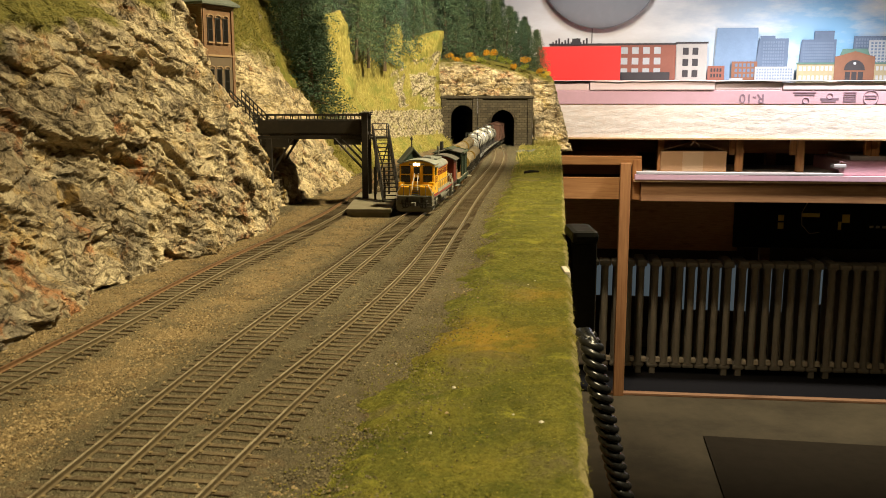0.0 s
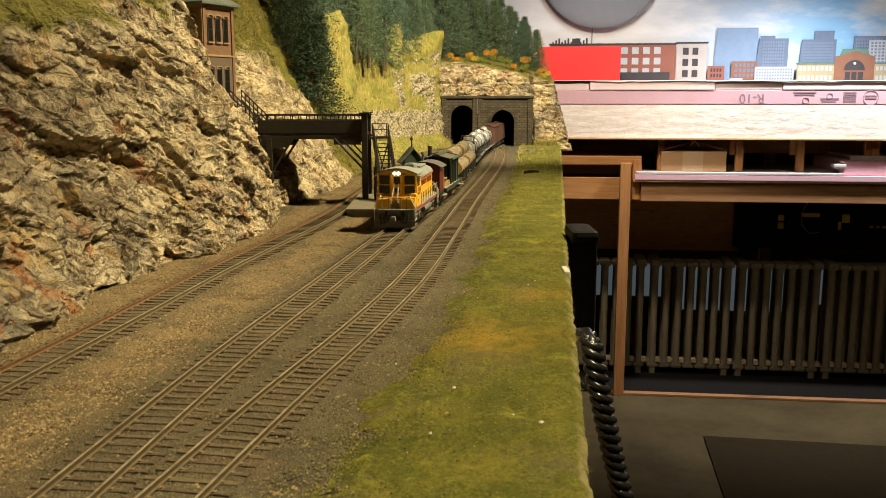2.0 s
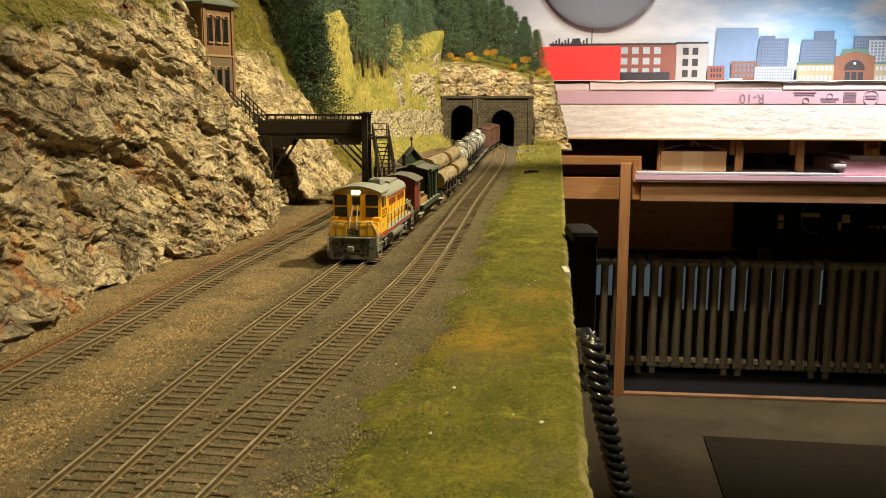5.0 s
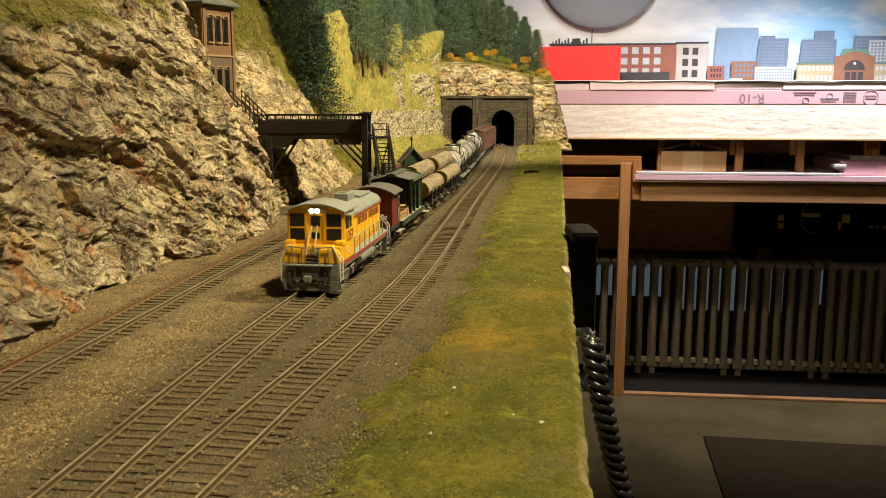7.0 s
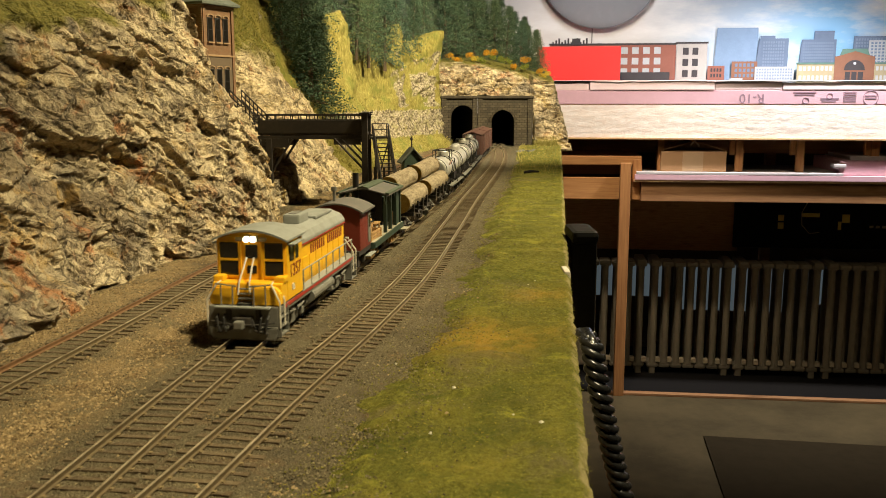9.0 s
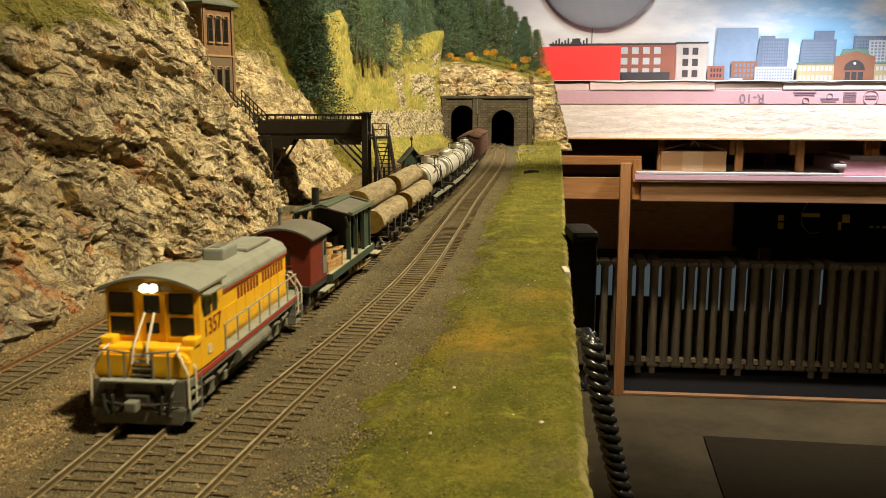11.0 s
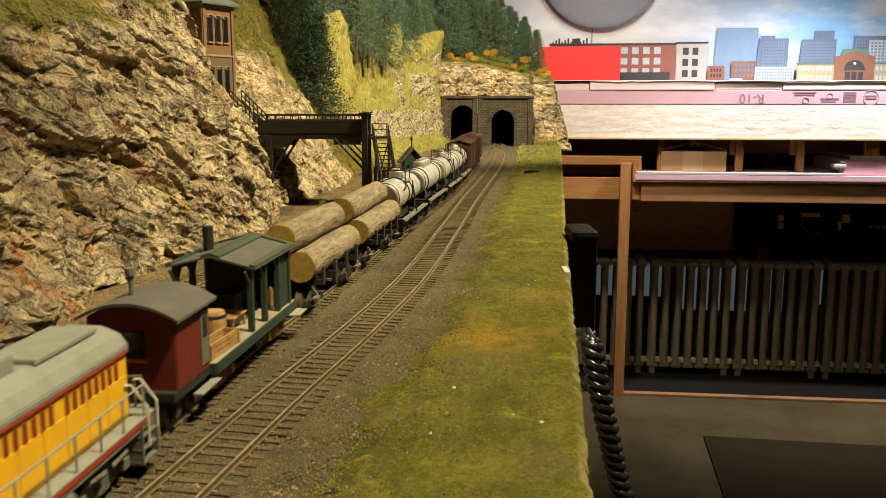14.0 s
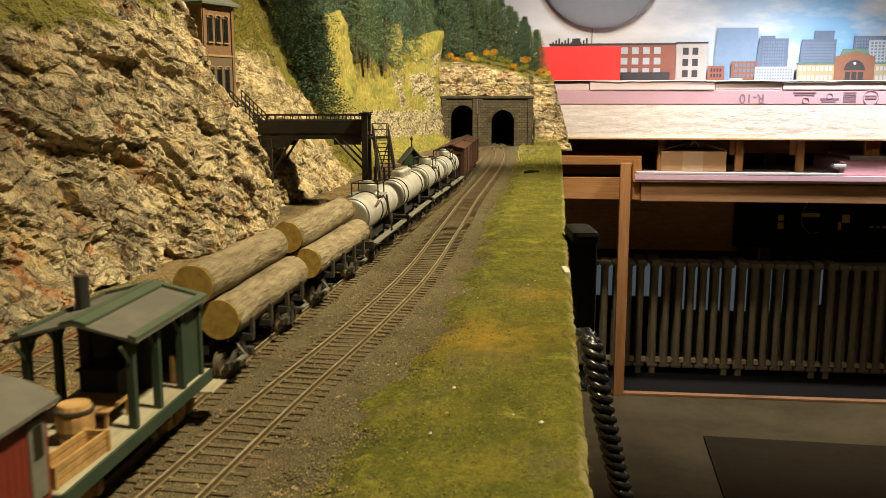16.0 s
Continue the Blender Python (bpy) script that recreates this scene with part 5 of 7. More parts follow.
def upper_bench():
    b = bench_thing("upper_bench", "pink foam topped workbench with pale crinkled fascia", "workbench")
    us = np.arange(-0.06, 1.75, 0.008)
    zs = np.arange(-0.046, 0.0761, 0.006)
    g = np.zeros((len(us), len(zs), 3))
    for i, u in enumerate(us):
        for j, z in enumerate(zs):
            g[i, j] = (u, -0.004 + 0.0012 * noise.fractal(Vector((u * 14, 0, z * 50)), 0.8, 2.1, 3), z)
    part_ob = grid_mesh("fascia", g, M["fascia"], b)
    part_ob["label"] = "pale crinkled fascia strip"
    part("fascia_backing", box(-0.06, 1.75, 0.003, 0.02, -0.046, 0.076), M["ply"], b)
    part("edge_lip", box(-0.06, 1.75, -0.012, 0.55, -0.053, -0.046, 0.001), M["ply"], b)
    part("foam_board", box(-0.06, 1.75, 0.000, 0.55, 0.0765, 0.127, 0.002), M["pink"], b, "pink insulation board edge")
    for u0, u1, zt, wob in ((-0.06, 0.165, 0.158, 0.002), (0.168, 0.62, 0.163, -0.003), (0.622, 0.86, 0.160, 0.001), (0.862, 1.75, 0.155, -0.002)):
        part("foam_top", box(u0, u1, wob, 0.55, 0.1275, zt, 0.003), M["pale_foam"], b, "pale pink foam slab with ragged edge")
    us = np.arange(-0.06, 1.75, 0.02)
    g = np.zeros((len(us), 6, 3))
    for i, u in enumerate(us):
        lift = 0.004 * noise.noise(Vector((u * 5, 1, 0))) + 0.003 * noise.noise(Vector((u * 17, 4, 0)))
        for j in range(6):
            g[i, j] = (u, -0.008 + 0.105 * j, 0.164 + lift * (1 - j / 5) + (-0.004 if j == 0 else 0))
    sheet = grid_mesh("top_sheet", g, M["white_board"], b)
    sheet["label"] = "thin white sheet curling at its edge"
    txt = bpy.data.curves.new("board_print", "FONT")
    txt.body, txt.size, txt.extrude, txt.align_x, txt.align_y = "R-10", 0.047, 0.0003, "CENTER", "CENTER"
    txt.materials.append(M["ink"])
    ob = new("board_print", txt)
    ob.parent = b
    ob.matrix_basis = pose(0.755, -0.0008, 0.099, 90, 180, 0)
    bars = [(0.90, 0.98, 0.117, 0.122), (0.905, 0.975, 0.109, 0.113), (0.995, 1.06, 0.094, 0.100), (1.0, 1.05, 0.086, 0.091), (1.075, 1.12, 0.118, 0.122), (1.075, 1.12, 0.110, 0.114), (1.075, 1.12, 0.102, 0.106), (1.075, 1.12, 0.094, 0.098), (1.075, 1.12, 0.086, 0.090), (1.150, 1.190, 0.105, 0.109), (1.150, 1.190, 0.096, 0.100), (1.228, 1.231, 0.080, 0.124), (1.25, 1.30, 0.100, 0.108)]
    for u0, u1, z0, z1 in bars:
        part("print_bar", box(u0, u1, -0.0014, 0.001, z0, z1), M["ink"], b)
    for u, z, r in ((0.945, 0.090, 0.011), (1.028, 0.106, 0.010), (1.170, 0.100, 0.026)):
        bm = bmesh.new()
        add_tube(bm, [(u + r * math.cos(a), -0.0008, z + r * math.sin(a)) for a in (2 * math.pi * k / 24 for k in range(25))], 0.0014, 5, False)
        part("print_ring", bm, M["ink"], b)
    for u0, u1 in ((0.715, 0.755), (0.935, 0.975), (0.43, 0.465), (-0.03, 0.012), (1.20, 1.24)):
        part("stud", box(u0, u1 - 0.012, 0.035, 0.055, -0.1733, -0.053, 0.001), M["pine_up"], b)
        if u0 > 0.5:
            part("block", box(u0 - 0.022, u0 - 0.001, 0.040, 0.058, -0.110, -0.053, 0.001), M["pine_up"], b)
    part("back_rail", box(-0.1, 1.75, 0.30, 0.33, -0.12, -0.053), M["shade_wood"], b)
    for u in (-0.2, 0.95, 1.6):
        part("back_leg", box(u, u + 0.04, 0.56, 0.60, -1.05, -0.053), M["shade_wood"], b)


def lower_bench():
    b = bench_thing("lower_bench", "unpainted pine bench frame with upright leg", "workbench")
    part("top_rail", box(-0.10, 0.372, 0.030, 0.31, -0.152, -0.117, 0.004), M["pine"], b)
    part("rail_end", box(0.337, 0.372, 0.024, 0.060, -0.208, -0.130, 0.004), M["pine_up"], b)
    part("front_board", box(-0.10, 0.368, 0.032, 0.052, -0.283, -0.200, 0.002), M["pine"], b)
    part("inner_board", box(-0.10, 0.34, 0.25, 0.27, -0.205, -0.150), M["shade_wood"], b)
    part("leg", box(0.290, 0.329, -0.012, 0.027, -1.050, -0.142, 0.0015), M["pine_up"], b, "square pine leg")
    # Same pine as the rails; its dimness comes from the darker copy.
    part("beam", box(0.370, 1.75, 0.012, 0.050, -0.286, -0.212, 0.002), M["shade_wood"], b)
    part("ply_shelf", box(0.340, 1.75, 0.000, 0.56, -0.212, -0.204, 0.001), M["ply"], b)
    part("cross_beam", box(0.40, 1.75, 0.50, 0.54, -0.29, -0.212), M["shade_wood"], b)
    for u in (1.62, -0.08):
        part("leg", box(u, u + 0.04, 0.50, 0.54, -1.05, -0.212), M["shade_wood"], b)
    part("floor_strip", box(0.20, 1.75, 0.000, 0.030, -1.050, -1.040, 0.002), M["shade_wood"], b)
    f = bench_thing("foam_sheet", "thin pink foam sheet on the lower shelf", "foam board")
    part("sheet", box(0.345, 1.75, -0.004, 0.45, -0.2035, -0.184, 0.001), M["pink"], f)
    w = bench_thing("white_panel", "white foam panel lying on the pink sheet", "foam board")
    part("panel", box(0.350, 1.095, -0.004, 0.40, -0.1835, -0.1735, 0.002), M["white_board"], w)
    s = bench_thing("foam_block", "lilac foam block stack with broken corner", "foam board")
    part("block", box(1.085, 1.75, 0.02, 0.35, -0.1835, -0.128, 0.003), M["pink"], s)
    part("offcut", box(1.060, 1.105, 0.00, 0.05, -0.155, -0.140, 0.004, None), M["white_board"], s)
    t = bench_thing("white_slab", "white slab on top of the foam block", "foam board")
    part("slab", box(1.125, 1.75, 0.03, 0.34, -0.1275, -0.112, 0.002), M["white_board"], t)
    c = bench_thing("cardboard_box", "brown cardboard box with flaps half open and taped", "box")
    part("carton", box(0.440, 0.680, 0.02, 0.19, -0.1733, -0.097, 0.002), M["card"], c)
    part("tape_strip", box(0.520, 0.595, 0.0190, 0.0205, -0.171, -0.099), M["tape"], c)
    for s2 in (-1, 1):
        u = 0.560 + s2 * 0.12
        part("flap", prism([(u, -0.0965), (u - s2 * 0.125, -0.061), (u - s2 * 0.125, -0.0585), (u, -0.0935)], 1, 0.022, 0.185), M["card"], c, "raised cardboard flap")
    bm = bmesh.new()
    add_tube(bm, [(0.545, 0.015, -0.075), (0.560, 0.012, -0.058), (0.578, 0.016, -0.078)], 0.0035, 6)
    part("tape_bow", bm, M["tape"], c)


def radiator(u0, columns, label):
    r = bench_thing("radiator", label, "radiator", "radiators")
    pitch = 0.049
    w0 = 0.30
    for k in range(columns):
        u = u0 + k * pitch
        sec = bmesh.new()
        for w in (w0, w0 + 0.07):
            add_tube(sec, [(u - 0.02 * (w - w0), w, -1.000), (u - 0.02 * (w - w0), w, -0.985), (u, w, -0.605), (u, w, -0.585)], [0.0160, 0.0136, 0.0136, 0.0160], 12)
        add_box(sec, u - 0.0238, u + 0.0238, w0 - 0.014, w0 + 0.084, -0.590, -0.568, 0.009)
        add_box(sec, u - 0.0238, u + 0.0238, w0 - 0.014, w0 + 0.084, -1.020, -0.998, 0.009)
        s = part("section", sec, M["rad"], r)
        part("hub", tube([(u - 0.0245, w0 + 0.055, -1.010), (u + 0.0245, w0 + 0.055, -1.010)], 0.010, 10), M["rad"], s)
        part("hub_nut", box(u + 0.012, u + 0.030, w0 - 0.018, w0 + 0.01, -0.995, -0.976, 0.003), M["brass"], s)
    for u in (u0, u0 + (columns - 1) * pitch):
        part("foot", box(u - 0.012, u + 0.012, w0 - 0.01, w0 + 0.12, -1.050, -1.018, 0.003), M["rad"], r)
        bm = bmesh.new()
        add_box(bm, u - 0.02, u + 0.02, w0 - 0.02, w0 + 0.13, -0.588, -0.560, 0.009)
        part("end_cap", bm, M["rad"], r)


def under_bench():
    for k in range(4):
        radiator(0.12 + k * 0.352, 7, "dark cast-iron column radiator standing on the floor")
    # Added glowing panes make the bluish slits; no window is known here.
    w = bench_thing("window_1", "added faint bluish glowing panes behind the radiators", "window", kind="structure")
    n = Nodes("added_bluish_glow", 0.2)
    n.base((0.5, 0.6, 0.65)).glow((0.62, 0.80, 0.90), 0.08)
    for u0, u1, z0 in ((0.12, 0.60, -0.82), (0.66, 1.14, -0.88), (1.20, 1.70, -0.84)):
        part("pane", box(u0, u1, 0.770, 0.776, z0, -0.665), n.mat, w)
    part("window_frame", box(0.15, 1.70, 0.776, 0.797, -0.90, -0.56), M["dark_wall"], w)
    p = bench_thing("control_panel", "black electrical panel with yellow tags and wire", "control panel")
    part("panel", box(0.80, 1.75, 0.40, 0.44, -0.52, -0.27, 0.004), M["plastic"], p)
    for u0, u1, z0, z1 in ((0.975, 0.998, -0.405, -0.380), (0.975, 0.998, -0.440, -0.412), (1.07, 1.14, -0.388, -0.372), (1.215, 1.228, -0.44, -0.405), (1.23, 1.26, -0.41, -0.375)):
        part("tag", box(u0, u1, 0.397, 0.402, z0, z1), M["tag"], p, "yellow paper tag")
    for k in range(4):
        part("terminal", box(1.34 + 0.025 * k, 1.355 + 0.025 * k, 0.396, 0.402, -0.43, -0.42), M["brass"], p)
    bm = bmesh.new()
    add_tube(bm, [(1.085, 0.39, -0.33), (1.065, 0.388, -0.37), (1.068, 0.386, -0.42), (1.10, 0.387, -0.455), (1.14, 0.39, -0.45)], 0.002, 6)
    part("wire", bm, M["brass"], p)
    b = bench_thing("storage_board", "dim brown board fixed under the bench", "board")
    part("board", box(0.02, 0.82, 0.42, 0.44, -0.54, -0.288, 0.002), M["ply"], b)
    # Shade under the radiators is laid down as a black sheet; no cloth there.
    k = bench_thing("black_cloth", "black sheet painting the shade on the floor under the radiators", "cloth")
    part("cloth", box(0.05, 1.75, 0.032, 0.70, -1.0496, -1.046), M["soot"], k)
    # The floor's four-sided shadow is drawn as a thin dark panel.
    m = part("floor_mat", box(0, 1.4, -1.1, 0.0, -1.0495, -1.0435, 0.002), M["floor_shadow"])
    m.matrix_world = pose(0.895, 2.955, 0, 0, 0, -9)
    tagged(m, "thin dark panel painting a shadow on the floor", "mat")
    # Soft round shadow on the backdrop, built as a flat grey dish; cord is added.
    sh = bench_thing("hanging_shade", "dull grey dish standing in for a soft shadow on the backdrop", "lampshade")
    bm = bmesh.new()
    bmesh.ops.create_uvsphere(bm, u_segments=48, v_segments=24, radius=1.0)
    bmesh.ops.transform(bm, matrix=Matrix.Translation((0.226, 0.560, 0.645)) @ Matrix.Diagonal((0.256, 0.030, 0.256, 1)), verts=bm.verts[:])
    part("shade", bm, M["shadow_disc_grey"], sh, "dull grey shadow disc", smooth=True)
    part("cord", tube([(0.226, 0.560, 0.89), (0.226, 0.560, 1.85)], 0.004, 6), M["plastic"], sh)


def aisle_things():
    h = thing("controller_pouch", "black plastic controller hung on the layout side", "controller")
    part("pouch", box(0.1000, 0.1200, 0.690, 0.735, -0.080, 0.0040, 0.005), M["soot"], h)
    part("pouch_lid", box(0.0995, 0.1205, 0.688, 0.737, -0.0030, 0.0070, 0.004), M["plastic"], h)
    c = thing("spiral_cable", "glossy black spiral-wrapped cable hanging beside the layout", "cable")
    pts = [Vector(p) for p in ((0.0830, 0.512, -0.026), (0.0850, 0.500, -0.030), (0.0865, 0.498, -0.040), (0.0895, 0.496, -0.056), (0.0945, 0.497, -0.078), (0.1005, 0.500, -0.102), (0.1070, 0.500, -0.126), (0.116, 0.500, -0.155), (0.122, 0.500, -0.2), (0.126, 0.500, -0.32))]
    part("core", tube(pts, 0.0042, 16), M["cord"], c, smooth=True)
    bm = bmesh.new()
    path = []
    dist = [0.0]
    for a, b in zip(pts, pts[1:]):
        dist.append(dist[-1] + (b - a).length)
    turns = dist[-1] / 0.0062
    steps = int(turns * 22)
    for k in range(steps):
        s = dist[-1] * k / steps
        i = min(int(np.searchsorted(dist, s, "right")) - 1, len(pts) - 2)
        q = pts[i].lerp(pts[i + 1], (s - dist[i]) / (dist[i + 1] - dist[i]))
        a = 2 * math.pi * turns * k / steps
        path.append(q + Vector((0.0050 * math.cos(a), 0.0050 * math.sin(a), -0.0016 * math.cos(a))))
    add_tube(bm, path, 0.0023, 10)
    part("spiral_wrap", bm, M["cord"], c, smooth=True)
    j = thing("cable_clip", "small white cable clip on the layout edge", "clip")
    part("clip", box(0.0715, 0.0765, 0.520, 0.527, -0.018, -0.006, 0.0015), M["white_rail"], j)
    part("clip_tab", box(0.0775, 0.0815, 0.565, 0.585, -0.010, 0.000, 0.0012), M["white_rail"], j)
    s = thing("charred_stick", "short black stick lying on the turf", "stick")
    part("stick", tube([(0.1150, 1.285, 0.002), (0.124, 1.287, 0.0035), (0.137, 1.29, 0.003)], [0.0016, 0.0020, 0.0012], 7), M["soot"], s)
    d = thing("scrap_heap", "small heap of dark scrap beside the tunnel mouth", "debris")
    for k in range(6):
        q = pose(0.150 + 0.006 * k, 1.80 + 0.01 * (k % 3), -0.001 + 0.001 * (k % 2), 0, 8 * (k % 3), 40 * k)
        part("scrap", box(-0.006, 0.006, -0.0012, 0.0012, 0.0, 0.003, 0.0003, q), M["under_grey"], d)
    crumbs = [(float(x), float(y), 0.0012) for x, y in ((0.0245, 0.301), (0.0335, 0.2935), (-0.0195, 0.361), (0.004, 0.33), (0.050, 0.52), (0.055, 0.53), (-0.004, 0.283))]
    tagged(scatter("plaster_crumbs", crumbs, 0.0008, M["white_rail"], 0.8, 4), "white plaster crumbs on the turf", "debris", kind="stuff")


def layout_table():
    t = thing("layout_table", "brown timber table that carries the model railway", "table")
    ys = np.arange(-0.06, 2.62, 0.04)
    right = [(float(layout_edge(y)) - 0.004, float(y)) for y in ys]
    left = [(-0.62, 2.60), (-0.62, -0.06)]
    part("top", prism(right + left, 2, -0.135, -0.0125), M["shade_wood"], t)
    for x, y in ((-0.55, 0.1), (-0.02, 0.1), (-0.55, 1.3), (0.08, 1.3), (-0.55, 2.45), (0.22, 2.45)):
        part("leg", box(x - 0.035, x + 0.035, y - 0.035, y + 0.035, -1.05, -0.134), M["shade_wood"], t)
    part("back_board", box(-0.64, -0.62, -0.06, 2.60, -0.30, 0.30), M["shade_wood"], t)


# ---------------------------------------------------------------- train
M["yellow"] = painted("yellow_paint", (0.78, 0.43, 0.015), 0.42, (0.30, 0.18, 0.04), 0.18, 90)
M["loco_grey"] = painted("weathered_grey_paint", (0.24, 0.25, 0.225), 0.6, (0.13, 0.12, 0.095), 0.5, 110)
M["under_grey"] = painted("dusty_grey_running_gear", (0.155, 0.152, 0.13), 0.6, (0.045, 0.04, 0.03), 0.6, 200)
M["red_line"] = painted("red_stripe_paint", (0.36, 0.035, 0.02), 0.5, amount=0.2)
M["letter"] = painted("dark_red_lettering", (0.20, 0.025, 0.012), 0.55, amount=0.1)
M["white_rail"] = painted("white_painted_wire", (0.58, 0.54, 0.45), 0.5, (0.3, 0.26, 0.2), 0.3, 300)
M["black"] = painted("sooty_black", (0.022, 0.021, 0.019), 0.6, (0.06, 0.05, 0.04), 0.4, 200)
M["truck"] = painted("black_truck_castings", (0.035, 0.032, 0.028), 0.6, (0.11, 0.085, 0.055), 0.55, 260)
M["boxcar"] = painted("boxcar_red_oxide", (0.075, 0.033, 0.022), 0.75, (0.09, 0.055, 0.035), 0.5, 80)
M["caboose"] = painted("caboose_barn_red", (0.15, 0.022, 0.012), 0.6, (0.08, 0.03, 0.02), 0.35, 90)
M["dark_roof"] = painted("dusty_dark_roof", (0.10, 0.095, 0.085), 0.8, (0.20, 0.17, 0.13), 0.55, 70)
M["green"] = painted("dark_green_paint", (0.024, 0.044, 0.030), 0.65, (0.09, 0.08, 0.055), 0.4, 120)
M["pale_green"] = painted("worn_pale_green_boards", (0.055, 0.075, 0.048), 0.75, (0.10, 0.10, 0.07), 0.5, 90)
M["crate"] = timber("crate_wood", (0.46, 0.29, 0.12), (0.24, 0.13, 0.05), 260, (1, 0.2, 1))
M["deck"] = timber("worn_deck_boards", (0.36, 0.33, 0.25), (0.20, 0.17, 0.11), 260, (0.15, 1, 1))
M["wheel"] = painted("worn_wheel_steel", (0.16, 0.13, 0.10), 0.45, (0.06, 0.045, 0.03), 0.5, 300, 0.5)
n = Nodes("cab_window_glass", 0.12, spec=0.6)
n.base((0.012, 0.011, 0.010))
M["dark_glass"] = n.mat
n = Nodes("glowing_headlight", 0.3)
n.base((1.0, 0.9, 0.7)).glow((1.0, 0.84, 0.55), 14.0)
M["glow"] = n.mat
n = Nodes("lit_number_board", 0.4)
n.base((0.10, 0.08, 0.05)).glow((1.0, 0.62, 0.15), 0.05)
M["board"] = n.mat
n = Nodes("silver_tank_paint", 0.42, 0.55, 0.4)
a = n.noise(60, 6)
c = n.mix((0.62, 0.61, 0.57), (0.26, 0.245, 0.20), n.ramp(a, [(0.45, (0, 0, 0)), (0.75, (0.6,) * 3)]))
n.base(c).roughness(a, 0.3, 0.55)
M["silver"] = n.mat
n = Nodes("tree_bark", 0.9, spec=0.15)
a = n.noise(240, 8, 0.7, (0.25, 1, 1))
b = n.noise(60, 5, 0.6)
c = n.ramp(a, [(0.30, (0.10, 0.075, 0.045)), (0.45, (0.25, 0.20, 0.13)), (0.70, (0.40, 0.335, 0.225))])
c = n.mix(c, (0.17, 0.13, 0.08), n.ramp(b, [(0.5, (0, 0, 0)), (0.7, (0.6,) * 3)]))
n.base(c).bump(n.noise(130, 6, 0.6, (0.3, 1, 1), 1.0), 0.004, 1.0).bump(a, 0.0022, 1.0)
M["bark"] = n.mat
n = Nodes("sawn_log_end", 0.8)
n.base(n.mix((0.40, 0.27, 0.065), (0.28, 0.17, 0.04), n.grey(n.noise(300, 5), 0.4, 0.65)))
M["log_end"] = n.mat

SPEED = 0.0536
wheelsets = []
cars = []


def wheelset(parent, x, radius=0.0052, gauge=0.0165):
    bm = bmesh.new()
    for s in (-1, 1):
        y = s * gauge / 2
        add_tube(bm, [(0, y - 0.0011, 0), (0, y + 0.0011, 0)], radius, 18)
        add_tube(bm, [(0, y - s * 0.0014, 0), (0, y - s * 0.0008, 0)], radius + 0.0008, 18)
        for k in range(4):
            a = k * math.pi / 2
            add_box(bm, -0.0004, 0.0004, y + s * 0.0010 - 0.0003, y + s * 0.0010 + 0.0004, 0.001, radius - 0.0008, 0, pose(0, 0, 0, 0, math.degrees(a), 0))
    add_tube(bm, [(0, -gauge / 2, 0), (0, gauge / 2, 0)], 0.0009, 8)
    ob = part("wheelset", bm, M["wheel"], parent)
    wheelsets.append((ob, x, radius))
    return ob


def truck(parent, x, base=0.020, material=None, deep=0.0):
    """A four-wheel truck: two side frames with springs and journals, a bolster, two wheelsets."""
    bm = bmesh.new()
    h = base / 2
    for s in (-1, 1):
        y0 = s * 0.0118
        out = [(-h - 0.0035, 0.0066), (-h - 0.0035, 0.0040), (-h + 0.002, 0.0036), (-0.004, 0.0016), (0.004, 0.0016), (h - 0.002, 0.0036), (h + 0.0035, 0.0040), (h + 0.0035, 0.0066), (h - 0.002, 0.0072), (0.004, 0.0096), (-0.004, 0.0096), (-h + 0.002, 0.0072)]
        b2 = prism(out, 1, y0 - 0.0008, y0 + 0.0008)
        me = bpy.data.meshes.new("tmp")
        b2.to_mesh(me)
        b2.free()
        bm.from_mesh(me)
        bpy.data.meshes.remove(me)
        for k in (-h, h):
            add_box(bm, k - 0.0018, k + 0.0018, y0 + s * 0.0006, y0 + s * 0.0026, 0.0036, 0.0070, 0.0003)
        for k in (-0.0022, 0.0, 0.0022):
            add_tube(bm, [(k, y0 + s * 0.0012, 0.0026), (k, y0 + s * 0.0012, 0.0080)], 0.0009, 8)
        if deep:
            add_tube(bm, [(-h + 0.002, y0 + s * 0.003, 0.010), (-0.002, y0 + s * 0.003, 0.009)], 0.0011, 8)
            add_tube(bm, [(h - 0.002, y0 + s * 0.003, 0.010), (0.002, y0 + s * 0.003, 0.009)], 0.0011, 8)
    add_box(bm, -0.003, 0.003, -0.0118, 0.0118, 0.0068, 0.0110)
    ob = part("truck", bm, material or M["truck"], parent)
    ob.matrix_basis = pose(x, 0, 0)
    for k in (-h, h):
        wheelset(ob, k)
    return ob


def coupler(parent, x, s):
    bm = bmesh.new()
    add_box(bm, min(x, x + s * 0.005), max(x, x + s * 0.005), -0.0011, 0.0011, 0.0082, 0.0102, 0.0002)
    add_box(bm, min(x + s * 0.004, x + s * 0.008), max(x + s * 0.004, x + s * 0.008), -0.0022, 0.0020, 0.0074, 0.0110, 0.0006)
    part("coupler", bm, M["under_grey"], parent)


def car(name, label, category, y_front, y_back, trucks):
    """A vehicle that at the clip's end stands from y_front to y_back along the main line; x is forward."""
    ob = thing(name, label, category, group="train")
    cars.append((ob, y_front, y_back, trucks))
    return ob


def wire(bm, pts, r=0.00035):
    add_tube(bm, pts, r, 6)


def arched(y, z0, z1, thick, steps=10):
    """A curved roof section: outline of (y, z) pairs."""
    top = [(-y + 2 * y * k / steps, z0 + (z1 - z0) * (1 - (2 * k / steps - 1) ** 2)) for k in range(steps + 1)]
    return top + [(p, q - thick) for p, q in reversed(top)]


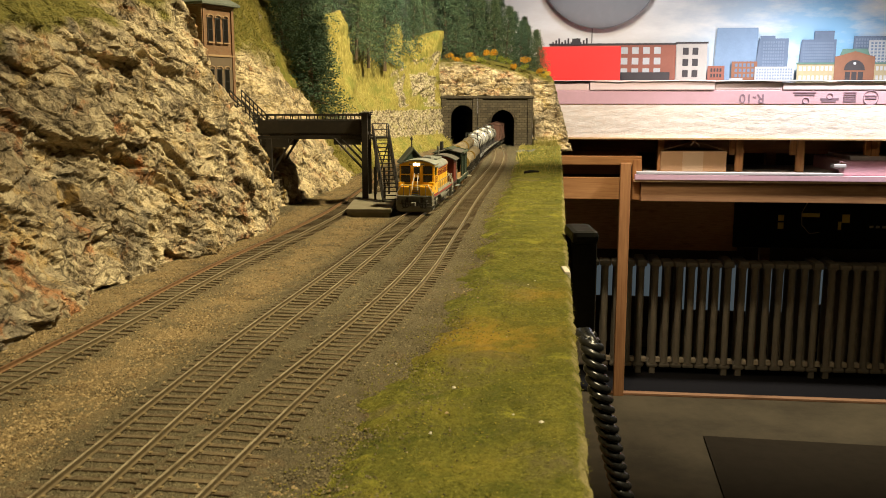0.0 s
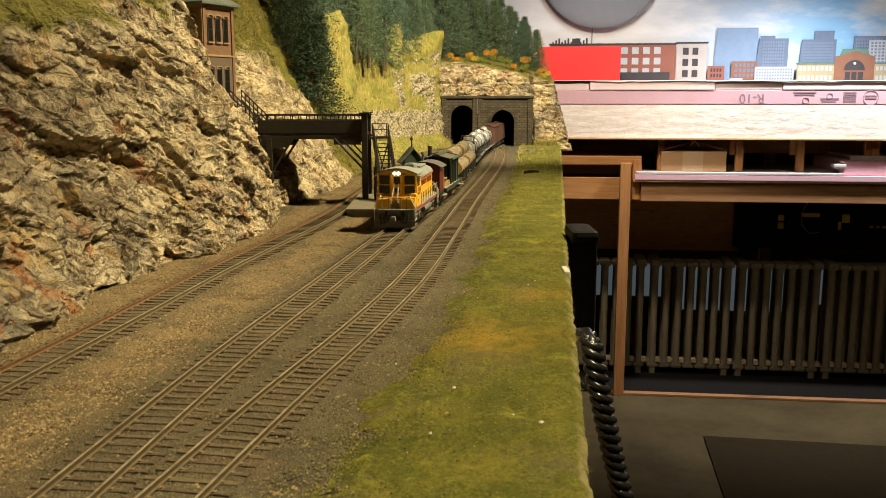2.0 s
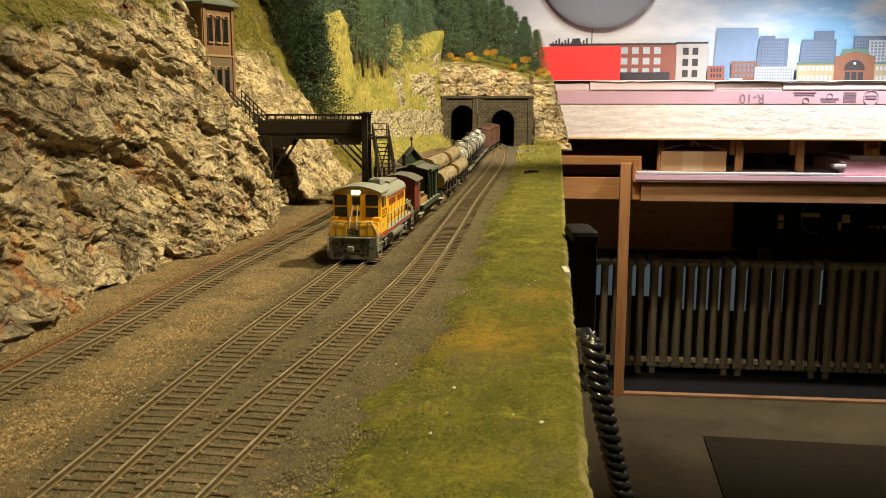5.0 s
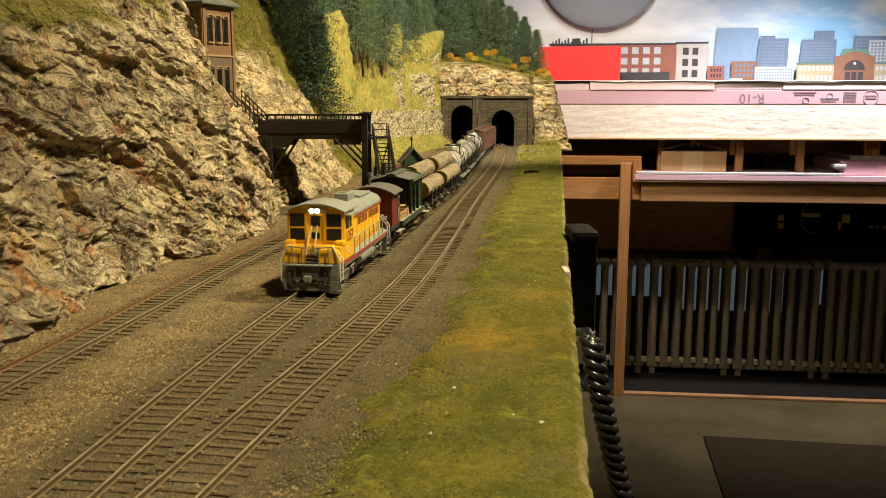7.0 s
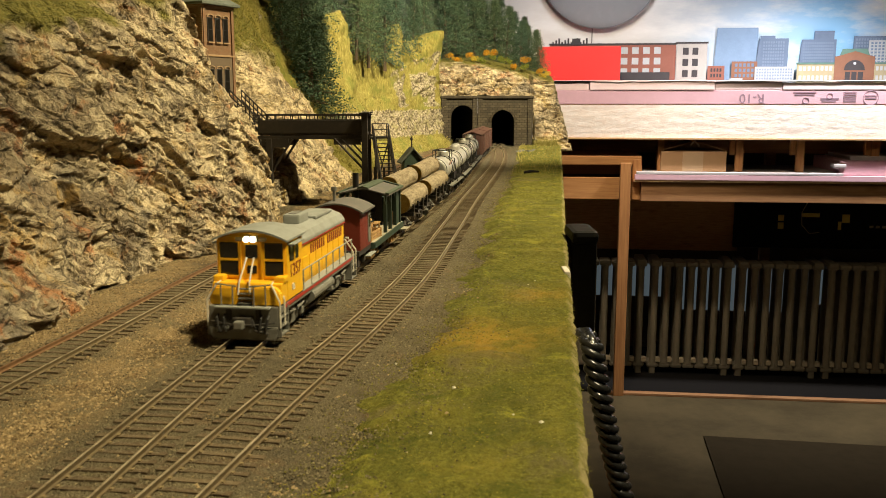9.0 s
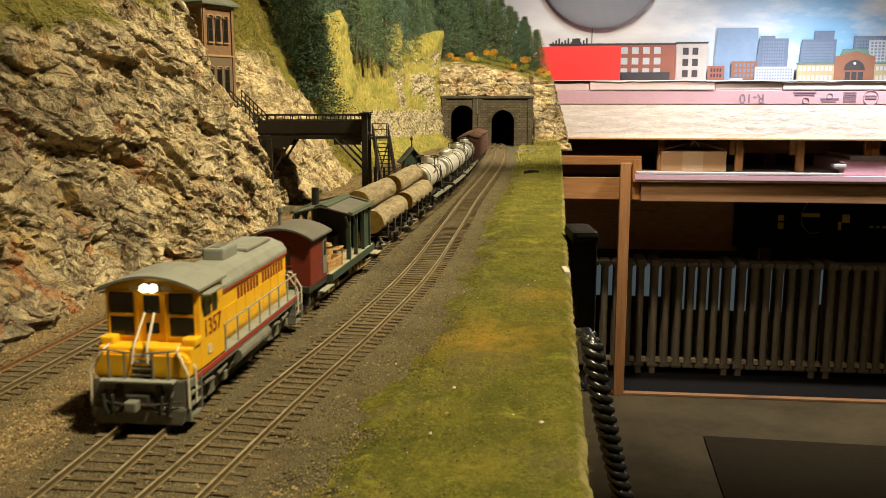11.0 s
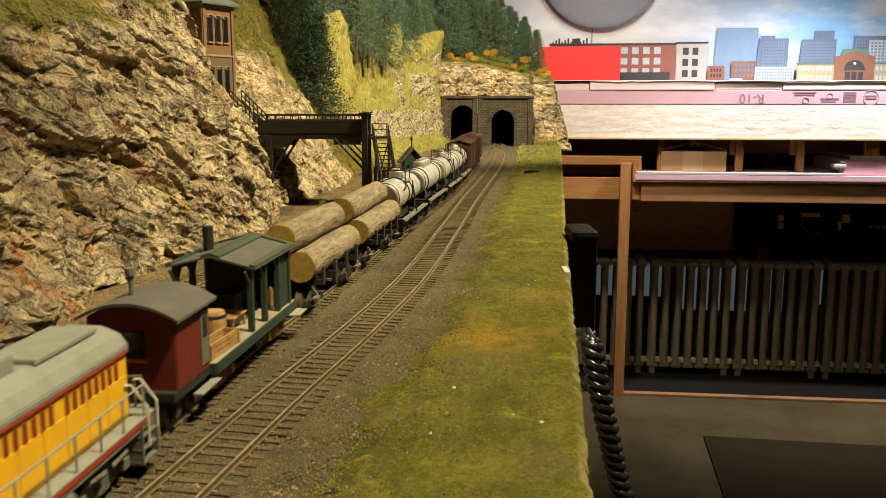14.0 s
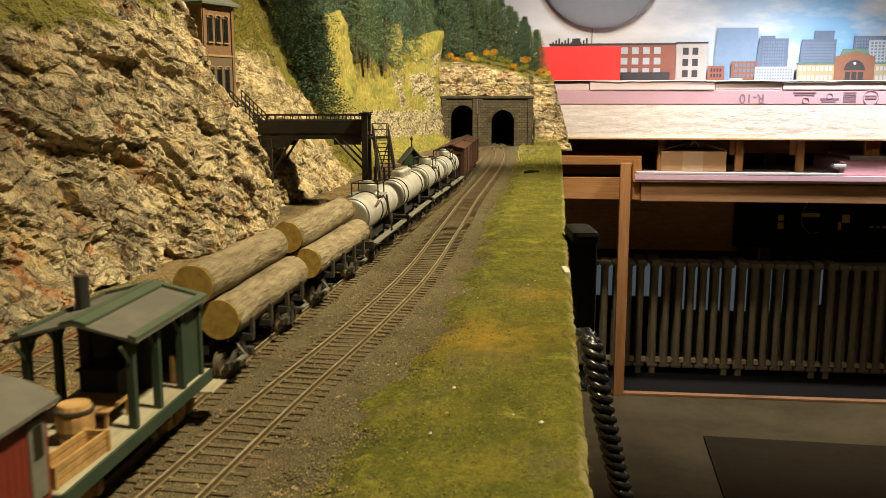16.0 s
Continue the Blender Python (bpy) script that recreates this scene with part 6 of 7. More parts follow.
def lettering_bars(parent, x0, x1, z0, z1, y, side, count, material):
    """Writing as plain upright bars."""
    w = (x1 - x0) / count
    for k in range(count):
        if count > 8 and k == count // 2:
            continue
        part("lettering_bar", box(x0 + k * w + w * 0.25, x0 + (k + 1) * w - w * 0.25, min(y, y + side * 0.0002), max(y, y + side * 0.0002), z0, z1), material, parent)


def locomotive():
    loco = car("locomotive", "yellow diesel switcher locomotive with grey roof and lit headlight", "locomotive", 0.0205, 0.1635, 0.041)
    part("underframe", box(-0.069, 0.069, -0.0168, 0.0168, 0.0128, 0.0160, 0.0004), M["under_grey"], loco)
    for s in (-1, 1):
        part("red_stripe", box(-0.066, 0.064, min(s * 0.0168, s * 0.0171), max(s * 0.0168, s * 0.0171), 0.0146, 0.0162), M["red_line"], loco)
    part("walkway", box(-0.069, 0.035, -0.0172, 0.0172, 0.0160, 0.0168, 0.0002), M["loco_grey"], loco)
    # pilots with steps at both ends
    for s in (-1, 1):
        part("pilot", box(0.0695 * s - 0.0012, 0.0695 * s + 0.0012, -0.0165, 0.0165, 0.0070, 0.0165, 0.0005), M["under_grey"], loco, "dusty grey end beam")
        part("plough", prism([(-0.0150, 0.0012), (0.0150, 0.0012), (0.0165, 0.0072), (-0.0165, 0.0072)], 0, min(0.0700 * s, 0.0722 * s), max(0.0700 * s, 0.0722 * s), 0.0005), M["under_grey"], loco)
        part("coupler_pocket", box(0.0714 * s - 0.0020, 0.0714 * s + 0.0020, -0.0042, 0.0042, 0.0072, 0.0118, 0.0006), M["truck"], loco)
        for y in (-0.0120, -0.0088, 0.0088, 0.0120):
            part("air_hose", tube([(0.0708 * s, y, 0.0125), (0.0726 * s, y, 0.0112), (0.0732 * s, y * 0.94, 0.0070), (0.0728 * s, y * 0.86, 0.0048)], 0.00055, 8), M["black"], loco)
        part("end_step", box(0.0716 * s - 0.0016, 0.0716 * s + 0.0016, -0.0130, 0.0130, 0.0158, 0.0166, 0.0002), M["loco_grey"], loco)
        for t in (-1, 1):
            well = part("step_well", box(0.0595 * s - 0.0004, 0.0595 * s + 0.0004, t * 0.0150 - 0.0024, t * 0.0150 + 0.0024, 0.0024, 0.0160), M["under_grey"], loco)
            part("step_side", box(0.0700 * s - 0.0006, 0.0700 * s + 0.0006, t * 0.0140 - 0.0036, t * 0.0140 + 0.0036, 0.0024, 0.0110, 0.0003), M["under_grey"], well)
            for z in (0.0028, 0.0068, 0.0108):
                part("step", box(0.0645 * s - 0.0045, 0.0645 * s + 0.0055, t * 0.0150 - 0.0024, t * 0.0150 + 0.0024, z, z + 0.0008, 0.0002), M["under_grey"], well)
        bm = bmesh.new()
        for t in (-1, 1):
            wire(bm, [(0.0715 * s, t * 0.004, 0.012), (0.0728 * s, t * 0.006, 0.006), (0.0726 * s, t * 0.012, 0.0045)], 0.0005)
            add_box(bm, 0.0708 * s - 0.0006, 0.0708 * s + 0.0006, t * 0.0070 - 0.0012, t * 0.0070 + 0.0012, 0.0100, 0.0150, 0.0003)
        wire(bm, [(0.0718 * s, -0.015, 0.0095), (0.0735 * s, -0.005, 0.0085), (0.0735 * s, 0.005, 0.0085), (0.0718 * s, 0.015, 0.0095)], 0.0004)
        part("hose_set", bm, M["truck"], loco)
        coupler(loco, 0.0705 * s, s)
    # low nose with a stepped middle
    part("nose", box(0.056, 0.0655, -0.0166, 0.0166, 0.0165, 0.0262, 0.0008), M["yellow"], loco)
    for t in (-1, 1):
        part("nose_side", prism([(t * 0.0035, 0.0165), (t * 0.0166, 0.0165), (t * 0.0166, 0.0226), (t * 0.0142, 0.0250), (t * 0.0035, 0.0250)], 0, 0.0650, 0.0690, 0.0006), M["yellow"], loco)
        part("sand_box", box(0.0565, 0.0630, t * 0.0146 - 0.0026, t * 0.0146 + 0.0026, 0.0258, 0.0288, 0.0008), M["yellow"], loco)
    steps = bmesh.new()
    for k in range(4):
        add_box(steps, 0.0662, 0.0696 - 0.0006 * k, -0.0032, 0.0032, 0.0172 + 0.0021 * k, 0.0177 + 0.0021 * k)
    part("nose_steps", steps, M["under_grey"], loco)
    # cab
    part("cab", prism([(-0.0168, 0.0165), (0.0168, 0.0165), (0.0168, 0.0452), (0.009, 0.0476), (0.0, 0.0483), (-0.009, 0.0476), (-0.0168, 0.0452)], 0, 0.034, 0.0580, 0.0005), M["yellow"], loco)
    part("cab_roof", prism(arched(0.0180, 0.0455, 0.0500, 0.0009), 0, 0.0325, 0.0606), M["loco_grey"], loco, "weathered grey curved roof", smooth=False)
    for s in (-1, 1):
        for z0, z1 in ((0.0362, 0.0438), (0.0282, 0.0352)):
            win = part("cab_window", box(0.0575, 0.0584, s * 0.0108 - 0.0045, s * 0.0108 + 0.0045, z0, z1, 0.0006), M["dark_glass"], loco)
            fr = bmesh.new()
            for a, b, c, d in ((-0.0049, 0.0049, z1, z1 + 0.0004), (-0.0049, 0.0049, z0 - 0.0004, z0), (-0.0049, -0.0045, z0, z1), (0.0045, 0.0049, z0, z1)):
                add_box(fr, 0.0578, 0.0587, s * 0.0108 + a, s * 0.0108 + b, c, d)
            part("window_frame", fr, M["yellow"], win)
        part("side_window", box(0.041, 0.054, min(s * 0.0165, s * 0.0172), max(s * 0.0165, s * 0.0172), 0.0345, 0.0420, 0.0005), M["dark_glass"], loco)
        part("sun_visor", box(0.040, 0.056, min(s * 0.0168, s * 0.0200), max(s * 0.0168, s * 0.0200), 0.0425, 0.0432, 0.0002), M["loco_grey"], loco)
        part("window_post", box(0.0472, 0.0480, min(s * 0.0170, s * 0.0175), max(s * 0.0170, s * 0.0175), 0.0345, 0.0420), M["yellow"], loco)
        bm = bmesh.new()
        add_box(bm, 0.0576, 0.0590, s * 0.0052 - 0.0003, s * 0.0052 + 0.0003, 0.0265, 0.0435)
        part("door_jamb", bm, M["yellow"], loco)
    part("cab_door_window", box(0.0575, 0.0584, -0.0029, 0.0029, 0.0362, 0.0428, 0.0005), M["dark_glass"], loco)
    part("cab_door_lower_window", box(0.0575, 0.0584, -0.0024, 0.0024, 0.0290, 0.0330, 0.0005), M["dark_glass"], loco)
    # headlight pair and number boards
    lamp = part("headlight", box(0.0574, 0.0596, -0.0034, 0.0034, 0.0441, 0.0470, 0.0005), M["loco_grey"], loco)
    for y in (-0.0016, 0.0016):
        part("headlight_lens", tube([(0.0590, y, 0.0455), (0.0602, y, 0.0455)], 0.0014, 14), M["glow"], lamp, "glowing warm white lens")
    for s in (-1, 1):
        part("number_board", box(0.0576, 0.0590, s * 0.0056 - 0.0018, s * 0.0056 + 0.0018, 0.0444, 0.0462, 0.0003), M["board"], loco)
    # hood
    part("hood", box(-0.0625, 0.0350, -0.0122, 0.0122, 0.0160, 0.0382, 0.0006), M["yellow"], loco)
    prof = [(-0.0128, 0.0370), (-0.0128, 0.0388), (-0.0105, 0.0420), (-0.005, 0.0442), (0.005, 0.0442), (0.0105, 0.0420), (0.0128, 0.0388), (0.0128, 0.0370)]
    part("hood_roof", prism(prof, 0, -0.0630, 0.0330, 0.0003), M["loco_grey"], loco, "weathered grey hood top")
    stack = part("exhaust_box", box(-0.0180, -0.0010, -0.0046, 0.0046, 0.0435, 0.0490, 0.0010), M["loco_grey"], loco)
    part("exhaust_slot", box(-0.0155, -0.0035, -0.0020, 0.0020, 0.0488, 0.0494, 0.0002), M["under_grey"], stack)
    part("fan_cover", box(-0.0560, -0.0230, -0.0070, 0.0070, 0.0438, 0.0456, 0.0006), M["loco_grey"], loco)
    for s in (-1, 1):
        part("roof_stripe", box(-0.0626, 0.0340, min(s * 0.0122, s * 0.0130), max(s * 0.0122, s * 0.0130), 0.0365, 0.0370), M["red_line"], loco)
        for k in range(8):
            x = -0.059 + k * 0.0114
            part("hood_door", box(x, x + 0.0100, min(s * 0.0121, s * 0.0125), max(s * 0.0121, s * 0.0125), 0.0180, 0.0300, 0.0002), M["yellow"], loco)
        lettering_bars(loco, -0.0570, 0.0070, 0.0300, 0.0350, s * 0.0123, s, 16, M["letter"])
        part("emblem", box(0.0480, 0.0510, min(s * 0.0168, s * 0.0170), max(s * 0.0168, s * 0.0170), 0.0205, 0.0235, 0.0004), M["white_rail"], loco, "small pale shield emblem")
        txt = bpy.data.curves.new("road_number", "FONT")
        txt.body, txt.size, txt.extrude, txt.align_x, txt.align_y = "1357", 0.0086, 0.0001, "CENTER", "CENTER"
        txt.materials.append(M["letter"])
        num = new("road_number", txt)
        num.parent = loco
        num.matrix_basis = pose(0.0458, s * 0.01695, 0.0296, 90, 0, 0 if s < 0 else 180)
        # hand rails
        for k in range(8):
            x = -0.062 + k * 0.0136
            part("rail_post", tube([(x, s * 0.0168, 0.0162), (x, s * 0.0168, 0.0268)], 0.00036, 6), M["loco_grey"], loco)
        part("hand_rail", tube([(-0.0625, s * 0.0168, 0.0266), (0.0345, s * 0.0168, 0.0266)], 0.00036, 6), M["loco_grey"], loco)
        for e in (-1, 1):
            for a in (0.0, 0.0065):
                part("step_rail", tube([(e * (0.0705 - a), s * 0.0172, 0.0068), (e * (0.0705 - a), s * 0.0172, 0.0190), (e * (0.0690 - a), s * 0.0130, 0.0262), (e * (0.0655 - a), s * 0.0125, 0.0270)], 0.00042, 6), M["white_rail"], loco, "white corner grab rail")
    for s in (-1, 1):
        part("door_rail", tube([(0.0695, s * 0.0028, 0.0215), (0.0685, s * 0.0024, 0.0270), (0.0600, s * 0.0017, 0.0370)], 0.00042, 6), M["white_rail"], loco, "white grab rail by the door")
        for e in (-1, 1):
            rail = part("end_rail", tube([(e * 0.0705, s * 0.0030, 0.0256), (e * 0.0705, s * 0.0130, 0.0266)], 0.00036, 6), M["under_grey"], loco)
            for y in (0.0050, 0.0105):
                part("rail_post", tube([(e * 0.0705, s * y, 0.0165), (e * 0.0705, s * y, 0.0262)], 0.00036, 6), M["under_grey"], rail)
    # tank, air reservoirs, trucks
    part("fuel_tank", prism([(-0.0145, 0.0075), (-0.0120, 0.0035), (0.0120, 0.0035), (0.0145, 0.0075), (0.0145, 0.0130), (-0.0145, 0.0130)], 0, -0.021, 0.023, 0.0008), M["under_grey"], loco)
    for s in (-1, 1):
        part("air_reservoir", tube([(-0.018, s * 0.0156, 0.0105), (0.020, s * 0.0156, 0.0105)], 0.0028, 12), M["under_grey"], loco)
    for x in (0.041, -0.041):
        truck(loco, x, 0.0265, M["under_grey"], 1.0)


locomotive()


def caboose():
    c = car("caboose", "short dark red wooden caboose with a dusty curved roof", "caboose", 0.1810, 0.2165, 0.008)
    part("underframe", box(-0.0175, 0.0175, -0.0150, 0.0150, 0.0110, 0.0145, 0.0004), M["black"], c)
    part("body", prism([(-0.0150, 0.0142), (0.0150, 0.0142), (0.0150, 0.0392), (0.009, 0.0420), (0.0, 0.0432), (-0.009, 0.0420), (-0.0150, 0.0392)], 0, -0.0158, 0.0150, 0.0003), M["caboose"], c)
    for s in (-1, 1):
        for k in range(10):
            part("side_board", box(-0.0150 + k * 0.0029, -0.0150 + k * 0.0029 + 0.0027, min(s * 0.0149, s * 0.01512), max(s * 0.0149, s * 0.01512), 0.0145, 0.0388), M["caboose"], c)
        door = part("side_door", box(-0.0135, -0.0065, min(s * 0.0150, s * 0.0156), max(s * 0.0150, s * 0.0156), 0.0165, 0.0362, 0.0003), M["under_grey"], c, "grey side door")
        part("door_pane", box(-0.0122, -0.0078, min(s * 0.0153, s * 0.0158), max(s * 0.0153, s * 0.0158), 0.0265, 0.0345, 0.0003), M["dark_glass"], door)
        part("side_step", box(-0.0170, 0.0020, min(s * 0.0150, s * 0.0185), max(s * 0.0150, s * 0.0185), 0.0085, 0.0093, 0.0002), M["loco_grey"], c)
    win = part("end_window", box(0.0148, 0.0154, -0.0045, 0.0045, 0.0250, 0.0345, 0.0003), M["dark_glass"], c)
    part("window_sill", box(0.0150, 0.0162, -0.0055, 0.0055, 0.0240, 0.0250), M["caboose"], win)
    part("roof", prism(arched(0.0175, 0.0393, 0.0446, 0.0010), 0, -0.0178, 0.0182), M["dark_roof"], c, "dusty dark curved roof")
    pipe = part("smoke_pipe", tube([(0.004, -0.004, 0.0435), (0.004, -0.004, 0.0510)], 0.0010, 10), M["under_grey"], c)
    part("pipe_cap", tube([(0.004, -0.004, 0.0510), (0.004, -0.004, 0.0535)], 0.0018, 10), M["under_grey"], pipe)
    coupler(c, 0.0165, 1)
    coupler(c, -0.0165, -1)
    for x in (-0.0085, 0.0085):
        bm = bmesh.new()
        for s in (-1, 1):
            add_box(bm, -0.0022, 0.0022, s * 0.0112 - 0.0012, s * 0.0112 + 0.0012, 0.0030, 0.0112, 0.0004)
        p = part("axle_guard", bm, M["truck"], c)
        p.matrix_basis = pose(x, 0, 0)
        wheelset(p, 0)


caboose()


def camp_car():
    c = car("camp_car", "dark green open kitchen car with roof, posts and crates", "rail car", 0.209, 0.318, 0.036)
    part("deck", box(-0.0545, 0.0490, -0.0172, 0.0172, 0.0128, 0.0150, 0.0003), M["deck"], c, "worn grey deck boards")
    part("side_sill", box(-0.0545, 0.0490, 0.0170, 0.0180, 0.0108, 0.0149, 0.0002), M["green"], c)
    part("side_sill", box(-0.0545, 0.0490, -0.0180, -0.0170, 0.0108, 0.0149, 0.0002), M["green"], c)
    part("end_beam", box(0.0485, 0.0497, -0.0172, 0.0172, 0.0105, 0.0148, 0.0002), M["green"], c)
    part("end_beam", box(-0.0552, -0.0540, -0.0172, 0.0172, 0.0105, 0.0148, 0.0002), M["green"], c)
    part("centre_sill", box(-0.050, 0.050, -0.0035, 0.0035, 0.0085, 0.0130), M["black"], c)
    posts = (0.0045, -0.0130, -0.0320, -0.0480)
    for x in posts:
        for s in (-1, 1):
            p = part("post", box(x - 0.0012, x + 0.0012, s * 0.0158 - 0.0012, s * 0.0158 + 0.0012, 0.0148, 0.0415, 0.0002), M["green"], c)
            bm = bmesh.new()
            for d in (-1, 1):
                add_tube(bm, [(x, s * 0.0158, 0.0340), (x + d * 0.0060, s * 0.0158, 0.0410)], 0.00065, 5)
            part("post_brace", bm, M["green"], p)
    for s in (-1, 1):
        part("roof_beam", box(-0.0500, 0.0060, s * 0.0158 - 0.0010, s * 0.0158 + 0.0010, 0.0400, 0.0418), M["green"], c)
        roof = part("roof", prism([(0.0, 0.0458), (s * 0.0190, 0.0412), (s * 0.0190, 0.0420), (0.0, 0.0467)], 0, -0.0505, 0.0070), M["dark_roof"], c, "dusty grey roof boards")
        bm = bmesh.new()
        add_box(bm, -0.0505, 0.0070, -0.0005, 0.0040, 0.0, 0.0010)
        add_box(bm, -0.0505, 0.0070, 0.0165, 0.0190, 0.0, 0.0010)
        add_box(bm, -0.0505, -0.0475, 0.0040, 0.0165, 0.0, 0.0010)
        for v in bm.verts:
            y = v.co.y
            v.co.y, v.co.z = s * y, v.co.z + 0.0467 - y * 0.2475
        if s < 0:
            bmesh.ops.reverse_faces(bm, faces=bm.faces[:])
        part("roof_edging", bm, M["pale_green"], roof, "worn pale green roof edging")
    part("back_wall", box(-0.0500, -0.0488, -0.0158, 0.0158, 0.0148, 0.0415), M["green"], c)
    part("gable", prism([(-0.0165, 0.0412), (0.0165, 0.0412), (0.0, 0.0455)], 0, -0.0498, -0.0485), M["green"], c)
    part("side_panel", box(-0.0490, -0.0350, 0.0150, 0.0160, 0.0148, 0.0415), M["green"], c)
    # Black panel puts the darkness under the roof into a colour.
    part("stove_wall", box(-0.0320, -0.0308, -0.0155, 0.0060, 0.0148, 0.0415), M["black"], c)
    stove = part("stove", box(-0.0285, -0.0170, -0.0120, 0.001, 0.0148, 0.0245, 0.0008), M["black"], c)
    part("stove_top", box(-0.0292, -0.0163, -0.0128, 0.002, 0.0245, 0.0253, 0.0003), M["truck"], stove)
    part("chimney", tube([(-0.022, -0.0115, 0.024), (-0.022, -0.0115, 0.0545)], 0.0023, 12), M["black"], c)
    # goods on the open end
    bm = bmesh.new()
    add_tube(bm, [(0.016, 0.004, 0.0150), (0.016, 0.004, 0.0190), (0.016, 0.004, 0.0230), (0.016, 0.004, 0.0262)], [0.0042, 0.0052, 0.0052, 0.0044], 14)
    barrel = part("barrel", bm, M["crate"], c, "brown wooden barrel", smooth=False)
    for z in (0.0172, 0.0240):
        part("hoop", tube([(0.016, 0.004, z), (0.016, 0.004, z + 0.0009)], 0.0054, 14), M["truck"], barrel)
    def crate(x, y, w, d, h, turn):
        bm = bmesh.new()
        for k in range(3):
            z = 0.0150 + k * h / 3
            for a in (-1, 1):
                add_box(bm, -w, w, a * d - 0.0004, a * d + 0.0004, z + 0.0002, z + h / 3 - 0.0002)
                add_box(bm, a * w - 0.0004, a * w + 0.0004, -d, d, z + 0.0002, z + h / 3 - 0.0002)
        add_box(bm, -w, w, -d, d, 0.0150, 0.0158)
        for a in (-1, 1):
            for b in (-1, 1):
                add_box(bm, a * (w + 0.0001) - 0.0007, a * (w + 0.0001) + 0.0007, b * (d + 0.0001) - 0.0007, b * (d + 0.0001) + 0.0007, 0.0150, 0.0150 + h)
        p = part("crate", bm, M["crate"], c, "open slatted wooden crate")
        p.matrix_basis = pose(x, y, 0, 0, 0, turn)
    crate(0.033, -0.0125, 0.0145, 0.0030, 0.0065, 2)
    crate(0.034, 0.0120, 0.0125, 0.0030, 0.0060, -3)
    crate(0.038, -0.001, 0.0045, 0.0032, 0.0085, 24)
    crate(0.0435, 0.003, 0.0040, 0.0036, 0.0070, -18)
    part("keg", tube([(-0.005, -0.002, 0.0148), (-0.005, -0.002, 0.0198)], 0.0044, 14), M["under_grey"], c)
    part("table", box(-0.0070, 0.0090, -0.0060, 0.0100, 0.0205, 0.0213, 0.0002), M["crate"], c)
    for x in (-0.006, 0.008):
        for y in (-0.005, 0.009):
            part("table_leg", box(x - 0.0005, x + 0.0005, y - 0.0005, y + 0.0005, 0.0148, 0.0206), M["crate"], c)
    part("sack", box(-0.040, -0.036, 0.0095, 0.0130, 0.0148, 0.0250, 0.0015), M["crate"], c)
    part("step", box(-0.0560, -0.0420, 0.0170, 0.0225, 0.0098, 0.0106, 0.0002), M["deck"], c)
    for x in (0.034, -0.034):
        truck(c, x, 0.0200, M["crate"])
    coupler(c, 0.0460, 1)
    coupler(c, -0.0550, -1)


camp_car()


def log_piece(parent, x0, x1, y, z, r, seed):
    bm = bmesh.new()
    steps, sides = 22, 22
    rings = []
    for i in range(steps + 1):
        x = x0 + (x1 - x0) * i / steps
        ring = []
        for j in range(sides):
            a = 2 * math.pi * j / sides
            p = Vector((x * 60 + seed, math.cos(a) * 1.6, math.sin(a) * 1.6))
            rr = r * (1 + 0.07 * noise.fractal(p * 0.8, 0.9, 2.0, 3) + 0.035 * noise.noise(Vector((x * 25, math.cos(a) * 5, math.sin(a) * 5 + seed))))
            bend = 0.0009 * noise.noise(Vector((x * 14, seed, 0)))
            ring.append(bm.verts.new((x, y + bend + rr * math.cos(a), z + rr * math.sin(a))))
        rings.append(ring)
    for a, b in zip(rings, rings[1:]):
        for j in range(sides):
            bm.faces.new((a[j], a[(j + 1) % sides], b[(j + 1) % sides], b[j]))
    log = part("log", bm, M["bark"], parent, "pale grey-brown log with rough bark", smooth=True)
    for x, ring in ((x0, rings[0]), (x1, rings[-1])):
        e = bmesh.new()
        vs = []
        for j in range(sides):
            a = 2 * math.pi * j / sides
            vs.append(e.verts.new((x, y + r * 0.995 * math.cos(a), z + r * 0.995 * math.sin(a))))
        d = 0.0008 if x == x1 else -0.0008
        f = e.faces.new(vs)
        r2 = bmesh.ops.extrude_face_region(e, geom=[f])
        bmesh.ops.translate(e, verts=[v for v in r2["geom"] if isinstance(v, bmesh.types.BMVert)], vec=(d, 0, 0))
        bmesh.ops.recalc_face_normals(e, faces=e.faces[:])
        part("cut_end", e, M["log_end"], log, "yellow sawn log end")


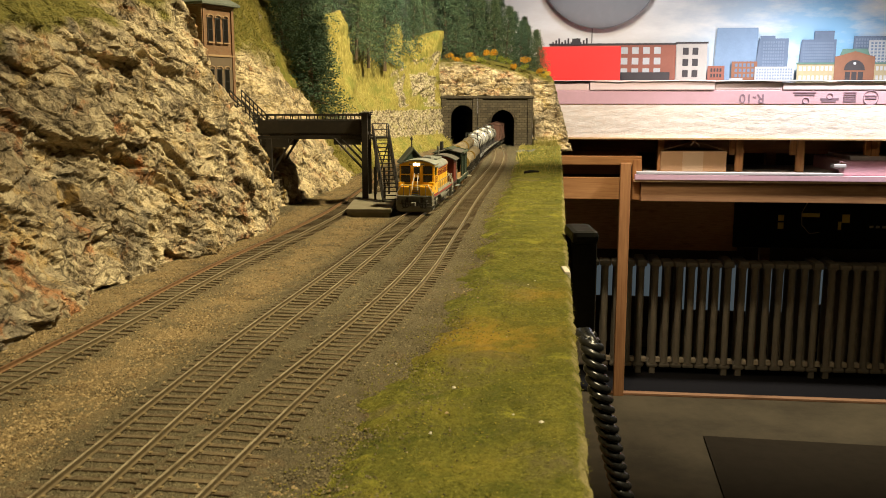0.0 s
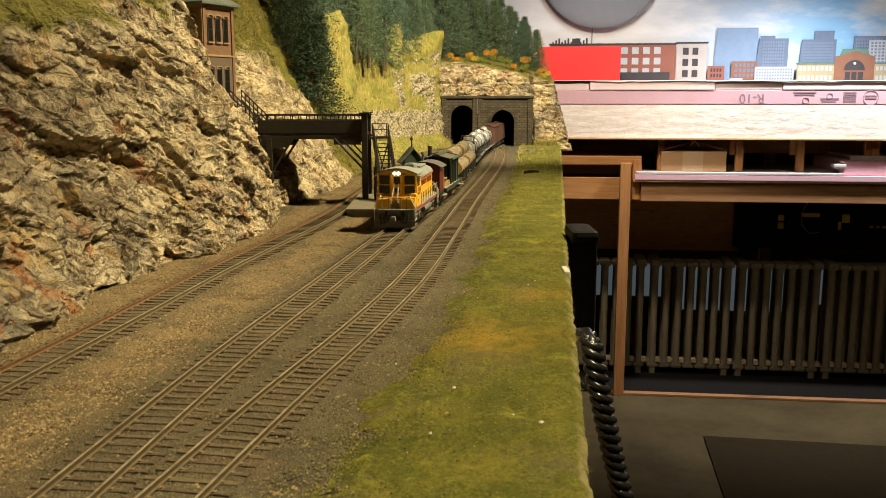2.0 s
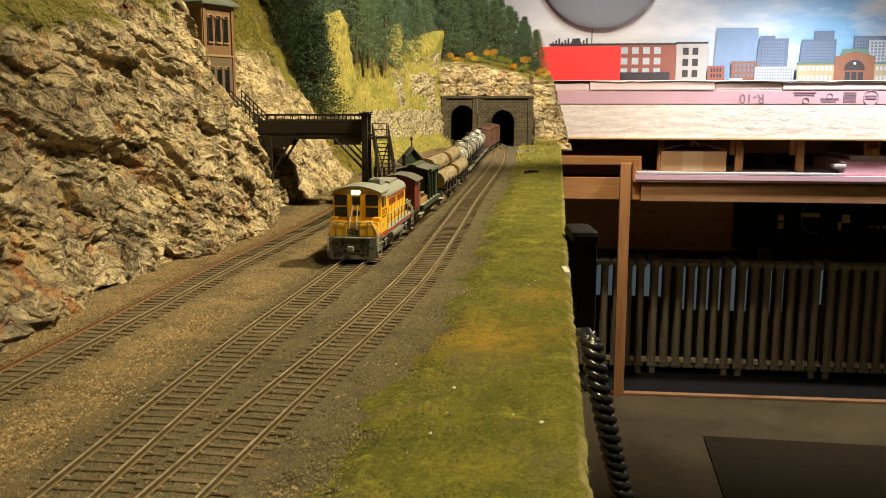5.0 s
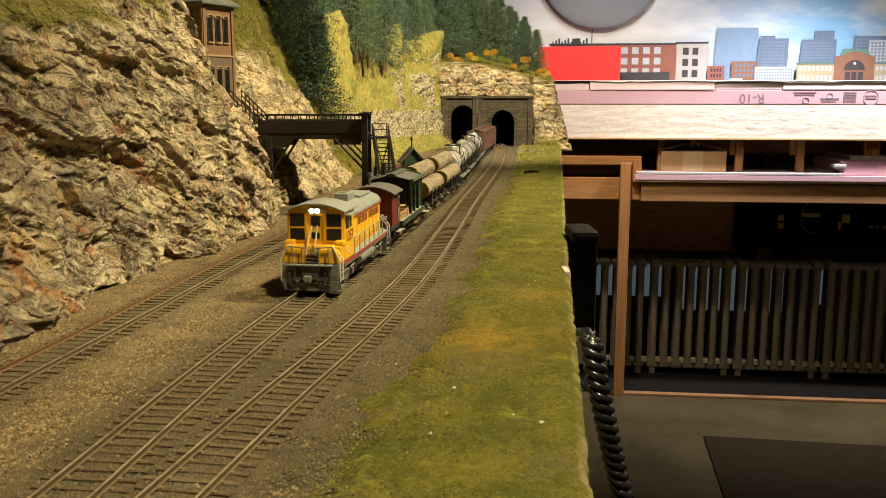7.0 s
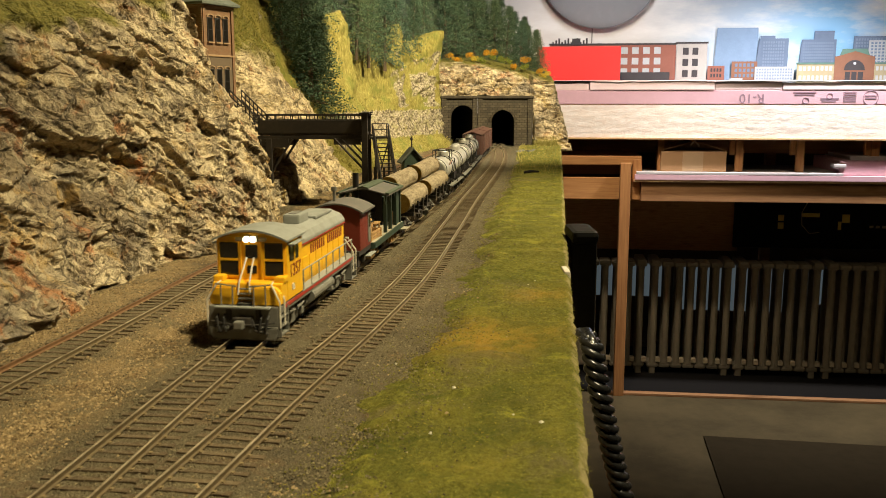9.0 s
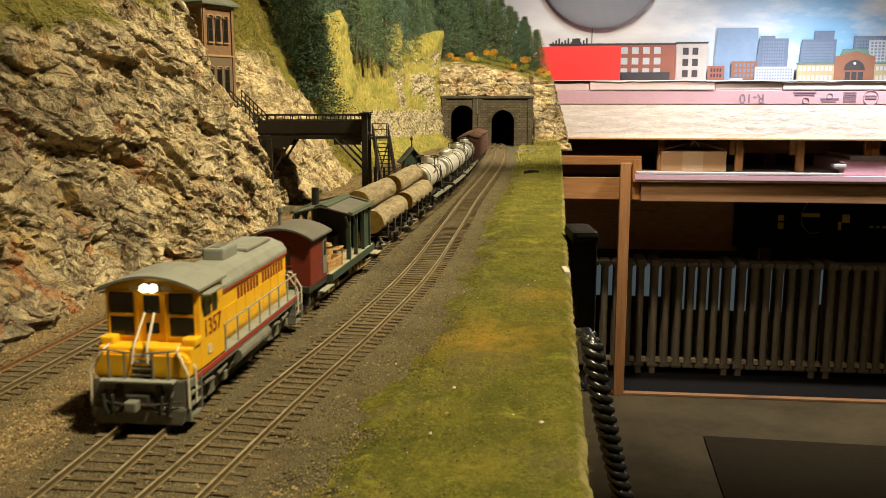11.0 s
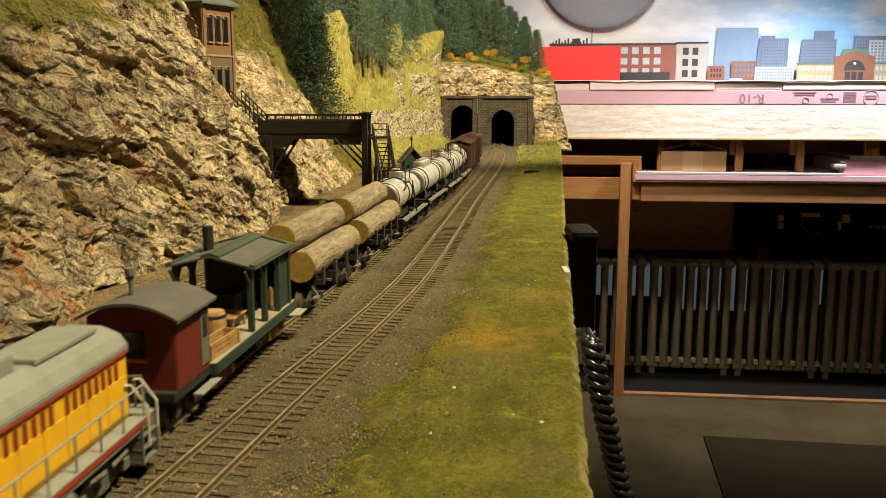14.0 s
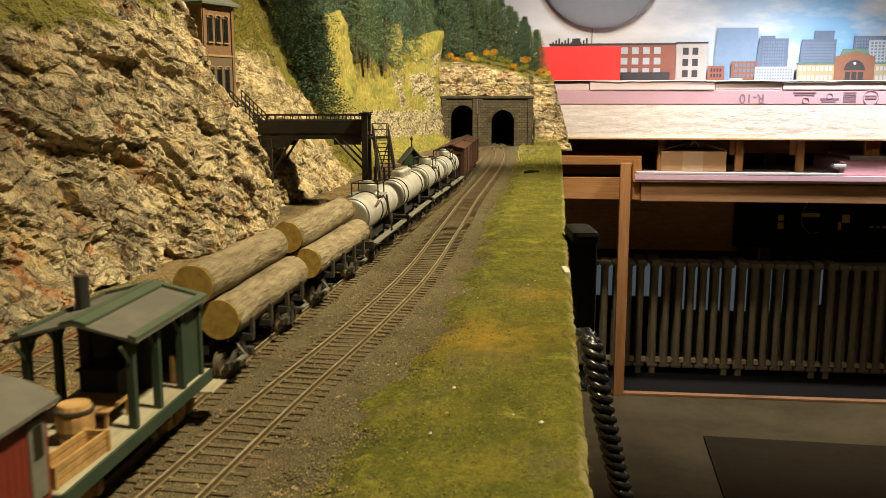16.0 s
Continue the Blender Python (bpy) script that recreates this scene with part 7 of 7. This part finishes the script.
def log_car(y0, y1, seed):
    c = car("log_car", "black skeleton flat car loaded with three large logs", "rail car", y0, y1, 0.036)
    h = (y1 - y0) * 1.012 / 2
    part("centre_sill", box(-h + 0.002, h - 0.002, -0.0040, 0.0040, 0.0095, 0.0135, 0.0003), M["black"], c)
    for x in (-0.036, -0.012, 0.012, 0.036):
        b = part("bunk", box(x - 0.0018, x + 0.0018, -0.0185, 0.0185, 0.0128, 0.0158, 0.0003), M["black"], c)
        for s in (-1, 1):
            part("bunk_stop", box(x - 0.0012, x + 0.0012, s * 0.0180 - 0.0007, s * 0.0180 + 0.0007, 0.0150, 0.0225), M["truck"], b)
    for s in (-1, 1):
        for x in (-0.045, 0.045):
            bm = box(x - 0.004, x + 0.004, s * 0.0165 - 0.0012, s * 0.0165 + 0.0012, 0.0075, 0.0083)
            wire(bm, [(x - 0.004, s * 0.0165, 0.008), (x - 0.006, s * 0.012, 0.0125)], 0.0005)
            part("side_step", bm, M["under_grey"], c)
    r = 0.0083
    log_piece(c, -h + 0.001, h - 0.002, 0.0092, 0.0158 + r, r * 0.97, seed)
    log_piece(c, -h + 0.003, h - 0.001, -0.0088, 0.0158 + r, r, seed + 3)
    log_piece(c, -h + 0.004, h + 0.001, 0.0002, 0.0158 + r * 2.68, r * 0.98, seed + 7)
    for x in (0.036, -0.036):
        truck(c, x, 0.0205)
    coupler(c, h - 0.003, 1)
    coupler(c, -h + 0.003, -1)


log_car(0.350, 0.4490, 1.0)
log_car(0.470, 0.5840, 5.0)


def tank_car(y0, y1, domes, placard=False):
    c = car("tank_car", "silver tank car with %s" % ("three domes" if domes == 3 else "a railed dome and black bands"), "tank car", y0, y1, 0.036)
    h = (y1 - y0) * 1.012 / 2
    r, zc = 0.0122, 0.0302
    e = h - 0.006
    bm = bmesh.new()
    add_tube(bm, [(-e + 0.0015, 0, zc), (0, 0, zc), (e - 0.0015, 0, zc)], r, 40, False)
    part("tank", bm, M["silver"], c, "silver painted tank with dusty streaks", smooth=True)
    for s in (-1, 1):
        bm = bmesh.new()
        add_tube(bm, [(s * (e - 0.0014), 0, zc), (s * (e - 0.0004), 0, zc), (s * e, 0, zc), (s * (e + 0.0003), 0, zc)], [r - 0.0001, r - 0.0009, r * 0.72, r * 0.2], 40)
        bmesh.ops.recalc_face_normals(bm, faces=bm.faces[:])
        part("tank_end", bm, M["silver"], c, smooth=True)
        rim = bmesh.new()
        add_tube(rim, [(s * (e - 0.0016), r * math.cos(a), zc + r * math.sin(a)) for a in (2 * math.pi * k / 32 for k in range(33))], 0.0005, 5, False)
        part("rim", rim, M["under_grey"], c)
    part("centre_sill", box(-h + 0.002, h - 0.002, -0.0045, 0.0045, 0.0095, 0.0160, 0.0003), M["black"], c)
    for s in (-1, 1):
        part("running_board", box(-h + 0.002, h - 0.002, s * 0.0160 - 0.0022, s * 0.0160 + 0.0022, 0.0128, 0.0142, 0.0003), M["under_grey"], c)
    for s in (-1, 1):
        part("end_sill", box(s * (h - 0.002) - 0.001, s * (h - 0.002) + 0.001, -0.0165, 0.0165, 0.0100, 0.0150, 0.0003), M["black"], c)
        part("saddle", box(s * 0.036 - 0.005, s * 0.036 + 0.005, -0.0100, 0.0100, 0.0140, 0.0215, 0.0003), M["black"], c)
    for x in ([-0.008, 0.008] if domes == 1 else [-0.0365, 0.0365]):
        ring = bmesh.new()
        pts = [(x, (r + 0.0003) * math.cos(a), zc + (r + 0.0003) * math.sin(a)) for a in (2 * math.pi * k / 32 for k in range(33))]
        add_tube(ring, pts, 0.0006, 5, False)
        part("band", ring, M["black"], c)
    spots = [0.0] if domes == 1 else [-0.016, 0.0, 0.016]
    for x in spots:
        d = 0.0062 if domes == 1 else 0.0056
        bm = bmesh.new()
        top = zc + r + (0.0058 if domes == 1 else 0.0050)
        add_tube(bm, [(x, 0, zc + r - 0.003), (x, 0, top - 0.001), (x, 0, top), (x, 0, top + 0.0006)], [d, d, d * 0.92, d * 0.4], 20)
        dome = part("dome", bm, M["silver"], c)
        part("dome_lid", tube([(x, 0, top), (x, 0, top + 0.0016)], d * 0.55, 14), M["silver"], dome)
        if domes == 1:
            bm = bmesh.new()
            for a in (-0.0105, 0.0105):
                for s in (-1, 1):
                    wire(bm, [(x + a, s * 0.0095, zc + 0.008), (x + a, s * 0.0095, zc + r + 0.0068)], 0.0005)
                wire(bm, [(x + a, -0.0095, zc + r + 0.0066), (x + a, 0.0095, zc + r + 0.0066)], 0.0005)
            for s in (-1, 1):
                wire(bm, [(x - 0.0105, s * 0.0095, zc + r + 0.0066), (x + 0.0105, s * 0.0095, zc + r + 0.0066)], 0.0005)
            part("dome_rail", bm, M["black"], c)
            part("dome_walk", box(x - 0.011, x + 0.011, -0.0118, -0.0070, zc + 0.0098, zc + 0.0106), M["loco_grey"], c)
            part("dome_walk", box(x - 0.011, x + 0.011, 0.0070, 0.0118, zc + 0.0098, zc + 0.0106), M["loco_grey"], c)
            bm = bmesh.new()
            for a in (-0.0015, 0.0015):
                wire(bm, [(x + a, 0.0175, 0.0140), (x + a, 0.0135, zc + 0.0100)], 0.0004)
            for k in range(6):
                t = k / 5.5
                wire(bm, [(x - 0.0015, 0.0175 - 0.004 * t, 0.0145 + (zc - 0.0045) * t), (x + 0.0015, 0.0175 - 0.004 * t, 0.0145 + (zc - 0.0045) * t)], 0.0003)
            part("ladder", bm, M["black"], c)
    if placard:
        pl = part("placard", box(-0.0300, -0.0220, -0.0009, 0.0, -0.004, 0.004, 0.0002), M["white_rail"], c, "white placard with a faint red diamond")
        pl.matrix_basis = pose(0, 0.0118, zc + 0.0065, 28, 0, 180)
        d = part("diamond", box(-0.0022, 0.0022, -0.0003, 0.0, -0.0022, 0.0022), M["red_line"], pl)
        d.matrix_basis = pose(-0.026, -0.0009, 0, 0, 45, 0)
    for x in (0.036, -0.036):
        truck(c, x, 0.0205)
    coupler(c, h - 0.003, 1)
    coupler(c, -h + 0.003, -1)


tank_car(0.598, 0.716, 1, True)
tank_car(0.732, 0.848, 3)
tank_car(0.862, 0.976, 1)
tank_car(0.988, 1.102, 1)


def box_car(y0, y1):
    c = car("box_car", "dusty red-brown wooden box car", "box car", y0, y1, 0.044)
    h = (y1 - y0) * 1.012 / 2
    part("underframe", box(-h, h, -0.0150, 0.0150, 0.0100, 0.0130, 0.0003), M["black"], c)
    part("body", prism([(-0.0160, 0.0128), (0.0160, 0.0128), (0.0160, 0.0455), (0.0, 0.0490), (-0.0160, 0.0455)], 0, -h, h, 0.0003), M["boxcar"], c)
    for s in (-1, 1):
        part("roof", prism([(0.0, 0.0494), (s * 0.0168, 0.0457), (s * 0.0168, 0.0463), (0.0, 0.0501)], 0, -h - 0.001, h + 0.001), M["boxcar"], c)
        d = part("door", box(-0.0115, 0.0115, min(s * 0.0160, s * 0.0168), max(s * 0.0160, s * 0.0168), 0.0140, 0.0440, 0.0003), M["boxcar"], c)
        part("door_track", box(-0.024, 0.024, min(s * 0.0160, s * 0.0172), max(s * 0.0160, s * 0.0172), 0.0441, 0.0449), M["boxcar"], c)
        for k in range(10):
            x = -h + 0.004 + k * (2 * h - 0.008) / 9
            if abs(x) > 0.013:
                part("rib", box(x - 0.0006, x + 0.0006, min(s * 0.0159, s * 0.0166), max(s * 0.0159, s * 0.0166), 0.0132, 0.0450), M["boxcar"], c)
        bm = bmesh.new()
        for k in range(6):
            add_box(bm, s * h - 0.0008, s * h + 0.0008, -0.0130, 0.0130, 0.0155 + k * 0.0048, 0.0162 + k * 0.0048)
        part("end_rib", bm, M["boxcar"], c)
    part("roof_walk", box(-h - 0.002, h + 0.002, -0.0032, 0.0032, 0.0500, 0.0508), M["boxcar"], c)
    for x in (0.044, -0.044):
        truck(c, x, 0.0210)
    coupler(c, h - 0.002, 1)
    coupler(c, -h + 0.002, -1)


box_car(1.120, 1.252)
box_car(1.268, 1.400)


# ---------------------------------------------------------------- the scenery and the room, placed
n = Nodes("dark_window_glass", 0.12, spec=0.6)
n.base((0.012, 0.011, 0.010))
M["dark_glass"] = n.mat
tower()
hut()
rock_stairs()
woods()
room()
layout_table()
city()
upper_bench()
lower_bench()
under_bench()
aisle_things()


# ---------------------------------------------------------------- sleepers
M["spike"] = painted("dusty_yellow_tie_plate", (0.20, 0.15, 0.075), 0.7, (0.12, 0.09, 0.05), 0.4, 300)


def sleepers():
    me = None
    for owner, line in tracks:
        y = 0.14
        count = 0
        while y < 1.95 and count < 300:
            dx = float(line(y + 0.005) - line(y - 0.005)) / 0.01
            if me is None:
                bm = box(-0.0148, 0.0148, -0.00125, 0.00125, -0.0050, -0.0021, 0.0)
                ob = part("sleeper", bm, M["sleeper"], owner)
                plates = bmesh.new()
                plates.from_mesh(ob.data)
                for x in (-0.0097, -0.0068, 0.0068, 0.0097):
                    for v in add_box(plates, x - 0.00055, x + 0.00055, -0.0007, 0.0007, -0.0022, -0.00165):
                        for f in v.link_faces:
                            f.material_index = 1
                ob.data.materials.append(M["spike"])
                plates.to_mesh(ob.data)
                plates.free()
                me = ob.data
            else:
                ob = new("sleeper", me)
                ob.parent = owner
            ob.matrix_basis = pose(float(line(y)) + random.uniform(-0.0004, 0.0004), y, 0, 0, 0, -math.degrees(math.atan(dx)) + random.uniform(-1.2, 1.2))
            y += 0.0068 / math.sqrt(1 + dx * dx)
            count += 1


sleepers()


# ---------------------------------------------------------------- what moves
def motions():
    ys = np.arange(-0.3, 2.5, 0.002)
    xs = main_line(ys)
    arc = np.concatenate([[0], np.cumsum(np.hypot(np.diff(xs), np.diff(ys)))])

    def place(s):
        return Vector((float(np.interp(s, arc, xs)), float(np.interp(s, arc, ys)), 0))

    # the train's lag behind an even pace, in metres, smoothed
    clock = np.arange(-3.0, 19.01, 0.1)
    lag = np.interp(clock, [0, 3, 6.5, 9, 11.5, 13, 14.5, 16], [-0.020, -0.013, 0.000, 0.005, 0.004, 0.001, -0.005, -0.006])
    lag = np.convolve(np.pad(lag, 10, mode="edge"), np.ones(21) / 21, mode="valid")

    def left_to_go(t):
        return SPEED * (16.0 - t) + float(np.interp(t, clock, lag))

    for ob, y0, y1, half in cars:
        mid = (float(np.interp(y0, ys, arc)) + float(np.interp(y1, ys, arc))) / 2
        rows = []
        for k in range(33):
            t = k * 0.5
            s = mid + left_to_go(t)
            a, b = place(s - half), place(s + half)
            d = a - b
            m = (a + b) / 2
            rows.append((t, pose(m.x, m.y, 0, 0, 0, math.degrees(math.atan2(d.y, d.x)))))
        walk(ob, rows)
    for ob, x, r in wheelsets:
        rows = []
        for k in range(151):
            t = 16.0 * k / 150
            rows.append((t, pose(x, 0, r, 0, math.degrees((left_to_go(0.0) - left_to_go(t)) / r), 0)))
        walk(ob, rows)


motions()
